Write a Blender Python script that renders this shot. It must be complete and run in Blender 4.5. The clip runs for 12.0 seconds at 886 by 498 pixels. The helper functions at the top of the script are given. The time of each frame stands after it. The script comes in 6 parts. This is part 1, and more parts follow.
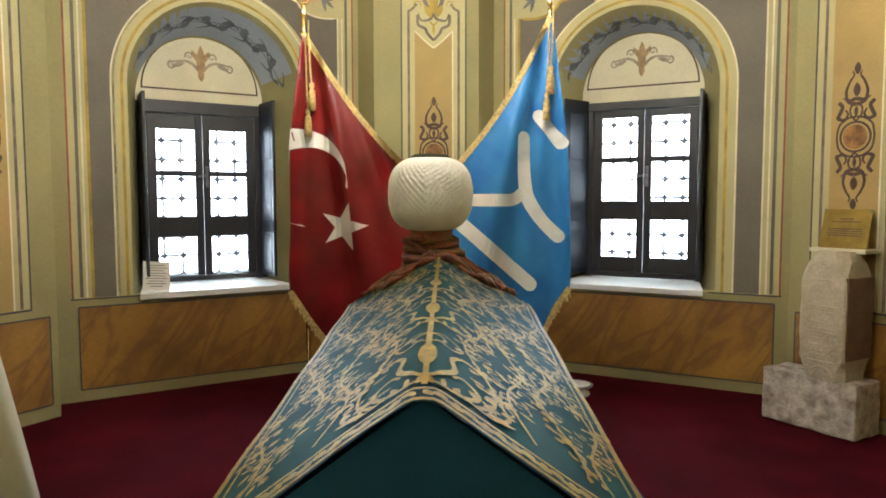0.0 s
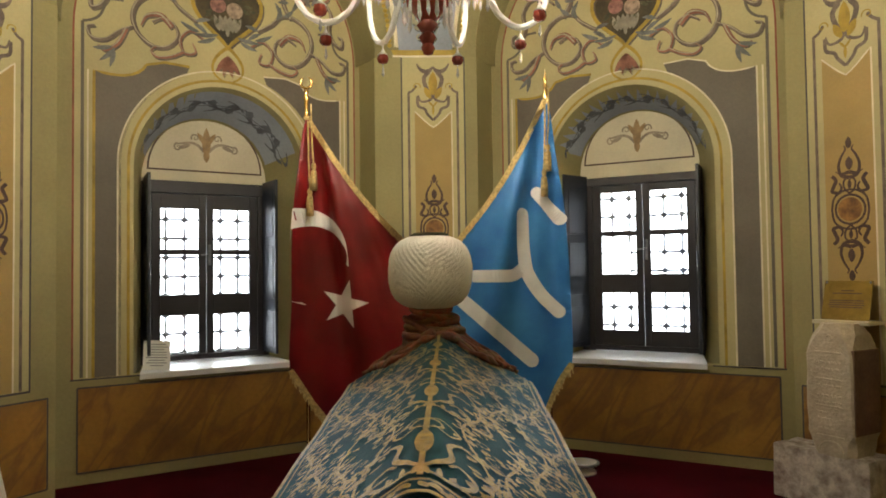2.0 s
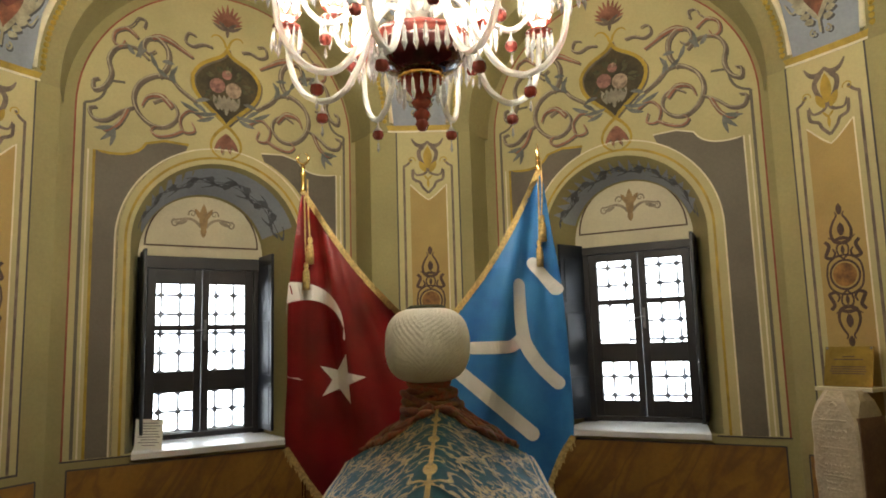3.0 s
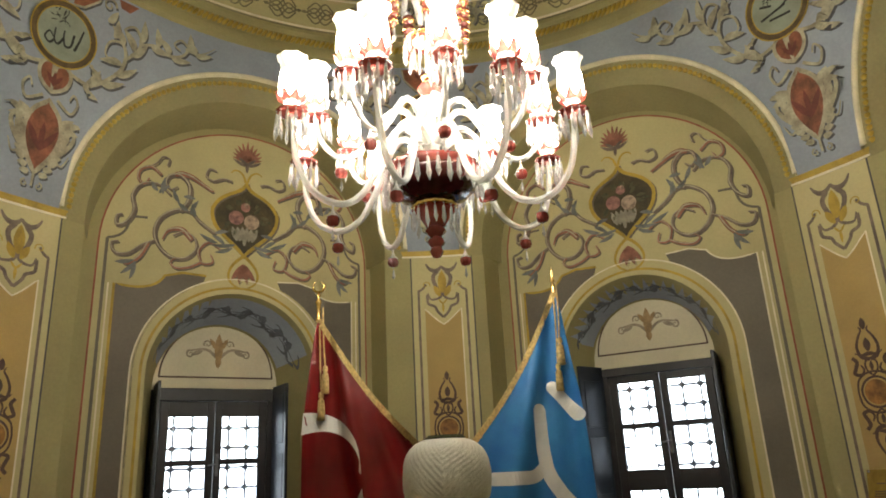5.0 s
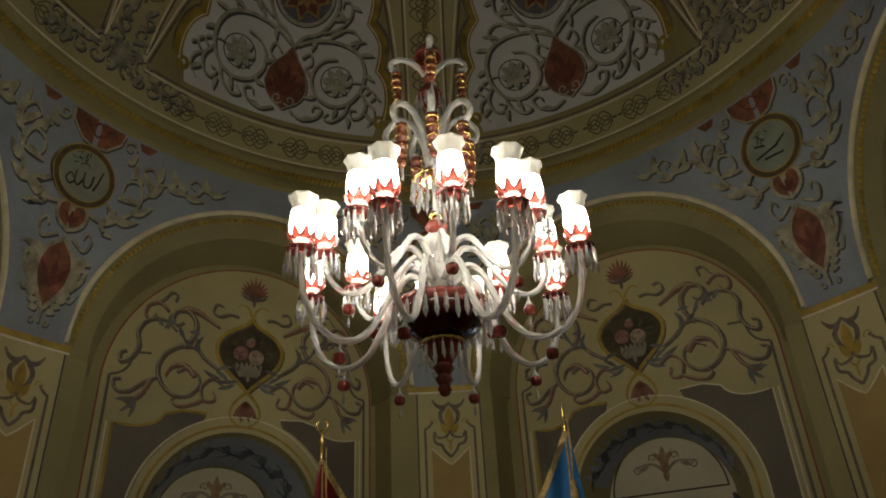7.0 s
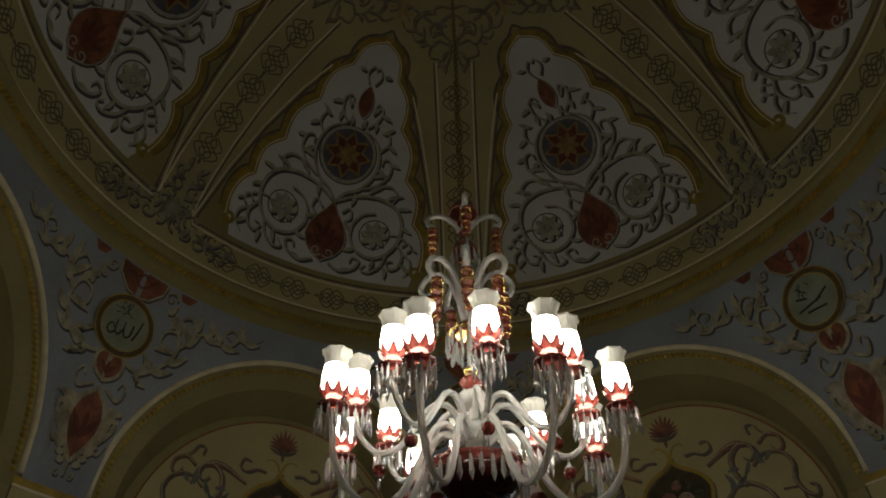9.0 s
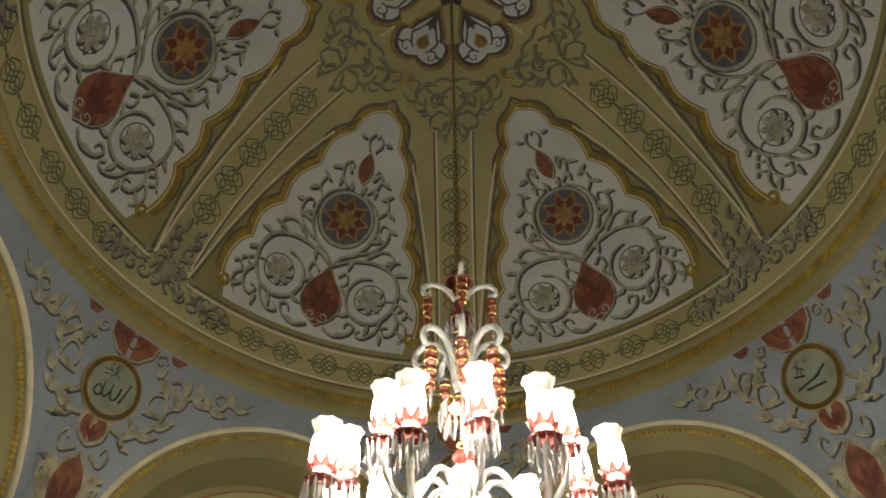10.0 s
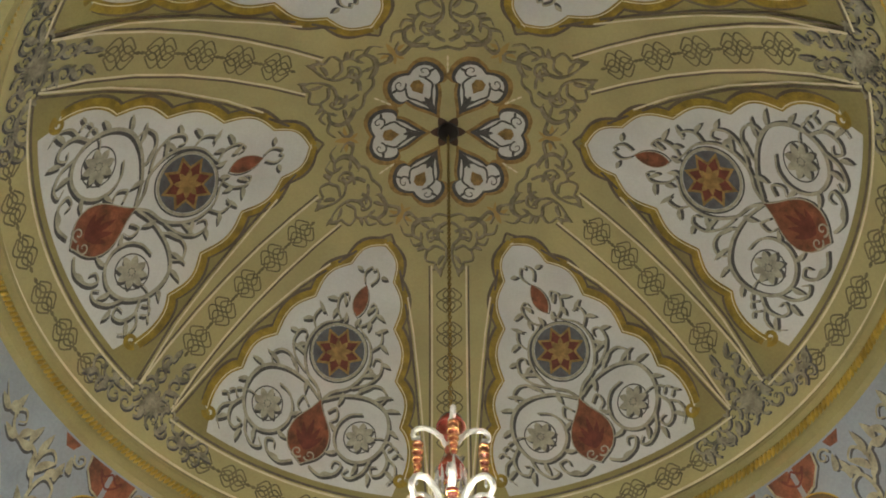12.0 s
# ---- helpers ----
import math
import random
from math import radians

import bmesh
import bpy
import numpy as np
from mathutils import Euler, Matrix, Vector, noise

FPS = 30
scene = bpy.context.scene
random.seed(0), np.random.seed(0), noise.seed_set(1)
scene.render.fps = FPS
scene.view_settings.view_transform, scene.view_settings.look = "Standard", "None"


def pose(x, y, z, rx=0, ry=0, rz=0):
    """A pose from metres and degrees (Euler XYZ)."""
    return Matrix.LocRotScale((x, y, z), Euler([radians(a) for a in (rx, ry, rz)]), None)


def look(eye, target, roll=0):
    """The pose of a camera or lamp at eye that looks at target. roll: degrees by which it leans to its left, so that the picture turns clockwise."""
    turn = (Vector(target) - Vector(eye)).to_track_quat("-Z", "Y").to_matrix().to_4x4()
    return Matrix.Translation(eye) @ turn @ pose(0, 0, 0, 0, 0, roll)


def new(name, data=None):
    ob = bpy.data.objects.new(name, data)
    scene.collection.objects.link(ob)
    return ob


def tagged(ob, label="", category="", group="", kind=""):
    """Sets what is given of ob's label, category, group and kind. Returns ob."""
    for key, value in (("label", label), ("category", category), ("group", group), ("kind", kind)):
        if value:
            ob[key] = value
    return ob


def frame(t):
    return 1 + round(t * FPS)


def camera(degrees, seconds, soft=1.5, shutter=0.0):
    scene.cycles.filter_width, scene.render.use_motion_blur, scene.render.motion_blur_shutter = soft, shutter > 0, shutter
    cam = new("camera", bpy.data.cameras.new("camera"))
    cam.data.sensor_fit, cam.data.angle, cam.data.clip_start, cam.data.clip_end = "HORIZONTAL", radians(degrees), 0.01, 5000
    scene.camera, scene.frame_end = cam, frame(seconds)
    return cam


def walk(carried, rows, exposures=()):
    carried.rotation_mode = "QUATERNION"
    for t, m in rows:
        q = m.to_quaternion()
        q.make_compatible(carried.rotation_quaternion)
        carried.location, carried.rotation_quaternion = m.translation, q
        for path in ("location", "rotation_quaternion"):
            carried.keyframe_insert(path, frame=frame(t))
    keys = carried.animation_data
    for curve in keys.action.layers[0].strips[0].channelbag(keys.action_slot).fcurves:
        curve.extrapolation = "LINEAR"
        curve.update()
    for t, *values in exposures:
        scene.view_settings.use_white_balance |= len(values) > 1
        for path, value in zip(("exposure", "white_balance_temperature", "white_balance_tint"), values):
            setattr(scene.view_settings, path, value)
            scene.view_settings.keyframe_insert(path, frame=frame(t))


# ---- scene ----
def turned(x, y, z, yaw, pitch, lean):
    """A camera pose from its place and its turn, pitch and lean in degrees."""
    a, b = radians(yaw), radians(pitch)
    way = Vector((-math.sin(a) * math.cos(b), math.cos(a) * math.cos(b), math.sin(b)))
    eye = Vector((x, y, z))
    return look(eye, eye + way, lean)


# ---- camera and its way ----
cam = camera(64.40, 12.0, soft=1.8)
PATH = [
    (0, turned(-0.036, -2.783, 1.442, -1.66, -4.00, -0.09)),
    (0.5, turned(-0.031, -2.788, 1.449, -1.67, -2.65, -0.19)),
    (1, turned(-0.027, -2.793, 1.455, -1.59, -1.21, -0.34)),
    (1.5, turned(-0.024, -2.795, 1.461, -1.51, 0.39, -0.58)),
    (2, turned(-0.022, -2.797, 1.466, -1.46, 1.89, -0.74)),
    (2.5, turned(-0.021, -2.797, 1.470, -1.59, 4.75, -1.16)),
    (3, turned(-0.021, -2.796, 1.474, -1.86, 7.61, -1.67)),
    (5, turned(-0.026, -2.787, 1.492, -1.07, 17.58, -2.95)),
    (5.5, turned(-0.028, -2.783, 1.497, -1.13, 20.51, -3.14)),
    (6, turned(-0.030, -2.780, 1.503, -1.25, 23.59, -3.14)),
    (6.5, turned(-0.032, -2.776, 1.509, -1.46, 26.04, -3.17)),
    (8.5, turned(-0.036, -2.767, 1.544, 1.30, 36.64, -2.45)),
    (9, turned(-0.036, -2.766, 1.556, 1.58, 40.41, -1.33)),
    (9.5, turned(-0.034, -2.766, 1.569, 1.38, 44.12, 0.06)),
    (10, turned(-0.032, -2.768, 1.584, 1.10, 45.66, -0.33)),
    (10.5, turned(-0.028, -2.770, 1.600, 1.05, 47.59, 0.04)),
    (11, turned(-0.023, -2.775, 1.619, 1.17, 49.68, 0.20)),
    (11.5, turned(-0.017, -2.780, 1.639, 0.95, 53.95, 0.26)),
    (12, turned(-0.009, -2.788, 1.661, 0.71, 55.97, 0.21)),
]
walk(cam, PATH, exposures=[(0.0, 1.8, 6050, 10), (1.0, 1.5, 6350, 12), (1.5, 1.2, 6800, 14), (2.5, 0.95, 6800, 12), (3.0, 0.9, 6700, 12), (5.5, 0.55, 6400, 10), (6.0, -0.1, 6400, 10), (6.5, -0.7, 6400, 10), (8.5, -2.2, 6300, 10), (9.0, -2.1, 6300, 10), (9.5, -1.12, 6300, 10), (10.0, 0.02, 6200, 10), (10.5, 0.35, 6200, 10), (11.0, 0.7, 6200, 10), (12.0, 0.95, 6100, 10)])

# ---- daylight ----
world = bpy.data.worlds.new("sky")
scene.world = world
world.use_nodes = True
sky = world.node_tree.nodes.new("ShaderNodeTexSky")
sky.sky_type, sky.sun_disc = "NISHITA", False
sky.sun_elevation, sky.sun_rotation = radians(40), radians(-60)
back = world.node_tree.nodes["Background"]
back.inputs["Strength"].default_value = 0.12
world.node_tree.links.new(sky.outputs["Color"], back.inputs["Color"])
sun = new("sun", bpy.data.lights.new("sun", "SUN"))
sun.data.energy, sun.data.angle, sun.data.color = 2.0, radians(0.6), (1, 0.95, 0.88)
sun.matrix_world = look((-20, -12, 20), (0, 0, 0))
LAMP_GLOW = 70.0
OUTSIDE_GLOW = 5.5
# ---- materials ----
def mat(name, color, rough=0.7, metal=0.0, var=0.12, scale=3.0, grain=60.0, bump=0.15, second=None, mix=0.5, spec=0.5, coat=0.0, sheen=0.0):
    """A surface with stains at one scale, grain at another and a fine relief."""
    m = bpy.data.materials.new(name)
    m.use_nodes = True
    nt = m.node_tree
    b = nt.nodes["Principled BSDF"]
    b.inputs["Roughness"].default_value, b.inputs["Metallic"].default_value = rough, metal
    b.inputs["Specular IOR Level"].default_value = spec
    b.inputs["Coat Weight"].default_value = coat
    b.inputs["Sheen Weight"].default_value = sheen
    co = nt.nodes.new("ShaderNodeTexCoord")
    n1 = nt.nodes.new("ShaderNodeTexNoise")
    n1.inputs["Scale"].default_value, n1.inputs["Detail"].default_value = scale, 6
    n2 = nt.nodes.new("ShaderNodeTexNoise")
    n2.inputs["Scale"].default_value, n2.inputs["Detail"].default_value = grain, 4
    for n in (n1, n2):
        nt.links.new(co.outputs["Object"], n.inputs["Vector"])
    r1 = nt.nodes.new("ShaderNodeValToRGB")
    c2 = second or tuple(c * (1 - 2.2 * var) for c in color)
    r1.color_ramp.elements[0].position, r1.color_ramp.elements[1].position = 0.5 - mix * 0.4, 0.5 + mix * 0.3
    r1.color_ramp.elements[0].color, r1.color_ramp.elements[1].color = (*c2, 1), (*color, 1)
    nt.links.new(n1.outputs["Fac"], r1.inputs["Fac"])
    mx = nt.nodes.new("ShaderNodeMix")
    mx.data_type, mx.blend_type = "RGBA", "MULTIPLY"
    mx.inputs["Factor"].default_value = 1.0
    r2 = nt.nodes.new("ShaderNodeMapRange")
    r2.inputs["From Min"].default_value, r2.inputs["From Max"].default_value = 0.3, 0.7
    r2.inputs["To Min"].default_value, r2.inputs["To Max"].default_value = 1 - var, 1.0
    nt.links.new(n2.outputs["Fac"], r2.inputs["Value"])
    nt.links.new(r1.outputs["Color"], mx.inputs["A"])
    nt.links.new(r2.outputs["Result"], mx.inputs["B"])
    nt.links.new(mx.outputs["Result"], b.inputs["Base Color"])
    if bump:
        bp = nt.nodes.new("ShaderNodeBump")
        bp.inputs["Strength"].default_value, bp.inputs["Distance"].default_value = bump, 0.01
        nt.links.new(n2.outputs["Fac"], bp.inputs["Height"])
        nt.links.new(bp.outputs["Normal"], b.inputs["Normal"])
    return m


def glow(name, color, strength):
    m = bpy.data.materials.new(name)
    m.use_nodes = True
    b = m.node_tree.nodes["Principled BSDF"]
    b.inputs["Base Color"].default_value = (*color, 1)
    b.inputs["Emission Color"].default_value = (*color, 1)
    b.inputs["Emission Strength"].default_value = strength
    return m


def clear(name, color, rough=0.02, ior=1.5, weight=1.0):
    m = bpy.data.materials.new(name)
    m.use_nodes = True
    b = m.node_tree.nodes["Principled BSDF"]
    b.inputs["Base Color"].default_value = (*color, 1)
    b.inputs["Roughness"].default_value, b.inputs["IOR"].default_value = rough, ior
    b.inputs["Transmission Weight"].default_value = weight
    return m


M = {}
M["plaster"] = mat("olive_plaster", (0.345, 0.30, 0.13), 0.75, var=0.10, scale=1.3, grain=45)
M["cream"] = mat("cream_plaster", (0.52, 0.455, 0.225), 0.75, var=0.08, scale=1.6, grain=50)
M["pale"] = mat("pale_plaster", (0.66, 0.60, 0.42), 0.75, var=0.08, scale=2.2, grain=50)
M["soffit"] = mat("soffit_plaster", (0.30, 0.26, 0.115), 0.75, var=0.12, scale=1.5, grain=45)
M["grey"] = mat("grey_paint", (0.165, 0.14, 0.105), 0.7, var=0.12, scale=2.0, grain=50)
M["dark_line"] = mat("dark_line_paint", (0.085, 0.075, 0.07), 0.7, var=0.15, scale=9)
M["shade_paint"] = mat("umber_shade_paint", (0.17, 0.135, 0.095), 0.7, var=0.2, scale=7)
M["red_line"] = mat("red_line_paint", (0.36, 0.10, 0.055), 0.7, var=0.2, scale=9)
M["gold_paint"] = mat("ochre_gold_paint", (0.52, 0.35, 0.04), 0.6, var=0.2, scale=8)
M["light_line"] = mat("light_line_paint", (0.80, 0.72, 0.50), 0.7, var=0.1, scale=8)
M["ochre"] = mat("ochre_panel_paint", (0.43, 0.295, 0.095), 0.7, var=0.08, scale=2.5)
M["brown_orn"] = mat("brown_ornament_paint", (0.10, 0.055, 0.04), 0.7, var=0.2, scale=9)
M["mauve"] = mat("mauve_scroll_paint", (0.235, 0.175, 0.135), 0.7, var=0.25, scale=10)
M["rose"] = mat("faded_rose_paint", (0.40, 0.16, 0.10), 0.7, var=0.25, scale=10)
M["bluegrey"] = mat("blue_grey_leaf_paint", (0.22, 0.225, 0.21), 0.7, var=0.25, scale=10)
M["pend"] = mat("blue_grey_plaster", (0.32, 0.355, 0.41), 0.75, var=0.12, scale=1.8, grain=45)
M["dome_white"] = mat("dome_white_plaster", (0.68, 0.69, 0.70), 0.75, var=0.08, scale=1.6, grain=45)
M["dome_gold"] = mat("dome_base_plaster", (0.47, 0.415, 0.20), 0.75, var=0.10, scale=1.4, grain=45)
M["dome_dark"] = mat("dome_panel_olive", (0.33, 0.285, 0.115), 0.75, var=0.12, scale=1.8, grain=45)
M["scroll_light"] = mat("scroll_light_paint", (0.49, 0.465, 0.37), 0.7, var=0.2, scale=12)
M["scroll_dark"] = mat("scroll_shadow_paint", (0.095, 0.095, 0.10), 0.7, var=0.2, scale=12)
M["terracotta"] = mat("terracotta_paint", (0.33, 0.115, 0.055), 0.7, var=0.3, scale=10)
M["maroon"] = mat("maroon_paint", (0.19, 0.045, 0.03), 0.7, var=0.2, scale=10)
M["slate"] = mat("slate_blue_paint", (0.13, 0.14, 0.165), 0.7, var=0.2, scale=10)
M["medal_green"] = mat("medallion_pale_green", (0.30, 0.335, 0.255), 0.6, var=0.12, scale=6)
M["ink"] = mat("black_ink_paint", (0.02, 0.02, 0.02), 0.6, var=0.1, scale=9)
M["carpet"] = mat("dark_red_carpet", (0.085, 0.004, 0.011), 0.95, var=0.22, scale=2.2, grain=260, bump=0.5, spec=0.05)
M["white_marble"] = mat("white_sill_marble", (0.78, 0.77, 0.74), 0.35, var=0.06, scale=3)
M["wood_dark"] = mat("dark_window_wood", (0.014, 0.011, 0.013), 0.5, var=0.25, scale=6, grain=90)
M["iron"] = mat("wrought_iron", (0.24, 0.25, 0.26), 0.6, metal=0.2, var=0.2, scale=20)
M["brass"] = mat("aged_brass", (0.30, 0.20, 0.045), 0.42, metal=0.9, var=0.15, scale=12)
M["glass"] = clear("window_glass", (1, 1, 1), 0.0, 1.45)
M["outside"] = glow("bright_daylight", (0.80, 0.90, 1.0), OUTSIDE_GLOW)


def marbled(name):
    """Ochre marble with darker slanting veins and clouds."""
    m = mat(name, (0.40, 0.205, 0.035), 0.45, var=0.15, scale=2.2, grain=30, second=(0.19, 0.085, 0.02), mix=0.6)
    nt = m.node_tree
    b = nt.nodes["Principled BSDF"]
    base = b.inputs["Base Color"].links[0].from_socket
    co = nt.nodes.new("ShaderNodeTexCoord")
    mp = nt.nodes.new("ShaderNodeMapping")
    mp.inputs["Rotation"].default_value = (0.0, 0.95, 0.0)
    sc = nt.nodes.new("ShaderNodeMapping")
    sc.inputs["Scale"].default_value = (0.30, 1.0, 1.25)
    nt.links.new(mp.outputs["Vector"], sc.inputs["Vector"])
    w = nt.nodes.new("ShaderNodeTexNoise")
    w.inputs["Scale"].default_value, w.inputs["Detail"].default_value = 3.2, 6
    w.inputs["Distortion"].default_value = 1.1
    nt.links.new(co.outputs["Object"], mp.inputs["Vector"])
    nt.links.new(sc.outputs["Vector"], w.inputs["Vector"])
    r = nt.nodes.new("ShaderNodeValToRGB")
    e = r.color_ramp.elements
    e[0].position, e[0].color = 0.43, (0, 0, 0, 1)
    e[1].position, e[1].color = 0.50, (0.55, 0.55, 0.55, 1)
    n = e.new(0.56)
    n.color = (0, 0, 0, 1)
    nt.links.new(w.outputs["Fac"], r.inputs["Fac"])
    mx = nt.nodes.new("ShaderNodeMix")
    mx.data_type = "RGBA"
    mx.inputs["B"].default_value = (0.13, 0.055, 0.025, 1)
    nt.links.new(r.outputs["Color"], mx.inputs["Factor"])
    nt.links.new(base, mx.inputs["A"])
    nt.links.new(mx.outputs["Result"], b.inputs["Base Color"])
    return m


M["marble"] = marbled("ochre_marbling_paint")


# ---- mesh helpers ----
def part(name, bm, material, parent=None, label="", smooth=False):
    """Links a bmesh (or a mesh) as one object under its parent."""
    if isinstance(bm, bmesh.types.BMesh):
        me = bpy.data.meshes.new(name)
        bmesh.ops.recalc_face_normals(bm, faces=bm.faces)
        bm.to_mesh(me)
        bm.free()
    else:
        me = bm
    if not me.materials:
        me.materials.append(material)
    if smooth:
        me.polygons.foreach_set("use_smooth", [True] * len(me.polygons))
    ob = new(name, me)
    if parent:
        ob.parent = parent
    if label:
        tagged(ob, label)
    return ob


def thing(name, label, category, group="", kind="", at=None):
    ob = new(name)
    if at is not None:
        ob.matrix_basis = at
    return tagged(ob, label, category, group, kind)


def box(bm, x0, x1, y0, y1, z0, z1, bevel=0.0, m=None):
    vs = [bm.verts.new((x, y, z)) for x in (x0, x1) for y in (y0, y1) for z in (z0, z1)]
    fs = [bm.faces.new([vs[i] for i in f]) for f in ((0, 1, 3, 2), (4, 6, 7, 5), (0, 4, 5, 1), (2, 3, 7, 6), (0, 2, 6, 4), (1, 5, 7, 3))]
    if bevel:
        es = {e for f in fs for e in f.edges}
        r = bmesh.ops.bevel(bm, geom=list(es), offset=bevel, segments=2, affect="EDGES", profile=0.5)
        vs = list({v for f in r["faces"] for v in f.verts} | {v for v in vs if v.is_valid})
    if m is not None:
        bmesh.ops.transform(bm, matrix=m, verts=[v for v in vs if v.is_valid])
    return bm


def boxed(*a, **k):
    bm = bmesh.new()
    return box(bm, *a, **k)


def lathe(bm, prof, n=16, m=None, flute=0.0, flutes=0, twist=0.0):
    """Turns a profile of (radius, height) about z."""
    rings = []
    for j, (r, z) in enumerate(prof):
        ring = []
        for i in range(n):
            a = 2 * math.pi * i / n + twist * j
            q = r * (1 + flute * math.cos(flutes * (2 * math.pi * i / n)))
            p = Vector((q * math.cos(a), q * math.sin(a), z))
            ring.append(bm.verts.new(m @ p if m is not None else p))
        rings.append(ring)
    for a, b in zip(rings, rings[1:]):
        for i in range(n):
            bm.faces.new((a[i], a[(i + 1) % n], b[(i + 1) % n], b[i]))
    for ring, r in ((rings[0], prof[0][0]), (rings[-1], prof[-1][0])):
        if r > 1e-4:
            try:
                bm.faces.new(ring)
            except ValueError:
                pass
    return bm


def tube(bm, pts, rad, n=8, m=None, twist=0.0, flute=0.0, flutes=0):
    """A round bar along points; rad is one radius or a function of the way from 0 to 1."""
    pts = [Vector(p) for p in pts]
    rings, up = [], Vector((0.13, 0.29, 0.95)).normalized()
    for j, p in enumerate(pts):
        d = (pts[min(j + 1, len(pts) - 1)] - pts[max(j - 1, 0)]).normalized()
        if abs(d.dot(up)) > 0.97:
            up = Vector((0.95, 0.2, 0.1)).normalized()
        s = d.cross(up).normalized()
        t = s.cross(d)
        up = t
        r = rad(j / (len(pts) - 1)) if callable(rad) else rad
        ring = []
        for i in range(n):
            a = 2 * math.pi * i / n + twist * j
            q = p + (s * math.cos(a) + t * math.sin(a)) * r * (1 + flute * math.cos(flutes * 2 * math.pi * i / n))
            ring.append(bm.verts.new(m @ q if m is not None else q))
        rings.append(ring)
    for a, b in zip(rings, rings[1:]):
        for i in range(n):
            bm.faces.new((a[i], a[(i + 1) % n], b[(i + 1) % n], b[i]))
    bm.faces.new(rings[0])
    bm.faces.new(rings[-1])
    return bm


def bez(p0, p1, p2, p3, n=14):
    out = []
    for i in range(n + 1):
        t = i / n
        a = (1 - t) ** 3, 3 * t * (1 - t) ** 2, 3 * t * t * (1 - t), t**3
        out.append(tuple(sum(w * p[k] for w, p in zip(a, (p0, p1, p2, p3))) for k in range(len(p0))))
    return out


def spline(pts, n=8, closed=False):
    """A smooth line through points."""
    out, k = [], len(pts)
    for i in range(k if closed else k - 1):
        p = [pts[(i + j) % k] if closed else pts[min(max(i + j, 0), k - 1)] for j in (-1, 0, 1, 2)]
        for s in range(n):
            t = s / n
            out.append(tuple(0.5 * (2 * p[1][d] + (p[2][d] - p[0][d]) * t + (2 * p[0][d] - 5 * p[1][d] + 4 * p[2][d] - p[3][d]) * t * t
                                    + (3 * p[1][d] - p[0][d] - 3 * p[2][d] + p[3][d]) * t**3) for d in range(len(pts[0]))))
    if not closed:
        out.append(tuple(pts[-1]))
    return out


def curl(x, y, r, turns=1.3, start=0.0, hand=1, n=26):
    """A spiral that winds from radius r round (x, y) into its eye."""
    out = []
    for i in range(n + 1):
        t = i / n
        a = start + hand * t * turns * 2 * math.pi
        q = r * (1 - t) ** 0.8 + 0.1 * r
        out.append((x + q * math.cos(a), y + q * math.sin(a)))
    return out


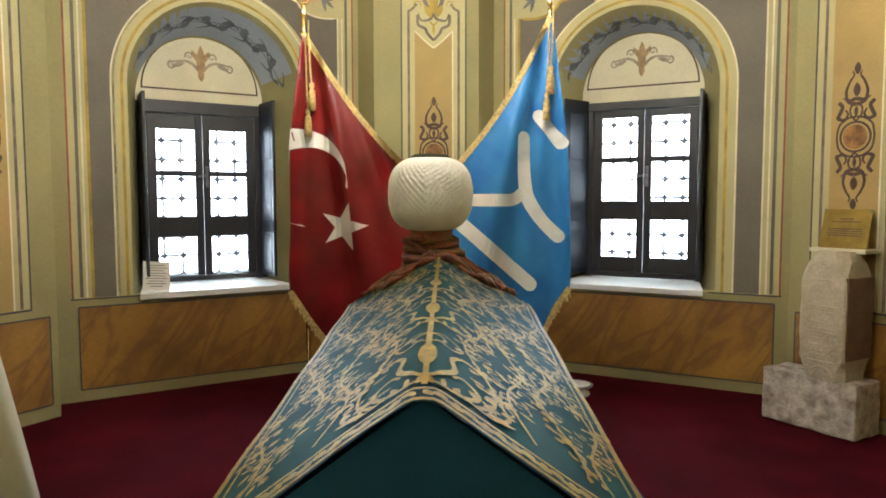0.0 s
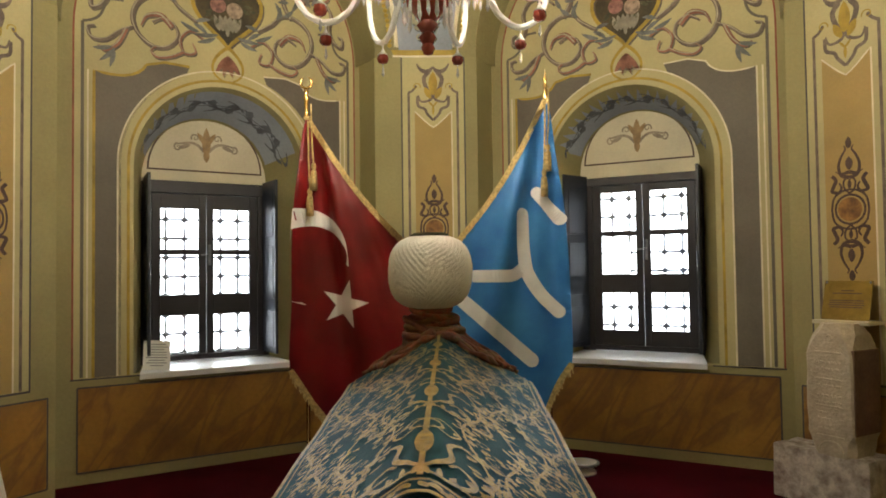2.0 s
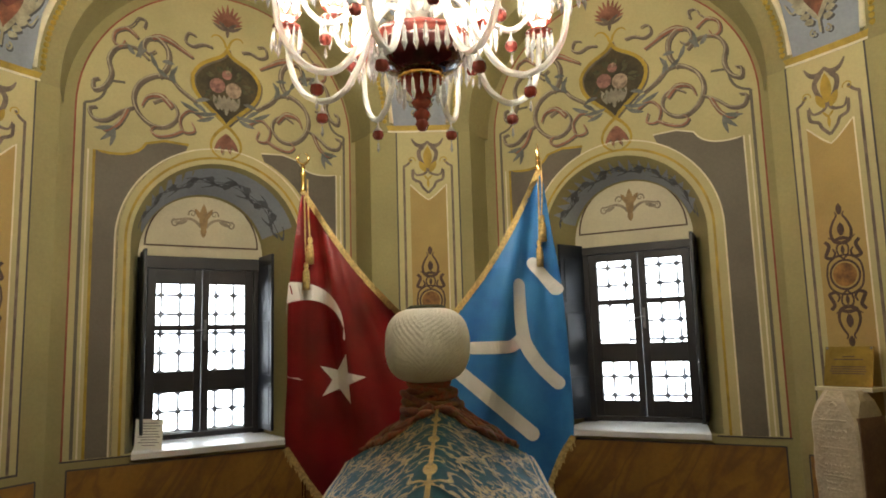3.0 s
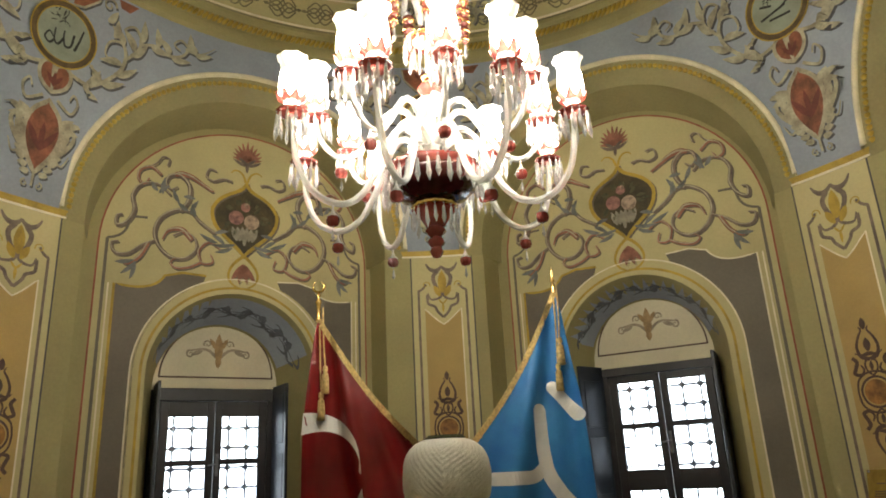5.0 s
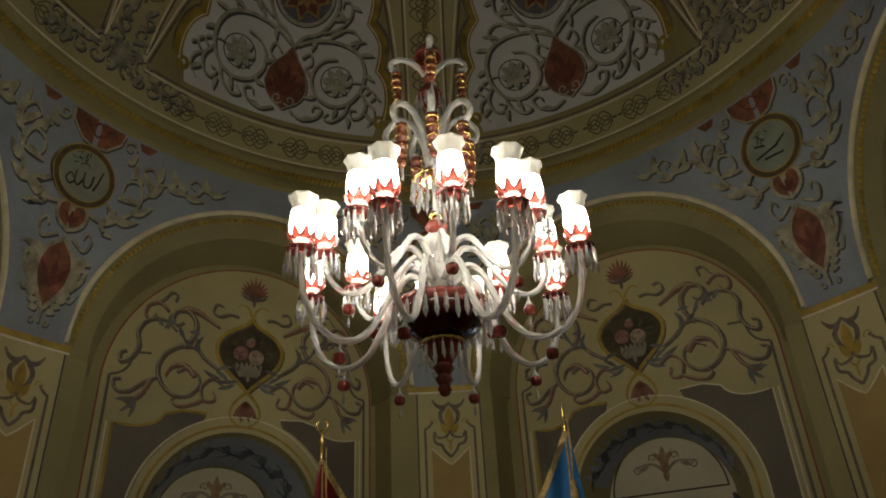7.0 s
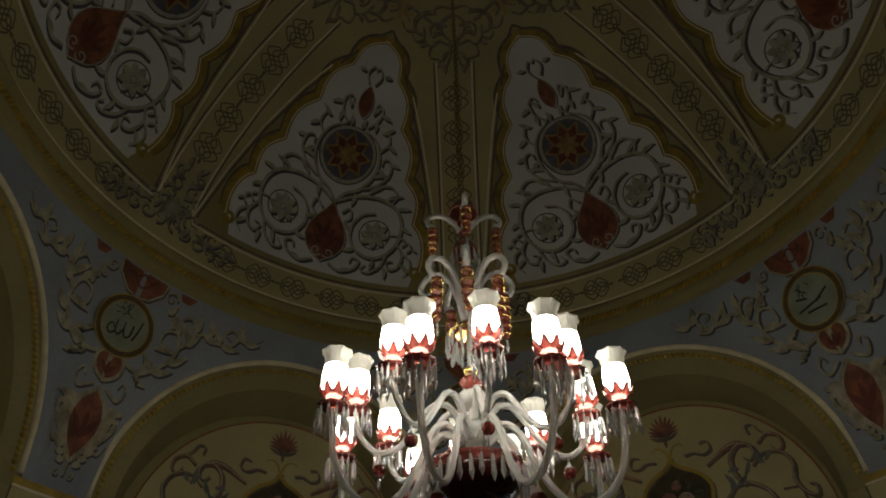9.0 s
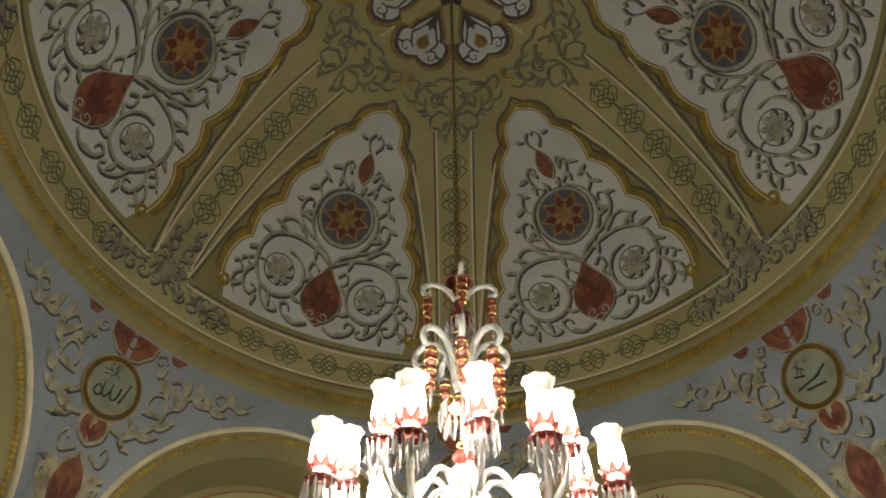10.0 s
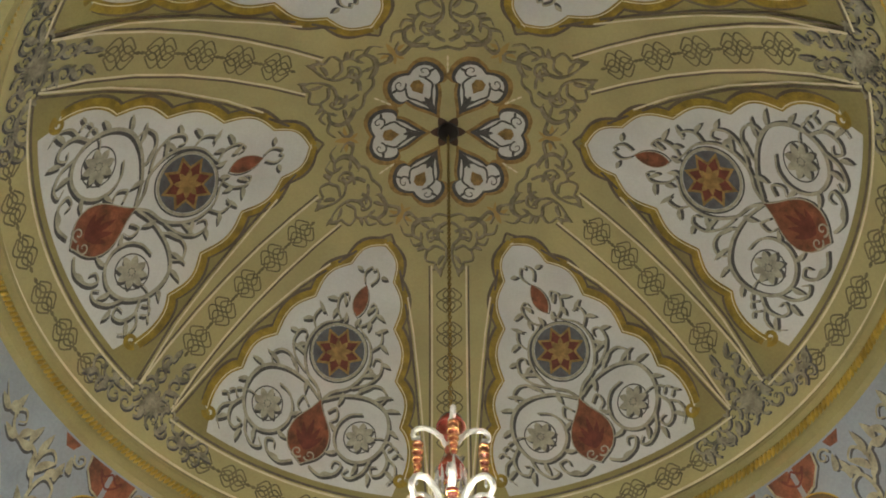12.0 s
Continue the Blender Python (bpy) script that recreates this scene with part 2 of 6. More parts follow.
class Ink:
    """Flat painted shapes in a plane, laid later onto a wall or vault."""

    def __init__(self):
        self.v, self.f = [], []

    def stroke(self, pts, w, w1=None, swell=0.0, closed=False):
        k = len(pts)
        if closed:
            pts = list(pts) + [pts[0]]
            k += 1
        w1 = w if w1 is None else w1
        base = len(self.v)
        for i, p in enumerate(pts):
            a, b = pts[max(i - 1, 0)], pts[min(i + 1, k - 1)]
            if closed and i in (0, k - 1):
                a, b = pts[k - 2], pts[1]
            dx, dy = b[0] - a[0], b[1] - a[1]
            n = math.hypot(dx, dy) or 1.0
            t = i / (k - 1)
            h = 0.5 * (w + (w1 - w) * t) * (1 + swell * math.sin(math.pi * t))
            self.v += [(p[0] - dy / n * h, p[1] + dx / n * h), (p[0] + dy / n * h, p[1] - dx / n * h)]
        self.f += [(base + 2 * i, base + 2 * i + 1, base + 2 * i + 3, base + 2 * i + 2) for i in range(k - 1)]
        return self

    def line(self, a, b, w, step=0.12):
        k = max(1, int(math.dist(a, b) / step))
        return self.stroke([(a[0] + (b[0] - a[0]) * i / k, a[1] + (b[1] - a[1]) * i / k) for i in range(k + 1)], w)

    def fill(self, pts, cell=0.12):
        from mathutils.geometry import delaunay_2d_cdt
        fine = []
        for a, b in zip(pts, pts[1:] + pts[:1]):
            m = max(1, int(math.dist(a, b) / cell))
            fine += [(a[0] + (b[0] - a[0]) * i / m, a[1] + (b[1] - a[1]) * i / m) for i in range(m)]
        pts = fine
        xs, ys = [p[0] for p in pts], [p[1] for p in pts]
        n = len(pts)
        vs, inner = [Vector(p) for p in pts], []
        x = min(xs) + cell / 2
        while x < max(xs):
            y = min(ys) + cell / 2
            while y < max(ys):
                vs.append(Vector((x, y)))
                y += cell
            x += cell
        r = delaunay_2d_cdt(vs, [(i, (i + 1) % n) for i in range(n)], [list(range(n))], 1, 1e-5)
        base = len(self.v)
        self.v += [tuple(p) for p in r[0]]
        self.f += [tuple(base + i for i in f) for f in r[2]]
        return self

    def disc(self, x, y, r, ry=None, n=28):
        return self.fill([(x + r * math.cos(2 * math.pi * i / n), y + (ry or r) * math.sin(2 * math.pi * i / n)) for i in range(n)])

    def ring(self, x, y, r, w, ry=None, n=32):
        return self.stroke([(x + r * math.cos(2 * math.pi * i / n), y + (ry or r) * math.sin(2 * math.pi * i / n)) for i in range(n)], w, closed=True)

    def leaf(self, x, y, ang, ln, wd, bend=0.0):
        """A pointed leaf that springs from (x, y)."""
        c, s = math.cos(ang), math.sin(ang)
        mid = [(ln * t, bend * ln * t * t) for t in (i / 8 for i in range(9))]
        return self._leaf(x, y, c, s, mid, wd)

    def _leaf(self, x, y, c, s, mid, wd):
        base, k = len(self.v), len(mid)
        for i, (a, b) in enumerate(mid):
            h = wd * 0.5 * math.sin(math.pi * min(1, 0.06 + 0.94 * i / (k - 1))) ** 0.8
            for q in (h, -h):
                self.v.append((x + c * a - s * (b + q), y + s * a + c * (b + q)))
        self.f += [(base + 2 * i, base + 2 * i + 1, base + 2 * i + 3, base + 2 * i + 2) for i in range(k - 1)]
        return self

    def add(self, other, dx=0.0, dy=0.0, flip=False):
        base = len(self.v)
        self.v += [((-x if flip else x) + dx, y + dy) for x, y in other.v]
        self.f += [tuple(base + i for i in f) for f in other.f]
        return self

    def lay(self, name, where, material, parent, label=""):
        """where(x, y) gives the place in the world."""
        me = bpy.data.meshes.new(name)
        me.from_pydata([where(x, y) for x, y in self.v], [], self.f)
        return part(name, me, material, parent, label)

# ---- the hexagonal chamber ----
A, PF, PW = 3.2, 3.09, 0.262          # wall distance, pier face distance, half pier width
FRONT = 2.806                         # plane of the great arches
SPRING, GREAT_R = 3.385, 1.345          # great arch: springing height and radius
PIER_TOP = 3.28
RING_R, RING_LOW, RING_TOP = 2.84, 5.03, 5.36
DOME_R, DOME_Z = 2.89, 4.87
NICHE_W, NICHE_SPRING, NICHE_D, NICHE_BACK_W = 0.66, 2.29, 0.38, 0.50


def polar(az, r, z):
    a = radians(az)
    return Vector((r * math.sin(a), r * math.cos(a), z))


def on_plane(az, dist, off=0.0, shift=0.0):
    """Lays (u, z) on the upright plane that faces the room's middle from az."""
    a = radians(az)
    n, t = Vector((math.sin(a), math.cos(a), 0)), Vector((math.cos(a), -math.sin(a), 0))
    return lambda u, z: n * (dist - off) + t * (u + shift) + Vector((0, 0, z))


def pend_low(th):
    """Lower edge of a pendentive, th degrees from its pier."""
    edge = math.degrees(math.atan2(PW, PF))
    if abs(th) <= edge:
        return PF / math.cos(radians(th)), PIER_TOP
    b = radians(30 - abs(th))
    u = FRONT * math.tan(b)
    return FRONT / math.cos(b), SPRING + math.sqrt(max(0.0, GREAT_R**2 - u * u))


def pend_place(az, th, z, off=0.0):
    r0, z0 = pend_low(th)
    v = min(1.0, max(0.0, (z - z0) / (RING_LOW - z0)))
    return polar(az + th, r0 + (RING_R - r0) * v - off, z)


def dome_place(az, s, off=0.0):
    """s metres down the vault from its crown."""
    r = DOME_R - off
    return Vector((0, 0, DOME_Z)) + polar(az, r * math.sin(s / DOME_R), r * math.cos(s / DOME_R))


def grid_mesh(name, rows, material, parent=None, smooth=True, label=""):
    n = len(rows[0])
    me = bpy.data.meshes.new(name)
    me.from_pydata([p for r in rows for p in r], [], [(j * n + i, j * n + i + 1, (j + 1) * n + i + 1, (j + 1) * n + i) for j in range(len(rows) - 1) for i in range(n - 1)])
    return part(name, me, material, parent, label, smooth)


# floor
bm = bmesh.new()
for z in (-0.2, 0.0):
    bm.faces.new([bm.verts.new(polar(i * 30, 4.4, z)) for i in range(12)])
bm.verts.ensure_lookup_table()
for i in range(12):
    bm.faces.new((bm.verts[i], bm.verts[(i + 1) % 12], bm.verts[12 + (i + 1) % 12], bm.verts[12 + i]))
tagged(part("floor", bm, M["carpet"]), "floor covered in plain dark red carpet", "floor", kind="structure")


def niche_outline(w, spring, n=20):
    """Half round-headed outline from sill up and over."""
    return [(w * math.cos(math.pi * i / n), spring + w * math.sin(math.pi * i / n)) for i in range(n + 1)]


SILL_Z = 0.755


def wall(az, name, windowed):
    """A wall of the hexagon within its great arch, with a deep round-headed niche where it has a window."""
    bm = bmesh.new()
    put = on_plane(az, A)
    outer = [(1.28 * math.cos(math.pi * i / 20), 3.27 + 1.28 * math.sin(math.pi * i / 20)) for i in range(21)]
    if windowed:
        hole = niche_outline(NICHE_W, NICHE_SPRING)
        o = [(1.40, 0.0), (1.40, SILL_Z)] + [(p[0] * 1.09, p[1] * 1.0) for p in outer] + [(-1.40, SILL_Z), (-1.40, 0.0)]
        h = [(NICHE_W, SILL_Z), (NICHE_W, SILL_Z)] + hole + [(-NICHE_W, SILL_Z), (-NICHE_W, SILL_Z)]
        vo = [bm.verts.new(put(*p)) for p in o]
        hv = {}
        vh = []
        for p in h:
            q = (round(p[0], 4), round(p[1], 4))
            if q not in hv:
                hv[q] = bm.verts.new(put(*p))
            vh.append(hv[q])
        for i in range(len(o) - 1):
            f = [vo[i], vo[i + 1]] + ([vh[i + 1], vh[i]] if vh[i] != vh[i + 1] else [vh[i]])
            bm.faces.new(f)
        bm.faces.new((vo[0], vh[0], vh[-1], vo[-1]))
    else:
        bm.faces.new([bm.verts.new(put(*p)) for p in [(1.4, 0), (1.4, SILL_Z)] + [(p[0] * 1.09, p[1]) for p in outer] + [(-1.4, SILL_Z), (-1.4, 0)]])
    w = part(name, bm, M["cream"])
    tagged(w, "cream plaster wall painted with scrolls over a marbled dado", "wall", kind="structure")
    # great arch reveal: jambs and soffit back to the wall, stepped once
    rows = []
    for d, r, c in ((FRONT, 1.335, SPRING - 0.01), (FRONT + 0.087, 1.178, SPRING - 0.05), (A + 0.01, 1.135, 3.27)):
        pl = on_plane(az, d)
        prof = [(r, PIER_TOP - 0.01)] + [(r * math.cos(math.pi * i / 32), c + r * math.sin(math.pi * i / 32)) for i in range(33)] + [(-r, PIER_TOP - 0.01)]
        rows.append([pl(*p) for p in prof])
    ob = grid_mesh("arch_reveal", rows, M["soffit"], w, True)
    ob.data.set_sharp_from_angle(angle=radians(35))
    # archivolt with a beaded gold roll on the room side
    bm = bmesh.new()
    pl = on_plane(az, FRONT)
    arc = [(1.34 * math.cos(math.pi * i / 48), SPRING - 0.01 + 1.34 * math.sin(math.pi * i / 48)) for i in range(49)]
    tube(bm, [pl(*p) for p in arc], 0.022, 8)
    part("archivolt", bm, M["light_line"], w, smooth=True)
    bm = bmesh.new()
    pl = on_plane(az, FRONT + 0.028)
    for i in range(96):
        a = math.pi * (i + 0.5) / 96
        p = pl(1.288 * math.cos(a), SPRING - 0.02 + 1.288 * math.sin(a))
        bmesh.ops.create_icosphere(bm, subdivisions=1, radius=0.023, matrix=Matrix.Translation(p))
    part("bead_moulding", bm, M["gold_paint"], w, smooth=True)
    return w


WALLS = {}
for k, az in enumerate((-30, 30, 90, 150, 210, 270)):
    WALLS[az] = wall(az, f"wall_{k + 1}", az in (-30, 30))


def pier(az, name):
    """A corner pier with its flat face to the room, and the pendentive over it."""
    bm = bmesh.new()
    nr, nl = polar(30, 1, 0), polar(-30, 1, 0)
    e = 0.43
    base = [Vector((-e, PF, 0)), Vector((e, PF, 0)), Vector((e, PF, 0)) + nr * 0.36, Vector((0, 4.0, 0)), Vector((-e, PF, 0)) + nl * 0.36]
    turn = pose(0, 0, 0, 0, 0, -az)
    lo = [bm.verts.new(turn @ p) for p in base]
    hi = [bm.verts.new(turn @ (p + Vector((0, 0, PIER_TOP)))) for p in base]
    for i in range(5):
        bm.faces.new((lo[i], lo[(i + 1) % 5], hi[(i + 1) % 5], hi[i]))
    bm.faces.new(hi)
    p = part(name, bm, M["plaster"])
    return tagged(p, "olive plaster corner pier with a painted ochre panel", "pier", kind="structure")


PIERS = {az: pier(az, f"pier_{k + 1}") for k, az in enumerate((0, 60, 120, 180, 240, 300))}

# pendentives, one mesh each
for k, az in enumerate((0, 60, 120, 180, 240, 300)):
    rows = []
    ths = [-30 + 60 * i / 60 for i in range(61)]
    for j in range(13):
        row = []
        for th in ths:
            z0 = pend_low(th)[1]
            row.append(pend_place(az, th, z0 + (RING_LOW - z0) * j / 12))
        rows.append(row)
    tagged(grid_mesh(f"pendentive_{k + 1}", rows, M["pend"]), "blue-grey painted pendentive with scrolls and a medallion", "pendentive", kind="structure")

# the ring under the dome
rows = []
for r, z in ((2.84, 5.02), (2.80, 5.04), (2.79, 5.10), (2.80, 5.13), (2.83, 5.15), (2.83, 5.24), (2.79, 5.26), (2.79, 5.29), (2.815, 5.32), (2.86, 5.34)):
    rows.append([polar(i * 2.5, r, z) for i in range(145)])
ring = grid_mesh("cornice_ring", rows, M["plaster"])
ring.data.set_sharp_from_angle(angle=radians(30))
tagged(ring, "olive plaster ring cornice with a gold rope moulding", "cornice", kind="structure")
bm = bmesh.new()
for i in range(420):
    a = i * 360 / 420
    bmesh.ops.create_icosphere(bm, subdivisions=1, radius=0.03, matrix=Matrix.Translation(polar(a, 2.828, 5.195)) @ pose(0, 0, 0, 0, 0, -a) @ pose(0, 0, 0, 0, 35, 0) @ Matrix.Diagonal((0.65, 0.8, 1.6, 1)))
part("rope_moulding", bm, M["gold_paint"], ring, smooth=True)

# the dome, with a shell outside it
rows = [[dome_place(i * 3, 4.1 * j / 41) for i in range(121)] for j in range(42)]
dome = grid_mesh("dome", rows, M["dome_gold"])
tagged(dome, "painted dome with six lobed white panels and a rosette", "dome", kind="structure")


# unseen outer shell, added to shut out the sky but for the window openings
bm = bmesh.new()
for az in (-30, 30, 90, 150, 210, 270):
    pl = on_plane(az, 3.66)
    if az in (-30, 30):
        for u0, u1, z0, z1 in ((-2.12, -0.49, -0.2, 5.4), (0.49, 2.12, -0.2, 5.4), (-0.49, 0.49, -0.2, 0.78), (-0.49, 0.49, 2.26, 5.4)):
            bm.faces.new([bm.verts.new(pl(u, z)) for u, z in ((u0, z0), (u1, z0), (u1, z1), (u0, z1))])
    else:
        bm.faces.new([bm.verts.new(pl(u, z)) for u, z in ((-2.12, -0.2), (2.12, -0.2), (2.12, 5.4), (-2.12, 5.4))])
for k in range(6):
    a = [polar(k * 60, 4.24, 5.4), polar(k * 60 + 60, 4.24, 5.4), polar(k * 60 + 60, 2.0, 8.0), polar(k * 60, 2.0, 8.0)]
    bm.faces.new([bm.verts.new(p) for p in a])
bm.faces.new([bm.verts.new(polar(k * 60, 2.0, 8.0)) for k in range(6)])
tagged(part("outer_shell", bm, M["plaster"]), "unseen shell added round the tomb to block stray sky light", "outer wall", kind="structure")

# ---- window niches ----
BACK = A + NICHE_D
BACK_SHIFT = {-30: (-0.05, -0.06), 30: (0.0, 0.0)}      # tympanum and window: to the side, up
PANE_RISE = {-30: -0.065, 30: 0.055}


def window_niche(az, num):
    n = 24
    du, dz = BACK_SHIFT[az]
    rows = []
    for d, w, sp, sh in ((A - 0.002, NICHE_W, NICHE_SPRING, 0.0), (A + 0.02, NICHE_W - 0.012, NICHE_SPRING, 0.0), (BACK, NICHE_BACK_W, 2.31 + dz, du)):
        pl = on_plane(az, d, 0.0, sh)
        prof = [(w, SILL_Z - 0.02)] + [(w * math.cos(math.pi * i / n), sp + w * math.sin(math.pi * i / n)) for i in range(n + 1)] + [(-w, SILL_Z - 0.02)]
        rows.append([pl(*p) for p in prof])
    rev = grid_mesh("niche_reveal", rows, M["plaster"], WALLS[az])
    rev.data.set_sharp_from_angle(angle=radians(40))
    # tympanum over the window
    bm = bmesh.new()
    drop = lambda put: (lambda u, z: put(u + du, z + dz))
    pl, pb = drop(on_plane(az, BACK - 0.005)), drop(on_plane(az, BACK + 0.06))
    out = [(0.5 * math.cos(math.pi * i / n), 2.31 + 0.5 * math.sin(math.pi * i / n)) for i in range(n + 1)]
    out = [(0.5, 2.25)] + out + [(-0.5, 2.25)]
    f, b = [bm.verts.new(pl(*p)) for p in out], [bm.verts.new(pb(*p)) for p in out]
    bm.faces.new(f)
    bm.faces.new(b[::-1])
    for i in range(len(out)):
        bm.faces.new((f[i], f[i - 1], b[i - 1], b[i]))
    ty = part("tympanum", bm, M["pale"], WALLS[az])
    lay = drop(on_plane(az, BACK - 0.005, 0.003))
    k = Ink()
    arc = [(0.455 * math.cos(math.pi * i / 30), 2.385 + 0.445 * math.sin(math.pi * i / 30)) for i in range(31)]
    k.stroke(arc, 0.014)
    k.line((0.462, 2.385), (-0.462, 2.385), 0.014)
    k.lay("tympanum_line", lay, M["brown_orn"], WALLS[az])
    g, h = Ink(), Ink()
    g.leaf(0, 2.50, math.pi / 2, 0.25, 0.07)
    g.leaf(0, 2.60, radians(55), 0.13, 0.04).leaf(0, 2.60, radians(125), 0.13, 0.04)
    g.leaf(0, 2.56, radians(-90), 0.10, 0.05)
    for s in (1, -1):
        h.stroke([(s * x, y) for x, y in bez((0.02, 2.55), (0.1, 2.66), (0.17, 2.60), (0.25, 2.60))], 0.026, 0.012)
        h.stroke([(s * x, y) for x, y in curl(0.225, 2.575, 0.03, 1.2, 1.5, -1)], 0.016, 0.008)
        h.stroke([(s * x, y) for x, y in curl(0.09, 2.66, 0.03, 1.2, -0.5, 1)], 0.014, 0.006)
        h.leaf(s * 0.13, 2.60, radians(90 - s * 110), 0.1, 0.035)
    h.lay("tympanum_scroll", lay, M["tymp_scroll"], WALLS[az])
    g.lay("tympanum_fleuron", drop(on_plane(az, BACK - 0.005, 0.005)), M["tymp_fleur"], WALLS[az])
    # dark scrolls on the soffit of the niche
    q = Ink()
    for j in range(9):
        c, s = 0.16 + j * 0.085, (1 if j % 2 else -1)
        q.stroke(curl(c, 0.5 + 0.08 * s, 0.10, 1.0, 2.0 * s, s), 0.02, 0.008)
        q.leaf(c, 0.5, 1.2 * s, 0.16, 0.04, 0.3 * s).leaf(c + 0.03, 0.5, -2.0 * s, 0.14, 0.035, 0.3)
    q.stroke([(0.08 + 0.84 * i / 40, 0.5 + 0.12 * math.sin(i * 0.78)) for i in range(41)], 0.02)

    def soffit(x, y):
        w, sp = NICHE_W + (NICHE_BACK_W - NICHE_W) * y - 0.003, NICHE_SPRING + (0.02 + dz) * y
        a = math.pi * x
        return on_plane(az, A + NICHE_D * y)(w * math.cos(a) + du * y, sp + w * math.sin(a))

    g2 = Ink()
    g2.fill([(0.1, 0.12), (0.9, 0.12), (0.9, 0.92), (0.1, 0.92)], 0.04)
    g2.lay("soffit_panel", soffit, M["pend"], WALLS[az])
    base = soffit

    def soffit_in(x, y):
        p = base(x, y)
        c = on_plane(az, A + NICHE_D * y)(0, NICHE_SPRING)
        return p + (c - p).normalized() * 0.003

    q.lay("soffit_scroll", soffit_in, M["slate"], WALLS[az])
    # marble sill
    bm = bmesh.new()
    pl = on_plane(az, 0)
    turn = pose(0, 0, 0, 0, 0, -az)
    prof = [(A - 0.045, SILL_Z - 0.045), (A - 0.045, SILL_Z - 0.006), (A - 0.038, SILL_Z), (BACK + 0.03, SILL_Z + 0.025), (BACK + 0.03, SILL_Z - 0.045)]
    ends = []
    for s in (-1, 1):
        ends.append([bm.verts.new(turn @ Vector((s * (0.58 if d < A else 0.655 - 0.16 * (d - A) / NICHE_D) + du * 0.8, d, z))) for d, z in prof])
    for i in range(5):
        bm.faces.new((ends[0][i], ends[0][i - 1], ends[1][i - 1], ends[1][i]))
    for e in ends:
        bm.faces.new(e)
    tagged(part(f"window_sill_{num}", bm, M["white_marble"]), "white marble sill in the window niche", "sill", kind="structure")
    # the window
    win = thing(f"window_{num}", "dark wooden casement window with six panes and an iron grille", "window", kind="structure", at=turn @ Matrix.Translation((-0.055 if az < 0 else 0.035, BACK, 0)))
    z0, z1, hw, rise = 0.785, 2.25 + 0.5 * dz, 0.475, PANE_RISE[az]
    fr = bmesh.new()
    box(fr, -hw - 0.06, -hw + 0.05, -0.03, 0.05, z0 - 0.02, z1, 0.006)
    box(fr, hw - 0.05, hw + 0.06, -0.03, 0.05, z0 - 0.02, z1, 0.006)
    box(fr, -hw, hw, -0.05, 0.06, 2.165 + rise * 0.5, z1 + 0.012, 0.006)
    box(fr, -hw, hw, -0.035, 0.05, z0, z0 + 0.04, 0.006)
    part("window_frame", fr, M["wood_dark"], win)
    for s in (-1, 1):
        c = bmesh.new()
        x0, x1 = (-hw + 0.052, -0.003) if s < 0 else (0.003, hw - 0.052)
        p0, p1 = (-0.355, -0.06) if s < 0 else (0.06, 0.355)
        zs = tuple((a + rise, b + rise) for a, b in ((0.90, 1.215), (1.375, 1.70), (1.745, 2.075)))
        top = 2.163 + rise * 0.5
        box(c, x0, p0, -0.022, 0.022, z0 + 0.042, top, 0.004)
        box(c, p1, x1, -0.022, 0.022, z0 + 0.042, top, 0.004)
        for a, b in ((z0 + 0.042, zs[0][0]), (zs[0][1], zs[1][0]), (zs[1][1], zs[2][0]), (zs[2][1], top)):
            box(c, p0 - 0.002, p1 + 0.002, -0.018, 0.018, a, b, 0.004)
        cas = part("casement", c, M["wood_dark"], win)
        for a, b in zs:
            g = part("pane", boxed(p0 + 0.001, p1 - 0.001, -0.003, 0.001, a, b), M["glass"], cas)
            g.visible_shadow = False
        if s > 0:
            hd = bmesh.new()
            box(hd, x0 + 0.012, x0 + 0.036, -0.03, -0.022, 1.55, 1.72, 0.003)
            tube(hd, [(x0 + 0.024, -0.028, 1.645), (x0 + 0.024, -0.055, 1.645), (x0 - 0.05, -0.06, 1.632)], 0.007, 8)
            part("handle", hd, M["iron"], cas, "worn grey metal handle")
    # wrought iron grille with knots, outside the glass
    gr = bmesh.new()
    xs, zz = [-0.44 + 0.1467 * i for i in range(7)], [0.83 + 0.157 * i for i in range(10)]
    for x in xs:
        tube(gr, [(x, 0.12, 0.76), (x, 0.12, 2.28)], 0.0095, 6)
    for z in zz:
        tube(gr, [(-0.5, 0.12, z), (0.5, 0.12, z)], 0.0095, 6)
    for x in xs:
        for z in zz:
            bmesh.ops.create_icosphere(gr, subdivisions=1, radius=0.030, matrix=Matrix.Translation((x, 0.12, z)))
    part("grille", gr, M["iron"], win, "knotted iron window grille")
    # folded inner shutters
    for s in (-1, 1):
        sh = bmesh.new()
        ln = 0.30
        box(sh, -0.012, 0.012, 0, ln, z0 + 0.03, z1 + 0.03, 0.004)
        for a, b in ((0.86, 1.16), (1.26, 1.70), (1.78, 2.16)):
            box(sh, -0.017, 0.017, 0.045, ln - 0.045, a, b, 0.004)
        lean = (22 if (az > 0 and s < 0) else 3)
        o = part("shutter", sh, M["shutter"], win, "dark blue-black panelled shutter folded open")
        o.matrix_basis = Matrix.Translation((s * 0.475, -0.04, 0)) @ pose(0, 0, 0, 0, 0, 180 + s * lean)
    return win


M["tymp_scroll"] = mat("faded_scroll_paint", (0.40, 0.33, 0.24), 0.75, var=0.2, scale=12)
M["tymp_fleur"] = mat("faded_ochre_paint", (0.46, 0.30, 0.14), 0.75, var=0.2, scale=12)
M["shutter"] = mat("shutter_paint", (0.014, 0.019, 0.030), 0.4, var=0.3, scale=5, grain=80)
WINDOWS = [window_niche(-30, 1), window_niche(30, 2)]

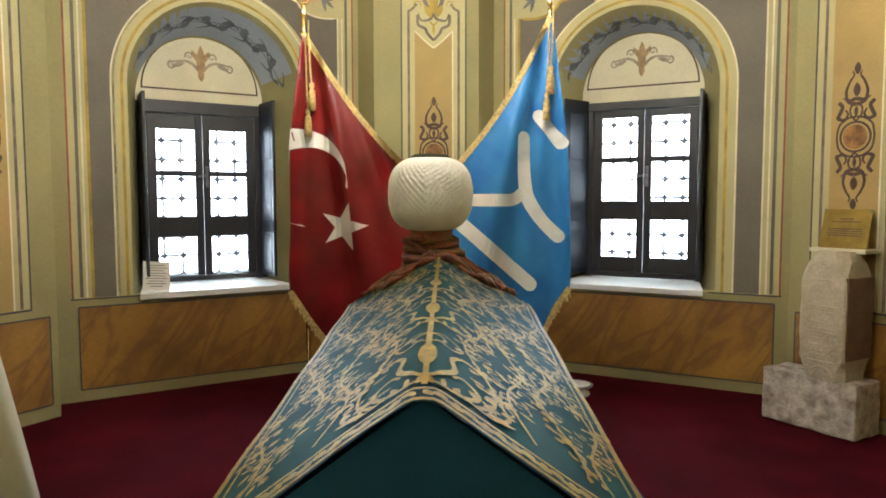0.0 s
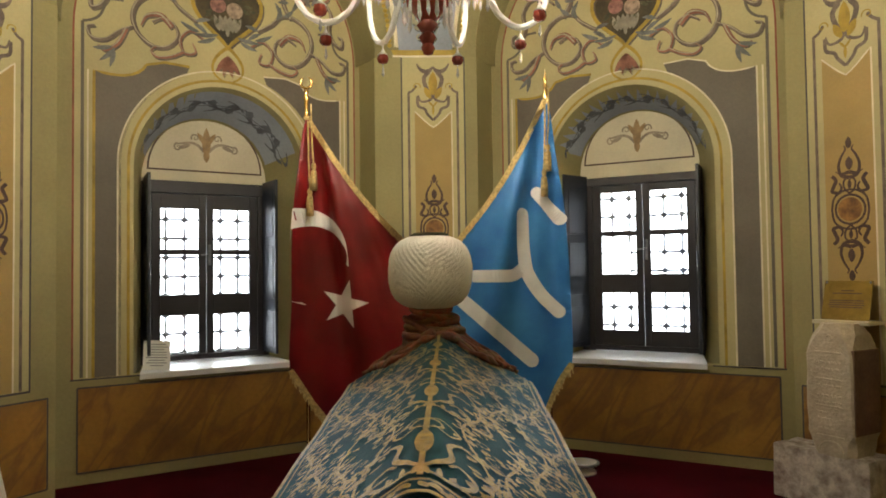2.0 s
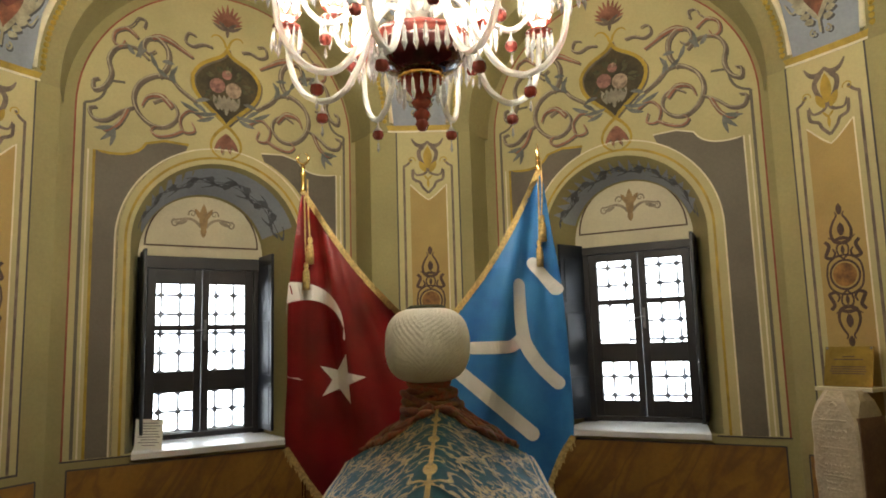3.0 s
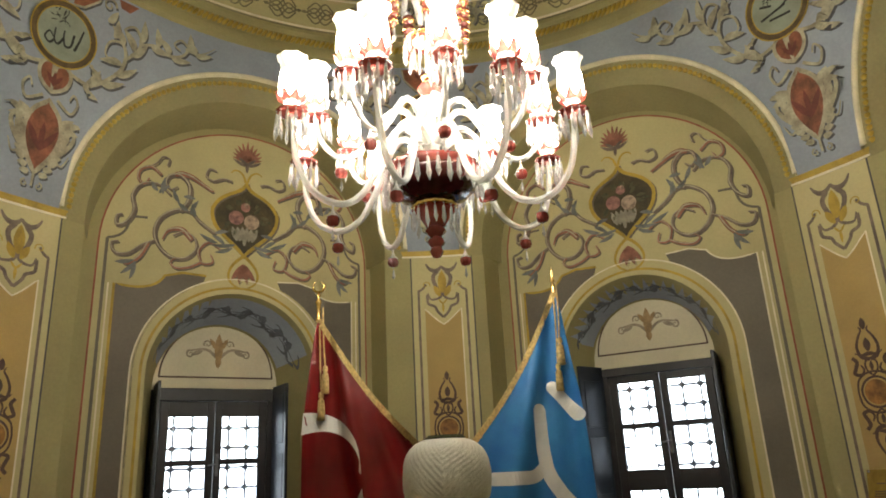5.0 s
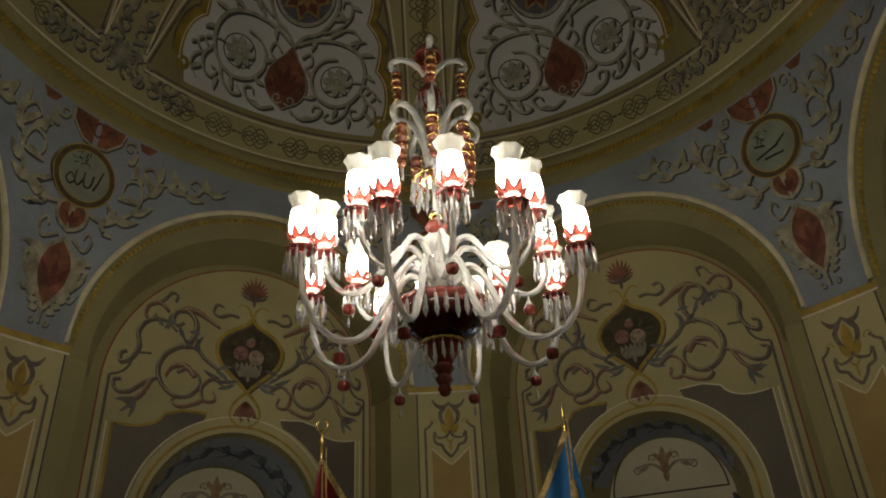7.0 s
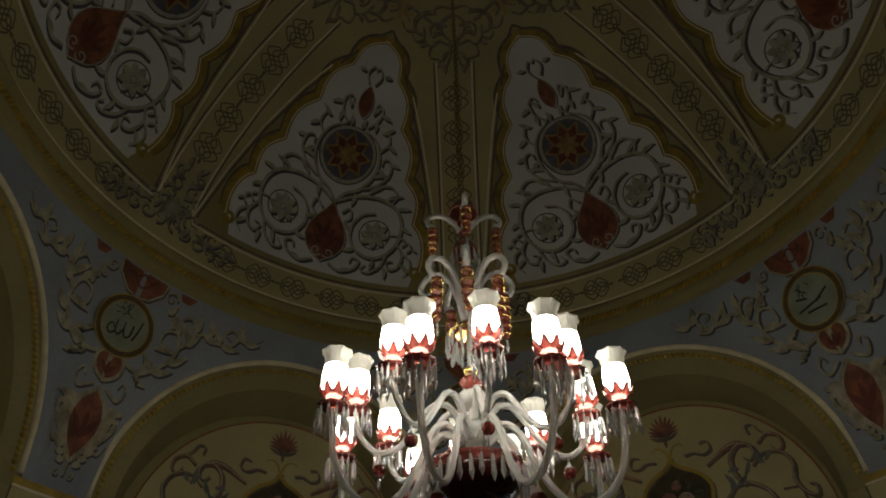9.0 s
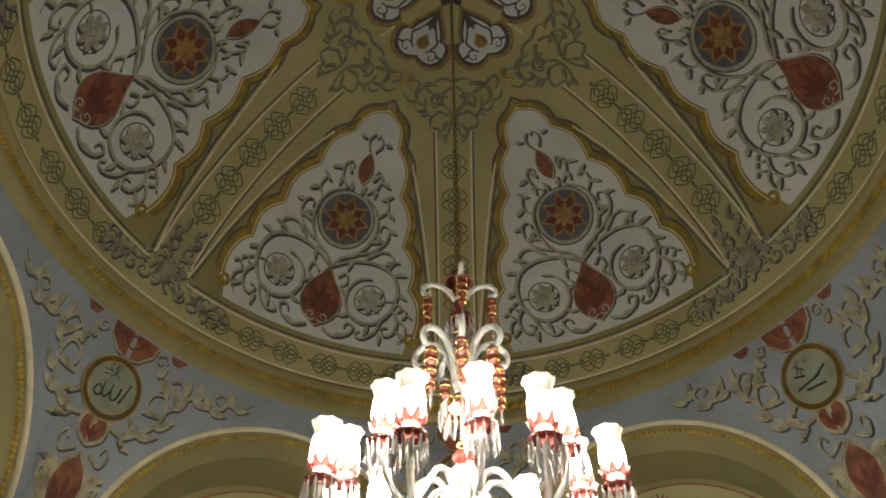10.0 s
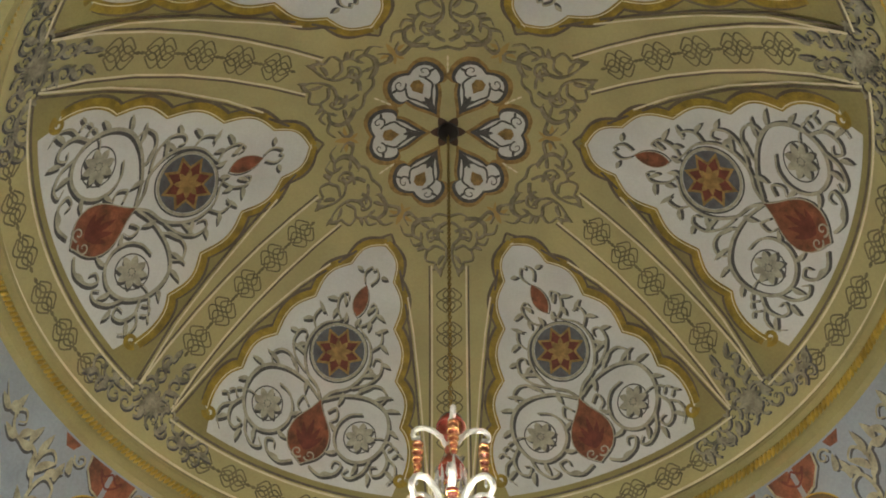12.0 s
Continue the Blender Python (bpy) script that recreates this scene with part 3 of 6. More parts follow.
# sunlit court outside, far enough off to be plain brightness
for az in (-30, 30):
    pl = on_plane(az, 6.2)
    me = bpy.data.meshes.new("backdrop")
    me.from_pydata([pl(-3, -0.5), pl(3, -0.5), pl(3, 4.5), pl(-3, 4.5)], [], [(0, 1, 2, 3)])
    tagged(part("backdrop", me, M["outside"]), "overexposed white daylight outside the window", "backdrop", kind="structure")
    turn = pose(0, 0, 0, 0, 0, -az)

# printed notice taped behind one pane
M["paper"] = mat("white_paper", (0.82, 0.82, 0.78), 0.8, var=0.04, scale=8, bump=0.05)
M["print"] = mat("grey_print", (0.25, 0.25, 0.25), 0.8)

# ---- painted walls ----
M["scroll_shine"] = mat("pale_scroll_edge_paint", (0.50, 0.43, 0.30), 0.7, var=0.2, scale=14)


class Thin:
    """Draws the same strokes as hair lines, for the lit edge of a scroll."""

    def __init__(self, ink):
        self.ink = ink

    def stroke(self, pts, w, w1=None, swell=0.0):
        self.ink.stroke(pts, w * 0.35, (w if w1 is None else w1) * 0.35, swell)


def both(ink, fn):
    """Draws a thing once on each side of the middle line."""
    a = Ink()
    fn(a)
    return ink.add(a).add(a, flip=True)


def wall_paint(az, sh):
    w = WALLS[az]
    L1, L2, L3, L4 = (on_plane(az, A, 0.003 * i, sh) for i in (1, 2, 3, 4))
    # dado: olive frame, marbled panel, dark line
    Ink().fill([(-1.2, 0.0), (1.2, 0.0), (1.2, 0.74), (-1.2, 0.74)], 0.5).lay("dado_ground", L1, M["plaster"], w)
    pane = boxed(-1.05, 1.05, -0.006, 0, 0.09, 0.675)
    o = part("dado_panel", pane, M["marble"], w, "ochre marbled panel")
    o.matrix_basis = pose(0, 0, 0, 0, 0, -az) @ Matrix.Translation((sh, A - 0.002, 0))
    k = Ink()
    for a, b in (((-1.055, 0.085), (1.055, 0.085)), ((-1.055, 0.68), (1.055, 0.68)), ((-1.055, 0.085), (-1.055, 0.68)), ((1.055, 0.085), (1.055, 0.68)), ((-1.1, 0.738), (-0.6, 0.738)), ((0.6, 0.738), (1.1, 0.738))):
        k.line(a, b, 0.011, 0.3)
    k.lay("dado_line", L4, M["dark_line"], w)
    # olive border between the red arch line and the reveal
    path = lambda r: [(r, 0.74), (r, 1.5), (r, 2.4)] + [(r * math.cos(math.pi * i / 40), 3.27 + r * math.sin(math.pi * i / 40)) for i in range(41)] + [(-r, 2.4), (-r, 1.5), (-r, 0.74)]
    Ink().stroke(path(1.17), 0.155).lay("olive_border", L1, M["plaster"], w)
    Ink().stroke(path(1.088), 0.013).lay("red_arch_line", L2, M["red_line"], w)
    # grey side panels with stepped heads
    g = Ink()

    def side(k):
        arch = [(0.775 * math.cos(radians(a)), 2.30 + 0.775 * math.sin(radians(a))) for a in range(0, 69, 6)]
        k.fill([(0.775, 0.745)] + arch + [(0.29, 3.075), (0.47, 3.085), (0.56, 3.06)] + bez((0.60, 3.05), (0.66, 2.93), (0.82, 2.93), (0.955, 2.96), 8) + [(0.955, 0.745)], 0.2)

    both(g, side).lay("grey_panel", L1, M["grey"], w)
    for nm, m, off, wd in (("panel_shadow_line", M["gold_paint"], 0.0, 0.02), ("panel_light_line", M["light_line"], 0.0, 0.012)):
        k = Ink()
        s = -1 if nm == "panel_shadow_line" else 1
        k.stroke([(s * x, z) for x, z in [(0.29, 3.075), (0.47, 3.085), (0.56, 3.06)] + bez((0.60, 3.05), (0.66, 2.93), (0.82, 2.93), (0.955, 2.96), 8) + [(0.955, 1.8), (0.955, 0.745)]], wd)
        k.lay(nm, L2, m, w)
    k = Ink()
    both(k, lambda q: q.line((1.03, 0.75), (1.03, 3.31), 0.022).stroke(bez((1.03, 3.31), (0.90, 3.33), (0.89, 3.42), (0.885, 3.50)) + [(0.80, 3.505), (0.76, 3.505)], 0.02))
    k.lay("frame_line", L2, M["grey"], w)
    k = Ink()
    both(k, lambda q: q.line((0.995, 0.75), (0.995, 2.96), 0.012))
    k.lay("light_strip", L2, M["light_line"], w)
    # band round the niche
    arch = lambda r, c: [(r, 0.745), (r, 1.3), (r, 1.8)] + [(r * math.cos(math.pi * i / 40), c + r * math.sin(math.pi * i / 40)) for i in range(41)] + [(-r, 1.8), (-r, 1.3), (-r, 0.745)]
    N1, N2, N3 = (on_plane(az, A, 0.003 * i, 0.0 if az < 0 else sh) for i in (1, 2, 3))
    Ink().stroke(arch(0.715, 2.30), 0.11).lay("niche_band", N1, M["cream"], w)
    Ink().stroke(arch(0.695, 2.30), 0.02).lay("niche_gold_line", N2, M["gold_paint"], w)
    Ink().stroke(arch(0.768, 2.30), 0.012).lay("niche_light_line", N3, M["light_line"], w)
    # ogee medallion with a bowl of roses
    half = bez((0, 3.93), (0.02, 3.80), (0.20, 3.84), (0.27, 3.66), 10) + bez((0.27, 3.66), (0.29, 3.47), (0.12, 3.42), (0.0, 3.27), 10)[1:]
    og = half + [(-x, z) for x, z in half[::-1][1:-1]]
    Ink().fill(og, 0.1).lay("medallion_ground", L1, M["med_dark"], w)
    k = Ink().stroke(og, 0.030, closed=True)
    for s in (1, -1):
        k.stroke([(s * x, z) for x, z in bez((0, 3.27), (-0.13, 3.18), (-0.17, 3.05), (-0.04, 3.0), 12)], 0.028, 0.014)
        k.stroke([(s * x, z) for x, z in bez((0.01, 3.93), (0.02, 4.02), (0.10, 4.06), (0.13, 4.0), 10)], 0.022, 0.010)
    k.lay("medallion_frame", L3, M["gold_paint"], w)
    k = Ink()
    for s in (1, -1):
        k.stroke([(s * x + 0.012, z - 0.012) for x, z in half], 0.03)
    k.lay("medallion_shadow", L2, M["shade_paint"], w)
    k = Ink()
    for x in (-0.11, -0.065, -0.02, 0.02, 0.065, 0.11):
        k.leaf(x * 0.55, 3.40, math.pi / 2 - x * 3.2, 0.13, 0.045)
    k.leaf(0, 3.36, math.pi / 2, 0.06, 0.03)
    k.lay("painted_bowl", L2, M["bluegrey_light"], w)
    rng = random.Random(az)
    k, k2, k3 = Ink(), Ink(), Ink()
    for x, z, r in ((-0.075, 3.60, 0.062), (0.0, 3.70, 0.04)):
        k.disc(x, z, r)
    k2.disc(0.055, 3.575, 0.065).disc(0.01, 3.72, 0.022)
    for i in range(22):
        a = rng.uniform(0, 6.28)
        k3.leaf(0.17 * math.cos(a) * rng.uniform(0.3, 1), 3.6 + 0.12 * math.sin(a), a, 0.06, 0.025)
    k3.lay("painted_leaves", L2, M["olive_leaf"], w)
    k.lay("painted_roses", L3, M["rose_light"], w)
    k2.lay("painted_roses", L3, M["cream_rose"], w)
    # fan flower over the tip
    k = Ink()
    for a in range(-75, 76, 15):
        k.leaf(0, 4.12, radians(90 + a), 0.20 - 0.0009 * abs(a), 0.030)
    k.lay("fan_flower", L2, M["rose"], w)
    k = Ink()
    both(k, lambda q: q.leaf(0.0, 4.08, radians(10), 0.13, 0.03, 0.25).leaf(0, 4.09, radians(40), 0.10, 0.03))
    k.leaf(0, 4.02, radians(90), 0.1, 0.03)
    k.lay("fan_leaves", L3, M["mauve"], w)
    # acanthus scrolls: a light body over its shadow
    body, tips, leaves = Ink(), Ink(), Ink()

    def scrolls(q, t, lf):
        q.stroke(spline([(0.24, 3.44), (0.36, 3.52), (0.44, 3.60), (0.55, 3.60), (0.66, 3.52), (0.70, 3.40), (0.66, 3.28), (0.56, 3.20), (0.45, 3.21), (0.38, 3.29), (0.40, 3.38), (0.48, 3.42), (0.56, 3.38)]), 0.027, 0.014, 0.5)
        t.stroke(spline([(0.42, 3.36), (0.50, 3.44), (0.60, 3.42), (0.64, 3.34)]), 0.035, 0.009, 0.6)
        q.stroke(spline([(0.52, 3.59), (0.46, 3.70), (0.46, 3.82), (0.53, 3.90), (0.61, 3.89), (0.64, 3.82), (0.60, 3.77), (0.55, 3.80)]), 0.033, 0.012, 0.5)
        t.stroke(spline([(0.27, 3.80), (0.37, 3.86), (0.44, 3.90), (0.52, 3.92), (0.58, 3.90)]), 0.020, 0.039, 0.4)
        q.stroke(spline([(0.12, 3.92), (0.19, 3.93), (0.27, 3.90), (0.33, 3.93), (0.31, 4.0), (0.25, 3.99)]), 0.020, 0.011, 0.3)
        q.stroke(spline([(0.60, 3.72), (0.70, 3.80), (0.82, 3.78), (0.88, 3.68), (0.86, 3.56), (0.90, 3.46), (0.97, 3.42), (0.98, 3.49), (0.94, 3.51)]), 0.016, 0.017, 0.9)
        t.stroke(spline([(0.68, 3.88), (0.76, 3.94), (0.84, 3.90), (0.85, 3.82), (0.80, 3.79), (0.77, 3.84)]), 0.023, 0.011, 0.4)
        q.stroke(spline([(0.80, 3.92), (0.72, 3.98), (0.68, 4.04), (0.63, 4.03), (0.64, 3.97)]), 0.011, 0.017)
        t.stroke(spline([(0.18, 3.30), (0.28, 3.36), (0.36, 3.28), (0.33, 3.18), (0.25, 3.19), (0.27, 3.26)]), 0.017, 0.011, 0.5)
        t.stroke(spline([(0.33, 3.19), (0.42, 3.14), (0.52, 3.12), (0.57, 3.16), (0.53, 3.20)]), 0.022, 0.009, 0.4)
        q.stroke(spline([(0.68, 3.33), (0.78, 3.28), (0.88, 3.20), (0.97, 3.20), (1.0, 3.27), (0.95, 3.29)]), 0.017, 0.014, 0.6)
        t.stroke(spline([(0.74, 3.30), (0.80, 3.18), (0.88, 3.12), (0.93, 3.15)]), 0.027, 0.011, 0.5)
        for x, z, a, l in ((0.24, 3.44, 150, 0.12), (0.26, 3.42, 200, 0.14), (0.22, 3.36, 10, 0.17), (0.40, 3.56, 60, 0.13), (0.44, 3.58, 100, 0.15), (0.46, 3.60, 25, 0.12), (0.53, 3.66, 50, 0.14), (0.66, 3.72, 80, 0.16), (0.69, 3.72, 120, 0.12), (0.70, 3.74, 40, 0.1),
                           (0.82, 3.14, -60, 0.16), (0.83, 3.14, -95, 0.16), (0.84, 3.15, -25, 0.14), (0.5, 3.72, 170, 0.1), (0.08, 3.36, -20, 0.2), (0.10, 3.33, -35, 0.16)):
            lf.leaf(x, z, radians(a), l * 0.9, 0.036, 0.25)

    for s in (1, -1):
        q, t, lf = Ink(), Ink(), Ink()
        scrolls(q, t, lf)
        body.add(q, flip=s < 0)
        tips.add(t, flip=s < 0)
        leaves.add(lf, flip=s < 0)
    t3 = Ink()
    for a in (-34, -12, 12, 34):
        t3.leaf(0, 3.20, radians(-90 + a), 0.17, 0.045)
    tips.add(t3)
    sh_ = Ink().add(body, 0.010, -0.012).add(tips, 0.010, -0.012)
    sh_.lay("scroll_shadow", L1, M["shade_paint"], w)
    body.lay("scroll_body", L2, M["mauve"], w)
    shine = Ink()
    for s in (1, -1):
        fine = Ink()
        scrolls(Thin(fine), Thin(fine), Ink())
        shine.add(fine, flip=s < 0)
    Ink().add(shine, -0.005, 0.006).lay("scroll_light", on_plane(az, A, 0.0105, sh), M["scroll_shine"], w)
    tips.lay("scroll_tips", L3, M["rose"], w)
    leaves.lay("scroll_leaves", L4, M["bluegrey"], w)


M["med_dark"] = mat("medallion_dark_olive", (0.085, 0.06, 0.02), 0.6, var=0.3, scale=7)
M["bluegrey_light"] = mat("pale_vase_paint", (0.33, 0.30, 0.22), 0.6, var=0.2, scale=12)
M["rose_light"] = mat("pink_rose_paint", (0.42, 0.19, 0.15), 0.6, var=0.3, scale=25)
M["cream_rose"] = mat("cream_rose_paint", (0.50, 0.36, 0.25), 0.6, var=0.3, scale=25)
M["olive_leaf"] = mat("dark_leaf_paint", (0.10, 0.095, 0.04), 0.6, var=0.3, scale=20)
wall_paint(-30, 0.03)
wall_paint(30, 0.015)
for az in (90, 150, 210, 270):
    w = WALLS[az]
    path = [(1.17, 0.0), (1.17, 1.5), (1.17, 2.4)] + [(1.17 * math.cos(math.pi * i / 40), 3.27 + 1.17 * math.sin(math.pi * i / 40)) for i in range(41)] + [(-1.17, 2.4), (-1.17, 1.5), (-1.17, 0.0)]
    Ink().stroke(path, 0.155).lay("olive_border", on_plane(az, A, 0.003), M["plaster"], w)


# ---- painted piers ----
def pier_paint(az, sh):
    p = PIERS[az]
    L1, L2, L3, L4, L5 = (on_plane(az, PF, 0.003 * i, sh) for i in (1, 2, 3, 4, 5))
    hw = 0.26
    Ink().fill([(-hw, 0.745), (hw, 0.745), (hw, PIER_TOP), (-hw, PIER_TOP)], 0.3).lay("cream_strip", L1, M["cream"], p)
    k = Ink()
    for s in (-1, 1):
        k.line((s * (hw + 0.004), 0.745), (s * (hw + 0.004), PIER_TOP), 0.012, 0.4)
    k.line((-hw - 0.01, 0.74), (hw + 0.01, 0.74), 0.014, 0.4)
    k.lay("edge_line", L2, M["dark_line"], p)
    k = Ink()
    both(k, lambda q: q.stroke([(0.205, 0.75), (0.205, 2.0), (0.205, 2.98)] + bez((0.205, 2.98), (0.17, 2.99), (0.15, 3.02), (0.14, 3.04), 6), 0.020))
    k.lay("inner_line", L2, M["mauve"], p)
    head = bez((0.155, 2.82), (0.10, 2.77), (0.06, 2.72), (0, 2.685), 8)
    out = [(0.155, 0.75)] + head + [(-x, z) for x, z in head[::-1][1:]] + [(-0.155, 0.75)]
    Ink().fill(out, 0.3).lay("ochre_panel", L2, M["ochre"], p)
    Ink().stroke([(0.157, 0.75), (0.157, 1.8)] + head + [(-x, z) for x, z in head[::-1][1:]], 0.011).lay("panel_light_edge", L3, M["light_line"], p)
    # upper scroll ornament
    k = Ink()

    def up(q):
        q.stroke(bez((0, 3.20), (0.03, 3.14), (0.10, 3.14), (0.135, 3.225), 10), 0.016, 0.012, 1.6)
        q.stroke(spline([(0.035, 3.155), (0.075, 3.10), (0.055, 3.02), (0.012, 2.96), (0.03, 2.915), (0.10, 2.905), (0.125, 2.96)]), 0.034, 0.010, 0.3)
        q.stroke(spline([(0.13, 2.95), (0.125, 2.87), (0.07, 2.84), (0.05, 2.80), (0.0, 2.745)]), 0.024, 0.022)

    both(k, up).lay("upper_scroll", L2, M["mauve"], p)
    k = Ink()
    k.leaf(0, 2.96, math.pi / 2, 0.20, 0.075)
    both(k, lambda q: q.leaf(0.02, 2.93, radians(62), 0.11, 0.05).leaf(0, 2.86, radians(50), 0.06, 0.016).stroke(curl(0.14, 3.03, 0.032, 1.0, 3.4, -1), 0.009, 0.005))
    k.leaf(0, 2.79, math.pi / 2, 0.09, 0.022)
    k.lay("upper_leaf", L3, M["gold_paint"], p)
    # lower candelabrum
    k, d = Ink(), Ink()

    def cand(q, f):
        y = lambda v: 1.83 + f * v
        q.stroke([(x, y(v)) for x, v in spline([(0.0, 0.20), (0.05, 0.22), (0.065, 0.28), (0.045, 0.34), (0.02, 0.38), (0.03, 0.405)])], 0.026, 0.008)
        q.stroke([(x, y(v)) for x, v in spline([(0.11, 0.22), (0.085, 0.19), (0.10, 0.15), (0.11, 0.12), (0.07, 0.11), (0.05, 0.14), (0.065, 0.17)])], 0.022, 0.010, 0.4)
        q.stroke([(x, y(v)) for x, v in spline([(0.0, 0.21), (0.035, 0.18), (0.03, 0.13), (0.0, 0.10)])], 0.012)
        q.stroke([(x, y(v)) for x, v in ((0.0, 0.235), (0.05, 0.225), (0.085, 0.245))], 0.026, 0.006)
        q.stroke([(x, y(v)) for x, v in spline([(0.0, 0.125), (0.05, 0.115), (0.10, 0.075), (0.115, 0.0)])], 0.013)

    for f in (1, -1):
        both(k, lambda q: cand(q, f))
        k.leaf(0, 1.83 + f * 0.25, f * math.pi / 2, 0.085, 0.045)
        k.leaf(0, 1.83 + f * 0.385, f * math.pi / 2, 0.075, 0.04)
        k.leaf(0, 1.83 + f * 0.13, f * math.pi / 2, 0.06, 0.025)
    k.ring(0, 1.83, 0.092, 0.014)
    k.lay("candelabrum", L3, M["brown_orn"], p)
    d.disc(0, 1.83, 0.075)
    d.lay("round_boss", L4, M["boss"], p)
    # dado
    o = part("dado_panel", boxed(-0.365, 0.365, -0.006, 0, 0.10, 0.675), M["marble"], p, "ochre marbled panel")
    o.matrix_basis = pose(0, 0, 0, 0, 0, -az) @ Matrix.Translation((0, PF - 0.002, 0))
    k = Ink()
    for a, b in (((-0.37, 0.095), (0.37, 0.095)), ((-0.37, 0.68), (0.37, 0.68)), ((-0.37, 0.095), (-0.37, 0.68)), ((0.37, 0.095), (0.37, 0.68))):
        k.line(a, b, 0.011, 0.3)
    k.lay("dado_line", on_plane(az, PF, 0.011), M["dark_line"], p)


M["boss"] = mat("orange_boss_paint", (0.42, 0.19, 0.04), 0.6, var=0.3, scale=16)
pier_paint(0, 0.06)
pier_paint(60, -0.02)
pier_paint(-60 % 360, -0.01)


# ---- painted pendentives ----
def pend_paint(az, word):
    ob = bpy.data.objects[f"pendentive_{(az % 360) // 60 + 1}"]
    put = lambda off: (lambda a, z: pend_place(az, math.degrees(a / 2.9), z, off))
    L1, L2, L3, L4 = put(0.004), put(0.008), put(0.012), put(0.016)
    # foot of the pendentive: rope line and plain olive tablet
    Ink().fill([(-0.25, 3.285), (0.25, 3.285), (0.27, 3.34), (-0.27, 3.34)], 0.1).lay("foot_band", L1, M["gold_paint"], ob)
    Ink().line((-0.26, 3.287), (0.26, 3.287), 0.016).lay("foot_line", L2, M["light_line"], ob)
    # medallion
    k = Ink().disc(0, 4.53, 0.205, 0.205)
    k.lay("medallion_face", L2, M["medal_green"], ob)
    Ink().ring(0, 4.53, 0.218, 0.048).lay("medallion_rim", L3, M["rim_brown"], ob)
    Ink().ring(0, 4.53, 0.192, 0.008).ring(0, 4.53, 0.238, 0.010).lay("medallion_gilding", L4, M["gold_paint"], ob)
    k = Ink()
    if word:
        k.stroke(spline([(0.13, 4.62), (0.11, 4.52), (0.09, 4.45)]), 0.012, 0.02)
        k.stroke(spline([(0.07, 4.56), (0.06, 4.47), (0.02, 4.455), (0.0, 4.52), (0.0, 4.56)]), 0.018, 0.01)
        k.stroke(spline([(0.0, 4.50), (-0.03, 4.445), (-0.06, 4.47), (-0.065, 4.55)]), 0.018, 0.01)
        k.stroke(spline([(-0.06, 4.46), (-0.09, 4.43), (-0.125, 4.46), (-0.10, 4.51), (-0.07, 4.48)]), 0.018, 0.008)
        k.stroke(spline([(-0.05, 4.60), (-0.01, 4.63), (0.03, 4.605)]), 0.008, 0.006)
    else:
        for x, z, l, a in ((-0.04, 4.50, 0.2, 8), (0.0, 4.45, 0.16, -6), (0.07, 4.53, 0.13, 25), (-0.08, 4.57, 0.09, -20)):
            c, s = math.cos(radians(a)) * l / 2, math.sin(radians(a)) * l / 2
            k.line((x - c, z - s), (x + c, z + s), 0.017)
    rng = random.Random(az + 3)
    for i in range(12):
        x, z, a = rng.uniform(-0.10, 0.0), rng.uniform(4.60, 4.68), rng.uniform(0, 6)
        k.leaf(x, z, a, 0.05, 0.008)
    k.lay("medallion_strokes", L3, M["ink"], ob)
    # terracotta palmettes below and pieces above
    k, g, hl = Ink(), Ink(), Ink()
    heart = [(0, 4.10)] + bez((0, 4.28), (0.05, 4.34), (0.13, 4.30), (0.105, 4.20), 8) + bez((0.105, 4.20), (0.09, 4.14), (0.04, 4.12), (0, 4.10), 5)[1:]
    tear = [(0, 3.52)] + bez((0, 3.52), (0.05, 3.60), (0.13, 3.70), (0.12, 3.84), 8)[1:] + bez((0.12, 3.84), (0.10, 3.98), (0.03, 3.99), (0, 4.04), 6)[1:]
    for hlf, border in ((heart, 0.026), (tear, 0.030)):
        full = hlf + [(-x, z) for x, z in hlf[::-1] if x > 1e-6]
        k.fill(full, 0.08)
        g.stroke(full, border, closed=True)
    for s in (1, -1):
        # ruffled acanthus flank of the lower palmette, flaring out at its head
        for j in range(9):
            t = j / 8
            x, z = 0.035 + 0.10 * math.sin(1.5 * t), 3.53 + 0.33 * t
            a = math.radians(-35 + 75 * t)
            g.leaf(s * x, z, a if s > 0 else math.pi - a, 0.055 + 0.025 * t, 0.050, 0.35 * s)
        for a, l in ((20, 0.12), (48, 0.15), (72, 0.11)):
            a = math.radians(a)
            g.leaf(s * 0.105, 3.87, a if s > 0 else math.pi - a, l, 0.060, -0.45 * s)
        g.stroke([(s * x, z) for x, z in curl(0.045, 3.44, 0.022, 1.1, 1.6, -1)], 0.014, 0.006)
    g.line((0, 3.53), (0, 3.43), 0.016)
    for s in (1, -1):
        g.stroke([(s * x, z) for x, z in spline([(0.05, 4.06), (0.15, 4.0), (0.19, 4.08), (0.155, 4.14), (0.13, 4.09)])], 0.022, 0.012)
        g.stroke([(s * x, z) for x, z in spline([(0.07, 3.62), (0.17, 3.74), (0.21, 3.84), (0.16, 3.92)])], 0.02, 0.012, 0.8)
        g.stroke([(s * x, z) for x, z in spline([(0.10, 3.66), (0.16, 3.62), (0.20, 3.70)])], 0.02, 0.006)
        up = [(s * x, z) for x, z in ((0.02, 4.78), (0.10, 4.80), (0.20, 4.90), (0.22, 5.0), (0.02, 5.0))]
        k.fill(up, 0.1)
        g.stroke(up[:4], 0.016)
        k.fill([(s * x, z) for x, z in ((0.34, 5.0), (0.37, 4.94), (0.44, 4.93), (0.50, 5.0))], 0.1)
        hl.stroke([(s * x, z) for x, z in curl(0.28, 4.92, 0.05, 1.2, 0, s)], 0.018, 0.008)
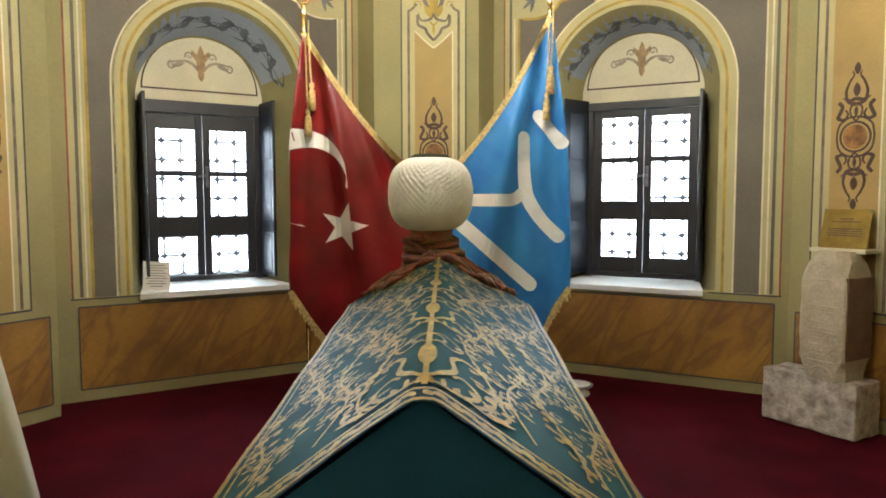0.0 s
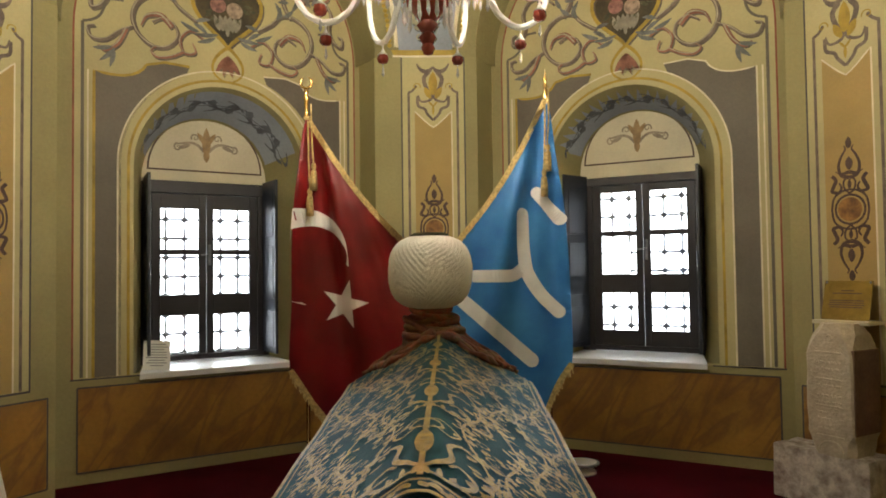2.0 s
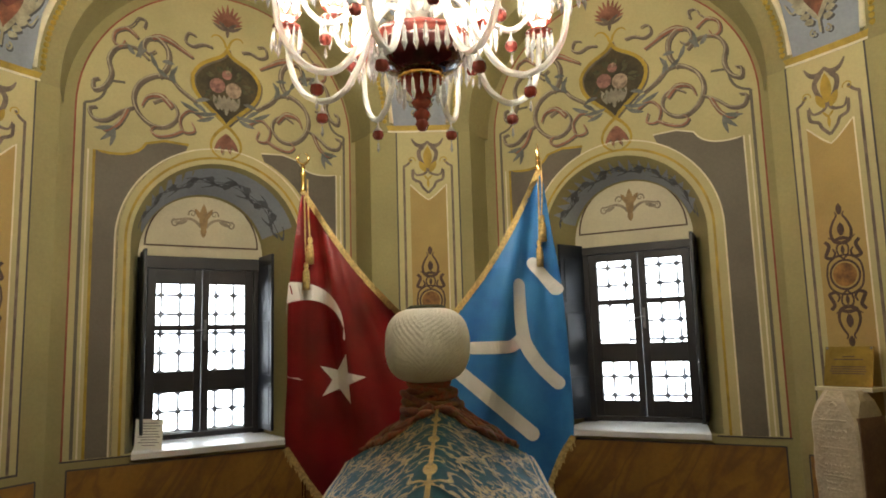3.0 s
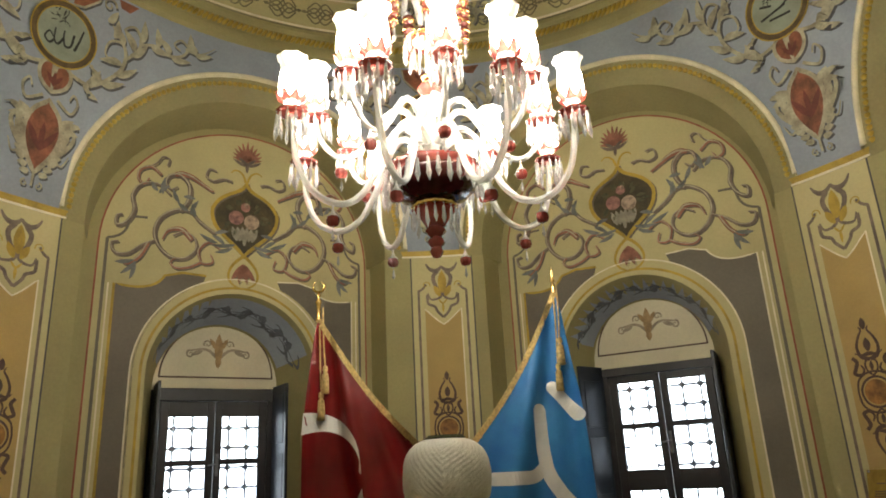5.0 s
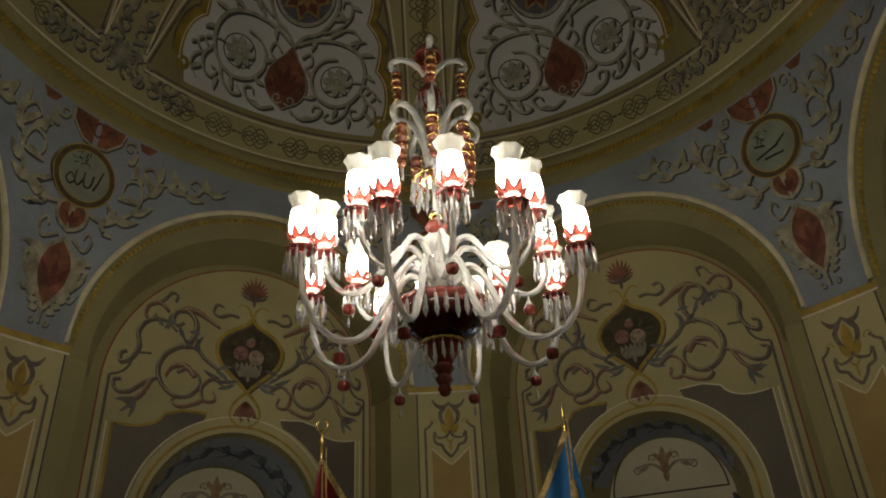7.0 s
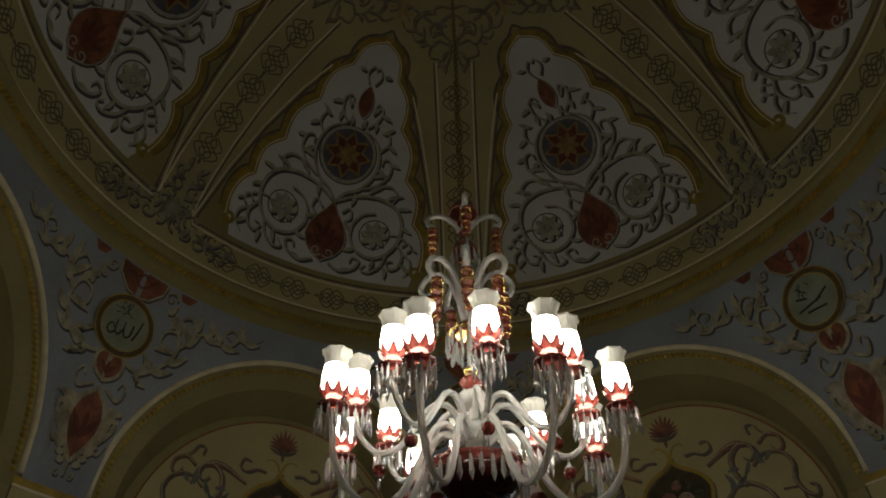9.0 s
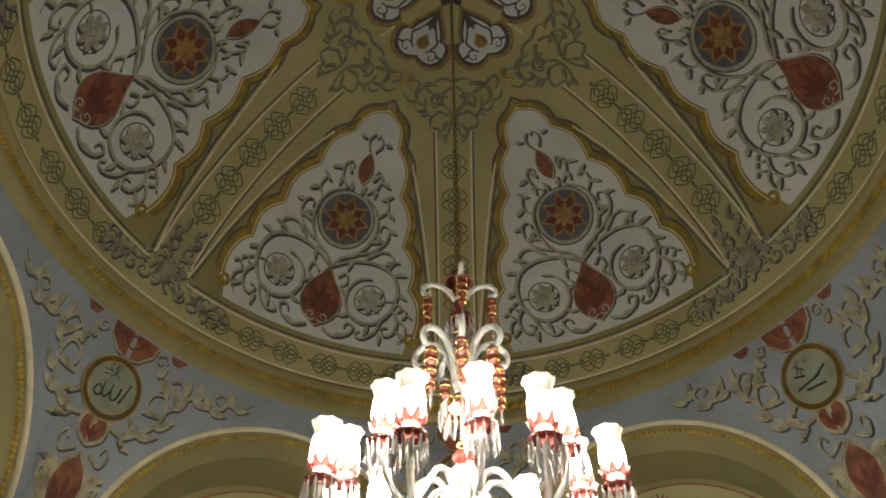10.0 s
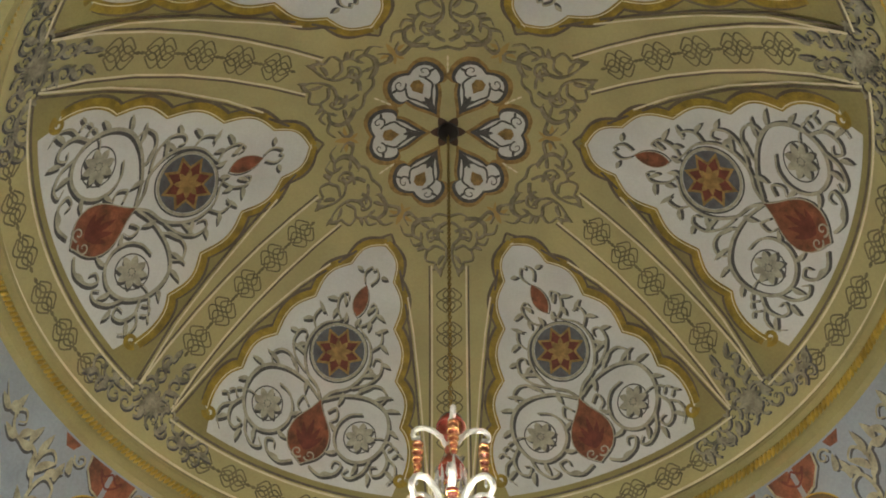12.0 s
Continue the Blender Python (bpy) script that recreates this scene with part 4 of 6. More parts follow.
    k.lay("terracotta_palmette", L2, M["terracotta"], ob)
    d = Ink()
    for s in (1, -1):
        d.leaf(0, 3.68, math.pi / 2 - s * 0.55, 0.20, 0.045).leaf(0, 4.15, math.pi / 2 - s * 0.6, 0.1, 0.03)
        d.stroke([(s * x, z) for x, z in spline([(0, 4.98), (0.06, 4.93), (0.10, 4.96), (0.06, 4.90), (0, 4.86)])], 0.016)
    d.leaf(0, 3.70, math.pi / 2, 0.18, 0.04).leaf(0, 4.14, math.pi / 2, 0.11, 0.03)
    d.lay("palmette_veins", L3, M["maroon"], ob)
    # scrolling leaves out to both sides
    q = Ink()
    for s in (1, -1):
        m = lambda pts: [(s * x, z) for x, z in pts]
        q.stroke(m(spline([(0.10, 4.28), (0.22, 4.26), (0.33, 4.33), (0.44, 4.46), (0.47, 4.58), (0.43, 4.68), (0.34, 4.66), (0.32, 4.56), (0.39, 4.52)])), 0.024, 0.011, 0.5)
        q.stroke(m(spline([(0.46, 4.56), (0.54, 4.66), (0.56, 4.76), (0.50, 4.84), (0.43, 4.80), (0.46, 4.74)])), 0.022, 0.010, 0.4)
        q.stroke(m(spline([(0.55, 4.72), (0.66, 4.76), (0.78, 4.72), (0.88, 4.75), (0.92, 4.83), (0.86, 4.88), (0.81, 4.83), (0.86, 4.79)])), 0.021, 0.010, 0.5)
        q.stroke(m(spline([(0.90, 4.82), (0.98, 4.80), (1.06, 4.83), (1.14, 4.90)])), 0.016, 0.005, 0.5)
        for x, z, a, l in ((0.22, 4.27, 30, 0.15), (0.20, 4.26, -50, 0.13), (0.33, 4.34, -10, 0.15), (0.33, 4.33, 120, 0.13), (0.42, 4.44, 5, 0.15), (0.45, 4.52, 160, 0.14), (0.50, 4.62, 20, 0.14), (0.52, 4.66, 100, 0.15), (0.44, 4.68, 110, 0.13), (0.55, 4.74, 60, 0.16), (0.64, 4.76, -40, 0.14),
                           (0.68, 4.76, 70, 0.13), (0.80, 4.72, -30, 0.13), (0.78, 4.73, 100, 0.12), (0.92, 4.80, 60, 0.14), (0.98, 4.80, 100, 0.1), (0.98, 4.80, -20, 0.12), (0.36, 4.70, 60, 0.12), (0.29, 4.80, 30, 0.1)):
            q.leaf(s * x, z, radians(a if s > 0 else 180 - a), l * 1.05, 0.062, 0.5 * s)
    g.add(hl)
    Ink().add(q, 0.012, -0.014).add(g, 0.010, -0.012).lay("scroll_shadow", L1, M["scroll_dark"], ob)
    q.add(g).lay("scroll_leaves", put(0.010), M["pend_scroll"], ob)


M["rim_brown"] = mat("brown_gold_rim_paint", (0.15, 0.095, 0.035), 0.6, var=0.25, scale=12)
M["pend_scroll"] = mat("ivory_scroll_paint", (0.50, 0.45, 0.30), 0.7, var=0.25, scale=12)
for az, word in ((300, True), (60, False), (0, False), (120, False), (240, False)):
    pend_paint(az, word)

# ---- painted dome ----
def sector(az, off):
    """Lays (p metres to the side, s metres down from the crown) on the vault about az."""
    def put(p, s):
        r = max(0.03, DOME_R * math.sin(s / DOME_R))
        return dome_place(az + math.degrees(p / r), s, off)
    return put


LOBES = [(0.0, 1.27), (0.26, 1.60), (0.46, 2.06), (0.665, 2.56), (0.85, 3.0)]


def lobed():
    """Half of the scalloped edge of a panel."""
    out = []
    for (x0, y0), (x1, y1) in zip(LOBES, LOBES[1:]):
        nx, ny = (y1 - y0), -(x1 - x0)
        n = math.hypot(nx, ny)
        for i in range(9):
            t = i / 9
            b = 0.075 * math.sin(math.pi * t)
            out.append((x0 + (x1 - x0) * t + nx / n * b, y0 + (y1 - y0) * t + ny / n * b))
    return out + bez((0.85, 3.0), (0.97, 3.08), (1.04, 3.28), (1.0, 3.48), 8)


def dome_panel(az, alt):
    P = [sector(az, 0.003 * i) for i in range(1, 8)]
    edge = [(0.0, 1.17), (0.10, 1.27), (0.20, 1.42), (0.40, 1.74), (0.60, 2.08), (0.85, 2.6), (1.05, 3.12), (1.235, 3.71)]
    base = [(1.235 - 1.235 * i / 10, 3.72) for i in range(1, 10)]
    tri = edge + base + [(0, 3.72)] + [(-x, y) for x, y in base[::-1]] + [(-x, y) for x, y in edge[::-1][:-1]]
    Ink().fill(tri, 0.12).lay("olive_panel", P[0], M["dome_dark"], dome)
    h = lobed()
    low = [(0.93, 3.52), (0.90, 3.66)] + [(0.9 - 0.9 * i / 8, 3.66) for i in range(1, 8)]
    out = h + low + [(0, 3.66)] + [(-x, y) for x, y in low[::-1]] + [(-x, y) for x, y in h[::-1][:-1]]
    Ink().fill(out, 0.11).lay("white_panel", P[1], M["dome_white"], dome)
    k, d, lt = Ink(), Ink(), Ink()
    for s in (1, -1):
        m = [(s * x, y) for x, y in h]
        k.stroke(m, 0.075, 0.09)
        k.stroke([(s * x, y) for x, y in curl(0.945, 3.50, 0.055, 1.25, 0.3, 1)], 0.05, 0.02)
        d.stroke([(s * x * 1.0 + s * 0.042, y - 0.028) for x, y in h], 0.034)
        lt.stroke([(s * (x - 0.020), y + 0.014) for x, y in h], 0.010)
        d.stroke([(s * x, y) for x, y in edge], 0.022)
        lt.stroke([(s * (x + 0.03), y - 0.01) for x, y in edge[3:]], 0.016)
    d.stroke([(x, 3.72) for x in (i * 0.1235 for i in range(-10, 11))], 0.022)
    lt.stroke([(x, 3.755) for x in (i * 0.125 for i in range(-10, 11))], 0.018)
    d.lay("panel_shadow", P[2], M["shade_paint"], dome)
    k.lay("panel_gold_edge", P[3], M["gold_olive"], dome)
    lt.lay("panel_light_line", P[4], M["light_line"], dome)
    # star roundel
    c = 2.45
    Ink().disc(0, c, 0.255).lay("roundel_ground", P[2], M["slate"], dome)
    Ink().ring(0, c, 0.27, 0.026).lay("roundel_rim", P[3], M["scroll_light"], dome)
    Ink().ring(0, c + 0.006, 0.288, 0.016).lay("roundel_shadow", P[2], M["scroll_dark"], dome)
    star = lambda r0, r1, n: [((r0 if i % 2 == 0 else r1) * math.sin(math.pi * i / n), c + (r0 if i % 2 == 0 else r1) * math.cos(math.pi * i / n)) for i in range(2 * n)]
    Ink().fill(star(0.25, 0.155, 8)).lay("roundel_star", P[3], M["gold_dull"], dome)
    Ink().fill(star(0.205, 0.128, 8)).lay("roundel_star", P[4], M["maroon"], dome)
    k = Ink()
    for i in range(8):
        k.leaf(0, c, math.pi * i / 4 + 0.39, 0.13, 0.058)
    k.lay("roundel_flower", P[5], M["gold_dull"], dome)
    # terracotta buds above and below the roundel
    k, g = Ink(), Ink()
    bud = bez((0.0, 1.74), (0.10, 1.86), (0.10, 1.98), (0.03, 2.06), 8) + bez((0.03, 2.06), (-0.08, 2.0), (-0.09, 1.86), (0.0, 1.74), 8)[1:-1]
    k.fill(bud, 0.08)
    drop = [(0, 2.93)] + bez((0.0, 2.93), (0.05, 3.08), (0.20, 3.14), (0.195, 3.32), 8)[1:] + bez((0.195, 3.32), (0.18, 3.48), (0.05, 3.50), (0.0, 3.55), 6)[1:]
    full = drop + [(-x, y) for x, y in drop[::-1][1:-1]]
    k.fill(full, 0.08)
    g.stroke(full, 0.02, closed=True)
    g.stroke(bud, 0.014, closed=True)
    k.lay("terracotta_bud", P[3], M["terracotta"], dome)
    v = Ink()
    for a in (-0.7, -0.35, 0, 0.35, 0.7):
        v.leaf(0, 3.42, -math.pi / 2 + a, 0.30 - 0.14 * abs(a), 0.055)
    v.lay("bud_veins", P[4], M["maroon"], dome)
    v = Ink()
    for s in (1, -1):
        v.stroke([(s * x, y) for x, y in curl(0.06, 3.46, 0.05, 1.2, 2.6, -1)], 0.018, 0.008)
    v.lay("bud_curls", P[5], M["scroll_light"], dome)
    # scrolls
    q = Ink()

    def sc(s, pts, a, b, sw=0.4):
        q.stroke([(s * x, y) for x, y in spline(pts, 6)], a * 0.8, b * 0.8, sw)

    for s in (1, -1):
        # stem that rings the roundel and winds into a great spiral about a flower
        sc(s, [(0.0, 2.95), (0.08, 2.83), (0.22, 2.74), (0.31, 2.58), (0.32, 2.42), (0.25, 2.26), (0.13, 2.17), (0.05, 2.10)], 0.034, 0.014, 0.3)
        sc(s, [(0.03, 2.92), (0.16, 2.84), (0.30, 2.80), (0.46, 2.80), (0.62, 2.87), (0.71, 3.02), (0.71, 3.20), (0.62, 3.35), (0.47, 3.41), (0.32, 3.36), (0.235, 3.24), (0.235, 3.10), (0.31, 2.99), (0.43, 2.95)], 0.030, 0.022, 0.5)
        sc(s, [(0.30, 2.80), (0.40, 2.68), (0.52, 2.66), (0.60, 2.74), (0.56, 2.82), (0.49, 2.79)], 0.026, 0.012)
        sc(s, [(0.24, 2.74), (0.38, 2.66), (0.46, 2.54), (0.44, 2.42), (0.37, 2.40), (0.36, 2.47)], 0.026, 0.012)
        sc(s, [(0.29, 2.34), (0.36, 2.25), (0.33, 2.14), (0.26, 2.15)], 0.024, 0.010)
        sc(s, [(0.10, 2.14), (0.18, 2.06), (0.20, 1.94), (0.14, 1.88), (0.11, 1.94)], 0.022, 0.010)
        sc(s, [(0.03, 1.72), (0.07, 1.63), (0.03, 1.55), (0.0, 1.58)], 0.018, 0.012)
        sc(s, [(0.10, 3.02), (0.17, 2.96), (0.20, 3.05), (0.14, 3.10)], 0.024, 0.010)
        sc(s, [(0.08, 3.55), (0.20, 3.60), (0.33, 3.55), (0.37, 3.46), (0.30, 3.44), (0.28, 3.50)], 0.030, 0.012)
        sc(s, [(0.62, 3.36), (0.58, 3.48), (0.48, 3.56), (0.40, 3.54), (0.44, 3.48)], 0.030, 0.012)
        sc(s, [(0.70, 3.22), (0.78, 3.34), (0.76, 3.46), (0.68, 3.50), (0.64, 3.43), (0.70, 3.41)], 0.030, 0.012)
        sc(s, [(0.78, 3.32), (0.86, 3.38), (0.88, 3.48), (0.82, 3.56)], 0.026, 0.008)
        # sprig that trails out to the corner
        sc(s, [(0.56, 3.16), (0.68, 3.14), (0.80, 3.20), (0.88, 3.28)], 0.014, 0.008, 0.0)
        for x, y in ((0.74, 3.16), (0.80, 3.20), (0.86, 3.26)):
            for a in (20, 120):
                q.leaf(s * x, y, radians(a if s > 0 else 180 - a), 0.07, 0.024, 0.2 * s)
        for x, y, a, l in ((0.18, 2.80, 75, 0.13), (0.31, 2.60, -35, 0.16), (0.32, 2.50, 20, 0.14), (0.32, 2.76, -55, 0.14), (0.50, 2.80, -40, 0.17), (0.63, 2.88, -25, 0.14), (0.71, 3.06, 5, 0.12), (0.50, 3.41, 80, 0.13), (0.30, 3.34, 140, 0.12), (0.24, 3.16, 190, 0.11), (0.36, 2.26, 10, 0.11), (0.29, 2.16, -60, 0.11),
                           (0.20, 1.98, 0, 0.12), (0.17, 2.06, 60, 0.10), (0.10, 1.62, -30, 0.07), (0.20, 3.60, -40, 0.11), (0.62, 3.48, 60, 0.12), (0.78, 3.44, 20, 0.12), (0.44, 2.44, -10, 0.10), (0.06, 2.16, -100, 0.10), (0.12, 2.00, -80, 0.10)):
            q.leaf(s * x, y, radians(a if s > 0 else 180 - a), l, 0.042, 0.35 * s)
        for i in range(8):
            a = i * math.pi / 4
            q.leaf(s * 0.47 + 0.03 * math.cos(a), 3.17 + 0.03 * math.sin(a), a, 0.115, 0.066)
        q.disc(s * 0.47, 3.17, 0.028, n=10)
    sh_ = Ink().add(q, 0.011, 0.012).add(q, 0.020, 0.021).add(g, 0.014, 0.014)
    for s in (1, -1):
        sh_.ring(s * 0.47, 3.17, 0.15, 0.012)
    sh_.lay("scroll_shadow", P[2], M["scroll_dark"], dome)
    q.add(g).lay("scroll_leaves", sector(az, 0.0105), M["scroll_light"], dome)


M["gold_olive"] = mat("olive_gold_paint", (0.40, 0.28, 0.03), 0.6, var=0.25, scale=9)
M["gold_dull"] = mat("dull_gold_paint", (0.40, 0.25, 0.075), 0.6, var=0.25, scale=16)
for i, az in enumerate((-30, 30, 90, 150, 210, 270)):
    dome_panel(az, i)


def lattice(k, x, y, sx, sy):
    """One knot of the trellis pattern, drawn as crossing loops."""
    for i, a in enumerate((-1, 0, 1)):
        k.stroke([(x + sx * (0.5 * a + 0.5 * math.sin(math.pi * t * 2)) * (1 - abs(2 * t - 1) * 0.6), y + sy * (t - 0.5)) for t in (j / 12 for j in range(13))], 0.014)
        k.stroke([(x + sx * (0.5 * a - 0.5 * math.sin(math.pi * t * 2)) * (1 - abs(2 * t - 1) * 0.6), y + sy * (t - 0.5)) for t in (j / 12 for j in range(13))], 0.014)
    k.leaf(x, y + sy * 0.5, math.pi / 2, sy * 0.22, 0.03).leaf(x, y - sy * 0.5, -math.pi / 2, sy * 0.22, 0.03)


def dome_rib(az):
    P = [sector(az, 0.003 * i) for i in range(1, 6)]
    k = Ink()
    for j in range(5):
        lattice(k, 0, 1.72 + j * 0.34, 0.17, 0.25)
    k.lay("rib_trellis", P[0], M["shade_soft"], dome)
    a, b = Ink(), Ink()
    for s in (1, -1):
        ed = [(s * 0.175, y) for y in (1.38, 1.7, 2.1, 2.5, 2.9, 3.3, 3.68)]
        a.stroke(ed, 0.018)
        b.stroke([(x + s * 0.022, y) for x, y in ed], 0.018)
    a.lay("rib_light_line", P[1], M["light_line"], dome)
    b.lay("rib_shadow_line", P[0], M["shade_paint"], dome)
    # crossing knot of leaves at the foot of the rib
    q = Ink()
    rng = random.Random(az + 11)
    for s in (1, -1):
        for i in range(5):
            x, y = 0.08 + 0.12 * i, 3.78 + 0.02 * i
            q.stroke([(s * u, v) for u, v in curl(x, y - 0.06, 0.075, 1.0, 2.0 * i, 1 if i % 2 else -1, 16)], 0.026, 0.010)
            q.stroke([(s * u, v) for u, v in curl(x, y + 0.07, 0.065, 1.0, 2.0 * i + 1.5, -1 if i % 2 else 1, 16)], 0.024, 0.010)
            q.leaf(s * x, y, rng.uniform(0, 6.28), 0.14, 0.05, 0.3)
        for i in range(3):
            q.stroke([(s * u, v) for u, v in curl(0.09, 3.62 - 0.12 * i, 0.065, 1.0, 1.2 * i, 1 if i % 2 else -1, 16)], 0.026, 0.010)
            q.leaf(s * 0.05, 3.60 - 0.12 * i, -math.pi / 2 + s * (0.9 - 0.3 * i), 0.14, 0.045, 0.3)
    for i in range(12):
        q.leaf(0, 3.74, i * math.pi / 6, 0.13, 0.04)
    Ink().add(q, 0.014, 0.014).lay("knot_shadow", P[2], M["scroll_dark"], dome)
    q.lay("knot_leaves", P[3], M["knot"], dome)
    # bracket scrolls where the rib meets the rosette
    q = Ink()
    for s in (1, -1):
        m = lambda pts: [(s * x, y) for x, y in spline(pts, 6)]
        q.stroke(m([(0.02, 0.92), (0.10, 0.98), (0.11, 1.08), (0.04, 1.16), (0.03, 1.28), (0.07, 1.40)]), 0.026, 0.012, 0.3)
        q.stroke(m([(0.06, 1.02), (0.16, 1.00), (0.22, 1.06), (0.20, 1.13), (0.15, 1.10)]), 0.026, 0.010)
        q.stroke(m([(0.05, 1.20), (0.14, 1.17), (0.22, 1.22), (0.28, 1.16), (0.27, 1.08)]), 0.024, 0.012)
        q.stroke(m([(0.0, 0.86), (0.10, 0.84), (0.17, 0.88), (0.15, 0.93)]), 0.022, 0.008)
        q.stroke(m([(0.22, 1.22), (0.24, 1.32), (0.14, 1.34)]), 0.018, 0.014)
        q.stroke(m([(0.14, 1.34), (0.15, 1.40), (0.19, 1.42)]), 0.02, 0.008)
        q.stroke(m([(0.17, 0.90), (0.28, 0.93), (0.36, 1.01), (0.36, 1.10), (0.29, 1.12), (0.28, 1.05)]), 0.034, 0.014, 0.4)
        q.stroke(m([(0.30, 0.95), (0.40, 0.90), (0.46, 0.96), (0.42, 1.02)]), 0.030, 0.012, 0.3)
        q.stroke(m([(0.27, 1.16), (0.36, 1.20), (0.40, 1.14)]), 0.024, 0.010)
        q.stroke(m([(0.36, 1.10), (0.46, 1.12), (0.50, 1.05)]), 0.026, 0.008)
        for x, y, a, l in ((0.09, 1.0, 20, 0.1), (0.10, 1.1, -20, 0.1), (0.05, 1.26, 40, 0.12), (0.07, 1.38, 60, 0.1), (0.14, 1.36, 100, 0.1), (0.2, 1.0, -40, 0.1), (0.24, 1.2, 10, 0.1)):
            q.leaf(s * x, y, radians(a if s > 0 else 180 - a), l, 0.035, 0.3 * s)
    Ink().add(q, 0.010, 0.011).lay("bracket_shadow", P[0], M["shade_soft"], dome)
    q.lay("bracket_scroll", P[1], M["bracket"], dome)


M["knot"] = mat("grey_tan_knot_paint", (0.40, 0.37, 0.27), 0.7, var=0.3, scale=12)
M["bracket"] = mat("grey_umber_scroll_paint", (0.31, 0.275, 0.19), 0.7, var=0.25, scale=12)
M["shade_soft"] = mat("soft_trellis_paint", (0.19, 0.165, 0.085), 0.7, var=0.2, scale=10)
for az in (0, 60, 120, 180, 240, 300):
    dome_rib(az)


def rosette_petal(az):
    P = [sector(az, 0.003 * i) for i in range(1, 6)]
    def petal(g):
        h = [(0.0, 0.15)] + bez((0.0, 0.15), (0.06, 0.28), (0.16, 0.36), (0.19, 0.50), 7)[1:] + bez((0.19, 0.50), (0.36, 0.50), (0.37, 0.80), (0.17, 0.80), 9)[1:] + bez((0.17, 0.80), (0.13, 0.80), (0.06, 0.78), (0.0, 0.74), 4)[1:]
        c = (0.0, 0.52)
        f = h + [(-x, y) for x, y in h[::-1][1:-1]]
        return [(c[0] + (x - c[0]) * g, c[1] + (y - c[1]) * g) for x, y in f]
    Ink().fill(petal(1.0), 0.08).lay("petal_gold", P[0], M["gold_dull"], dome)
    Ink().fill(petal(0.86), 0.08).lay("petal_shadow", P[1], M["scroll_dark"], dome)
    Ink().fill(petal(0.74), 0.08).lay("petal_white", P[2], M["dome_white"], dome)
    q = Ink()
    for s in (1, -1):
        q.stroke([(s * x, y) for x, y in curl(0.13, 0.66, 0.06, 1.1, 3.5, 1, 16)], 0.018, 0.008)
        q.stroke([(s * x, y) for x, y in spline([(0.10, 0.60), (0.13, 0.52), (0.08, 0.44), (0.03, 0.34), (0.02, 0.28)])], 0.024, 0.010)
        q.leaf(s * 0.05, 0.40, math.pi / 2 + s * 2.4, 0.12, 0.03).leaf(s * 0.16, 0.64, s * 0.3 + (0 if s > 0 else math.pi), 0.08, 0.025)
    q.leaf(0, 0.42, -math.pi / 2, 0.18, 0.05)
    q.lay("petal_scroll", P[3], M["scroll_dark"], dome)
    Ink().fill([(0, 0.46), (0.06, 0.54), (0.05, 0.60), (0, 0.62), (-0.05, 0.60), (-0.06, 0.54)]).lay("petal_heart", P[4], M["gold_dull"], dome)
    g = Ink()
    g.leaf(0, 0.90, math.pi / 2, 0.17, 0.05)
    for s in (1, -1):
        g.leaf(s * 0.01, 0.94, math.pi / 2 - s * 0.9, 0.12, 0.045, -0.4 * s).leaf(0, 0.92, -math.pi / 2 + s * 0.6, 0.09, 0.03)
    g.lay("fleur", P[0], M["ochre"], dome)


for az in (-30, 30, 90, 150, 210, 270):
    rosette_petal(az)
k = Ink()
for i in range(6):
    a = i * math.pi / 3
    k.leaf(0, 0, a, 0.17, 0.10)
k.disc(0, 0, 0.07)
k.lay("centre_star", lambda x, y: Vector((x, y, DOME_Z + DOME_R - 0.004 - (x * x + y * y) / 5.8)), M["brown_orn"], dome)
for i in range(6):
    w = Ink()
    for t in (0.50, 0.56, 0.62):
        w.leaf(0, t + 0.10, math.pi / 2, 0.06, 0.02)
    w.lay("small_spindle", sector(i * 60, 0.004), M["light_line"], dome)

# trellis band and lines round the foot of the dome
k = Ink()
for i in range(6):
    for j in range(3):
        for s in (1, -1):
            lattice_at = (s * (0.19 + 0.34 * j) + 0.0, 3.90)
            q = Ink()
            lattice(q, 0, 0, 0.13, 0.24)
            base = len(k.v)
            az0 = -30 + i * 60
            k.v += [(az0 + math.degrees((lattice_at[0] + y) / 2.82), lattice_at[1] + x) for x, y in q.v]
            k.f += [tuple(base + a for a in f) for f in q.f]
k.lay("foot_trellis", lambda a, s: dome_place(a, s, 0.004), M["shade_soft"], dome)
a, b = Ink(), Ink()
a.stroke([(i * 2.0, 4.045) for i in range(181)], 0.02)
b.stroke([(i * 2.0, 4.07) for i in range(181)], 0.022)
a.lay("foot_light_line", lambda a, s: dome_place(a, s, 0.004), M["light_line"], dome)
b.lay("foot_shadow_line", lambda a, s: dome_place(a, s, 0.004), M["shade_paint"], dome)

# ---- the cenotaph and what stands round it ----
M["cloth_green"] = mat("green_satin_cloth", (0.007, 0.080, 0.098), 0.55, var=0.2, scale=6, grain=300, bump=0.2, spec=0.05, second=(0.004, 0.050, 0.064))
M["cloth_end"] = mat("plain_teal_cloth", (0.004, 0.085, 0.22), 0.8, var=0.12, scale=4, grain=400, bump=0.2)
M["gold_thread"] = mat("gold_thread", (0.50, 0.325, 0.028), 0.4, metal=0.2, var=0.3, scale=40, grain=500, bump=0.5)
M["cream_cloth"] = mat("ivory_turban_cloth", (0.86, 0.84, 0.78), 0.8, var=0.08, scale=9, grain=320, bump=0.3)
M["scarf"] = mat("rust_paisley_scarf", (0.30, 0.06, 0.022), 0.6, var=0.4, scale=45, grain=120, bump=0.4, second=(0.20, 0.11, 0.05))
Y0, Y1 = -1.80, 0.62


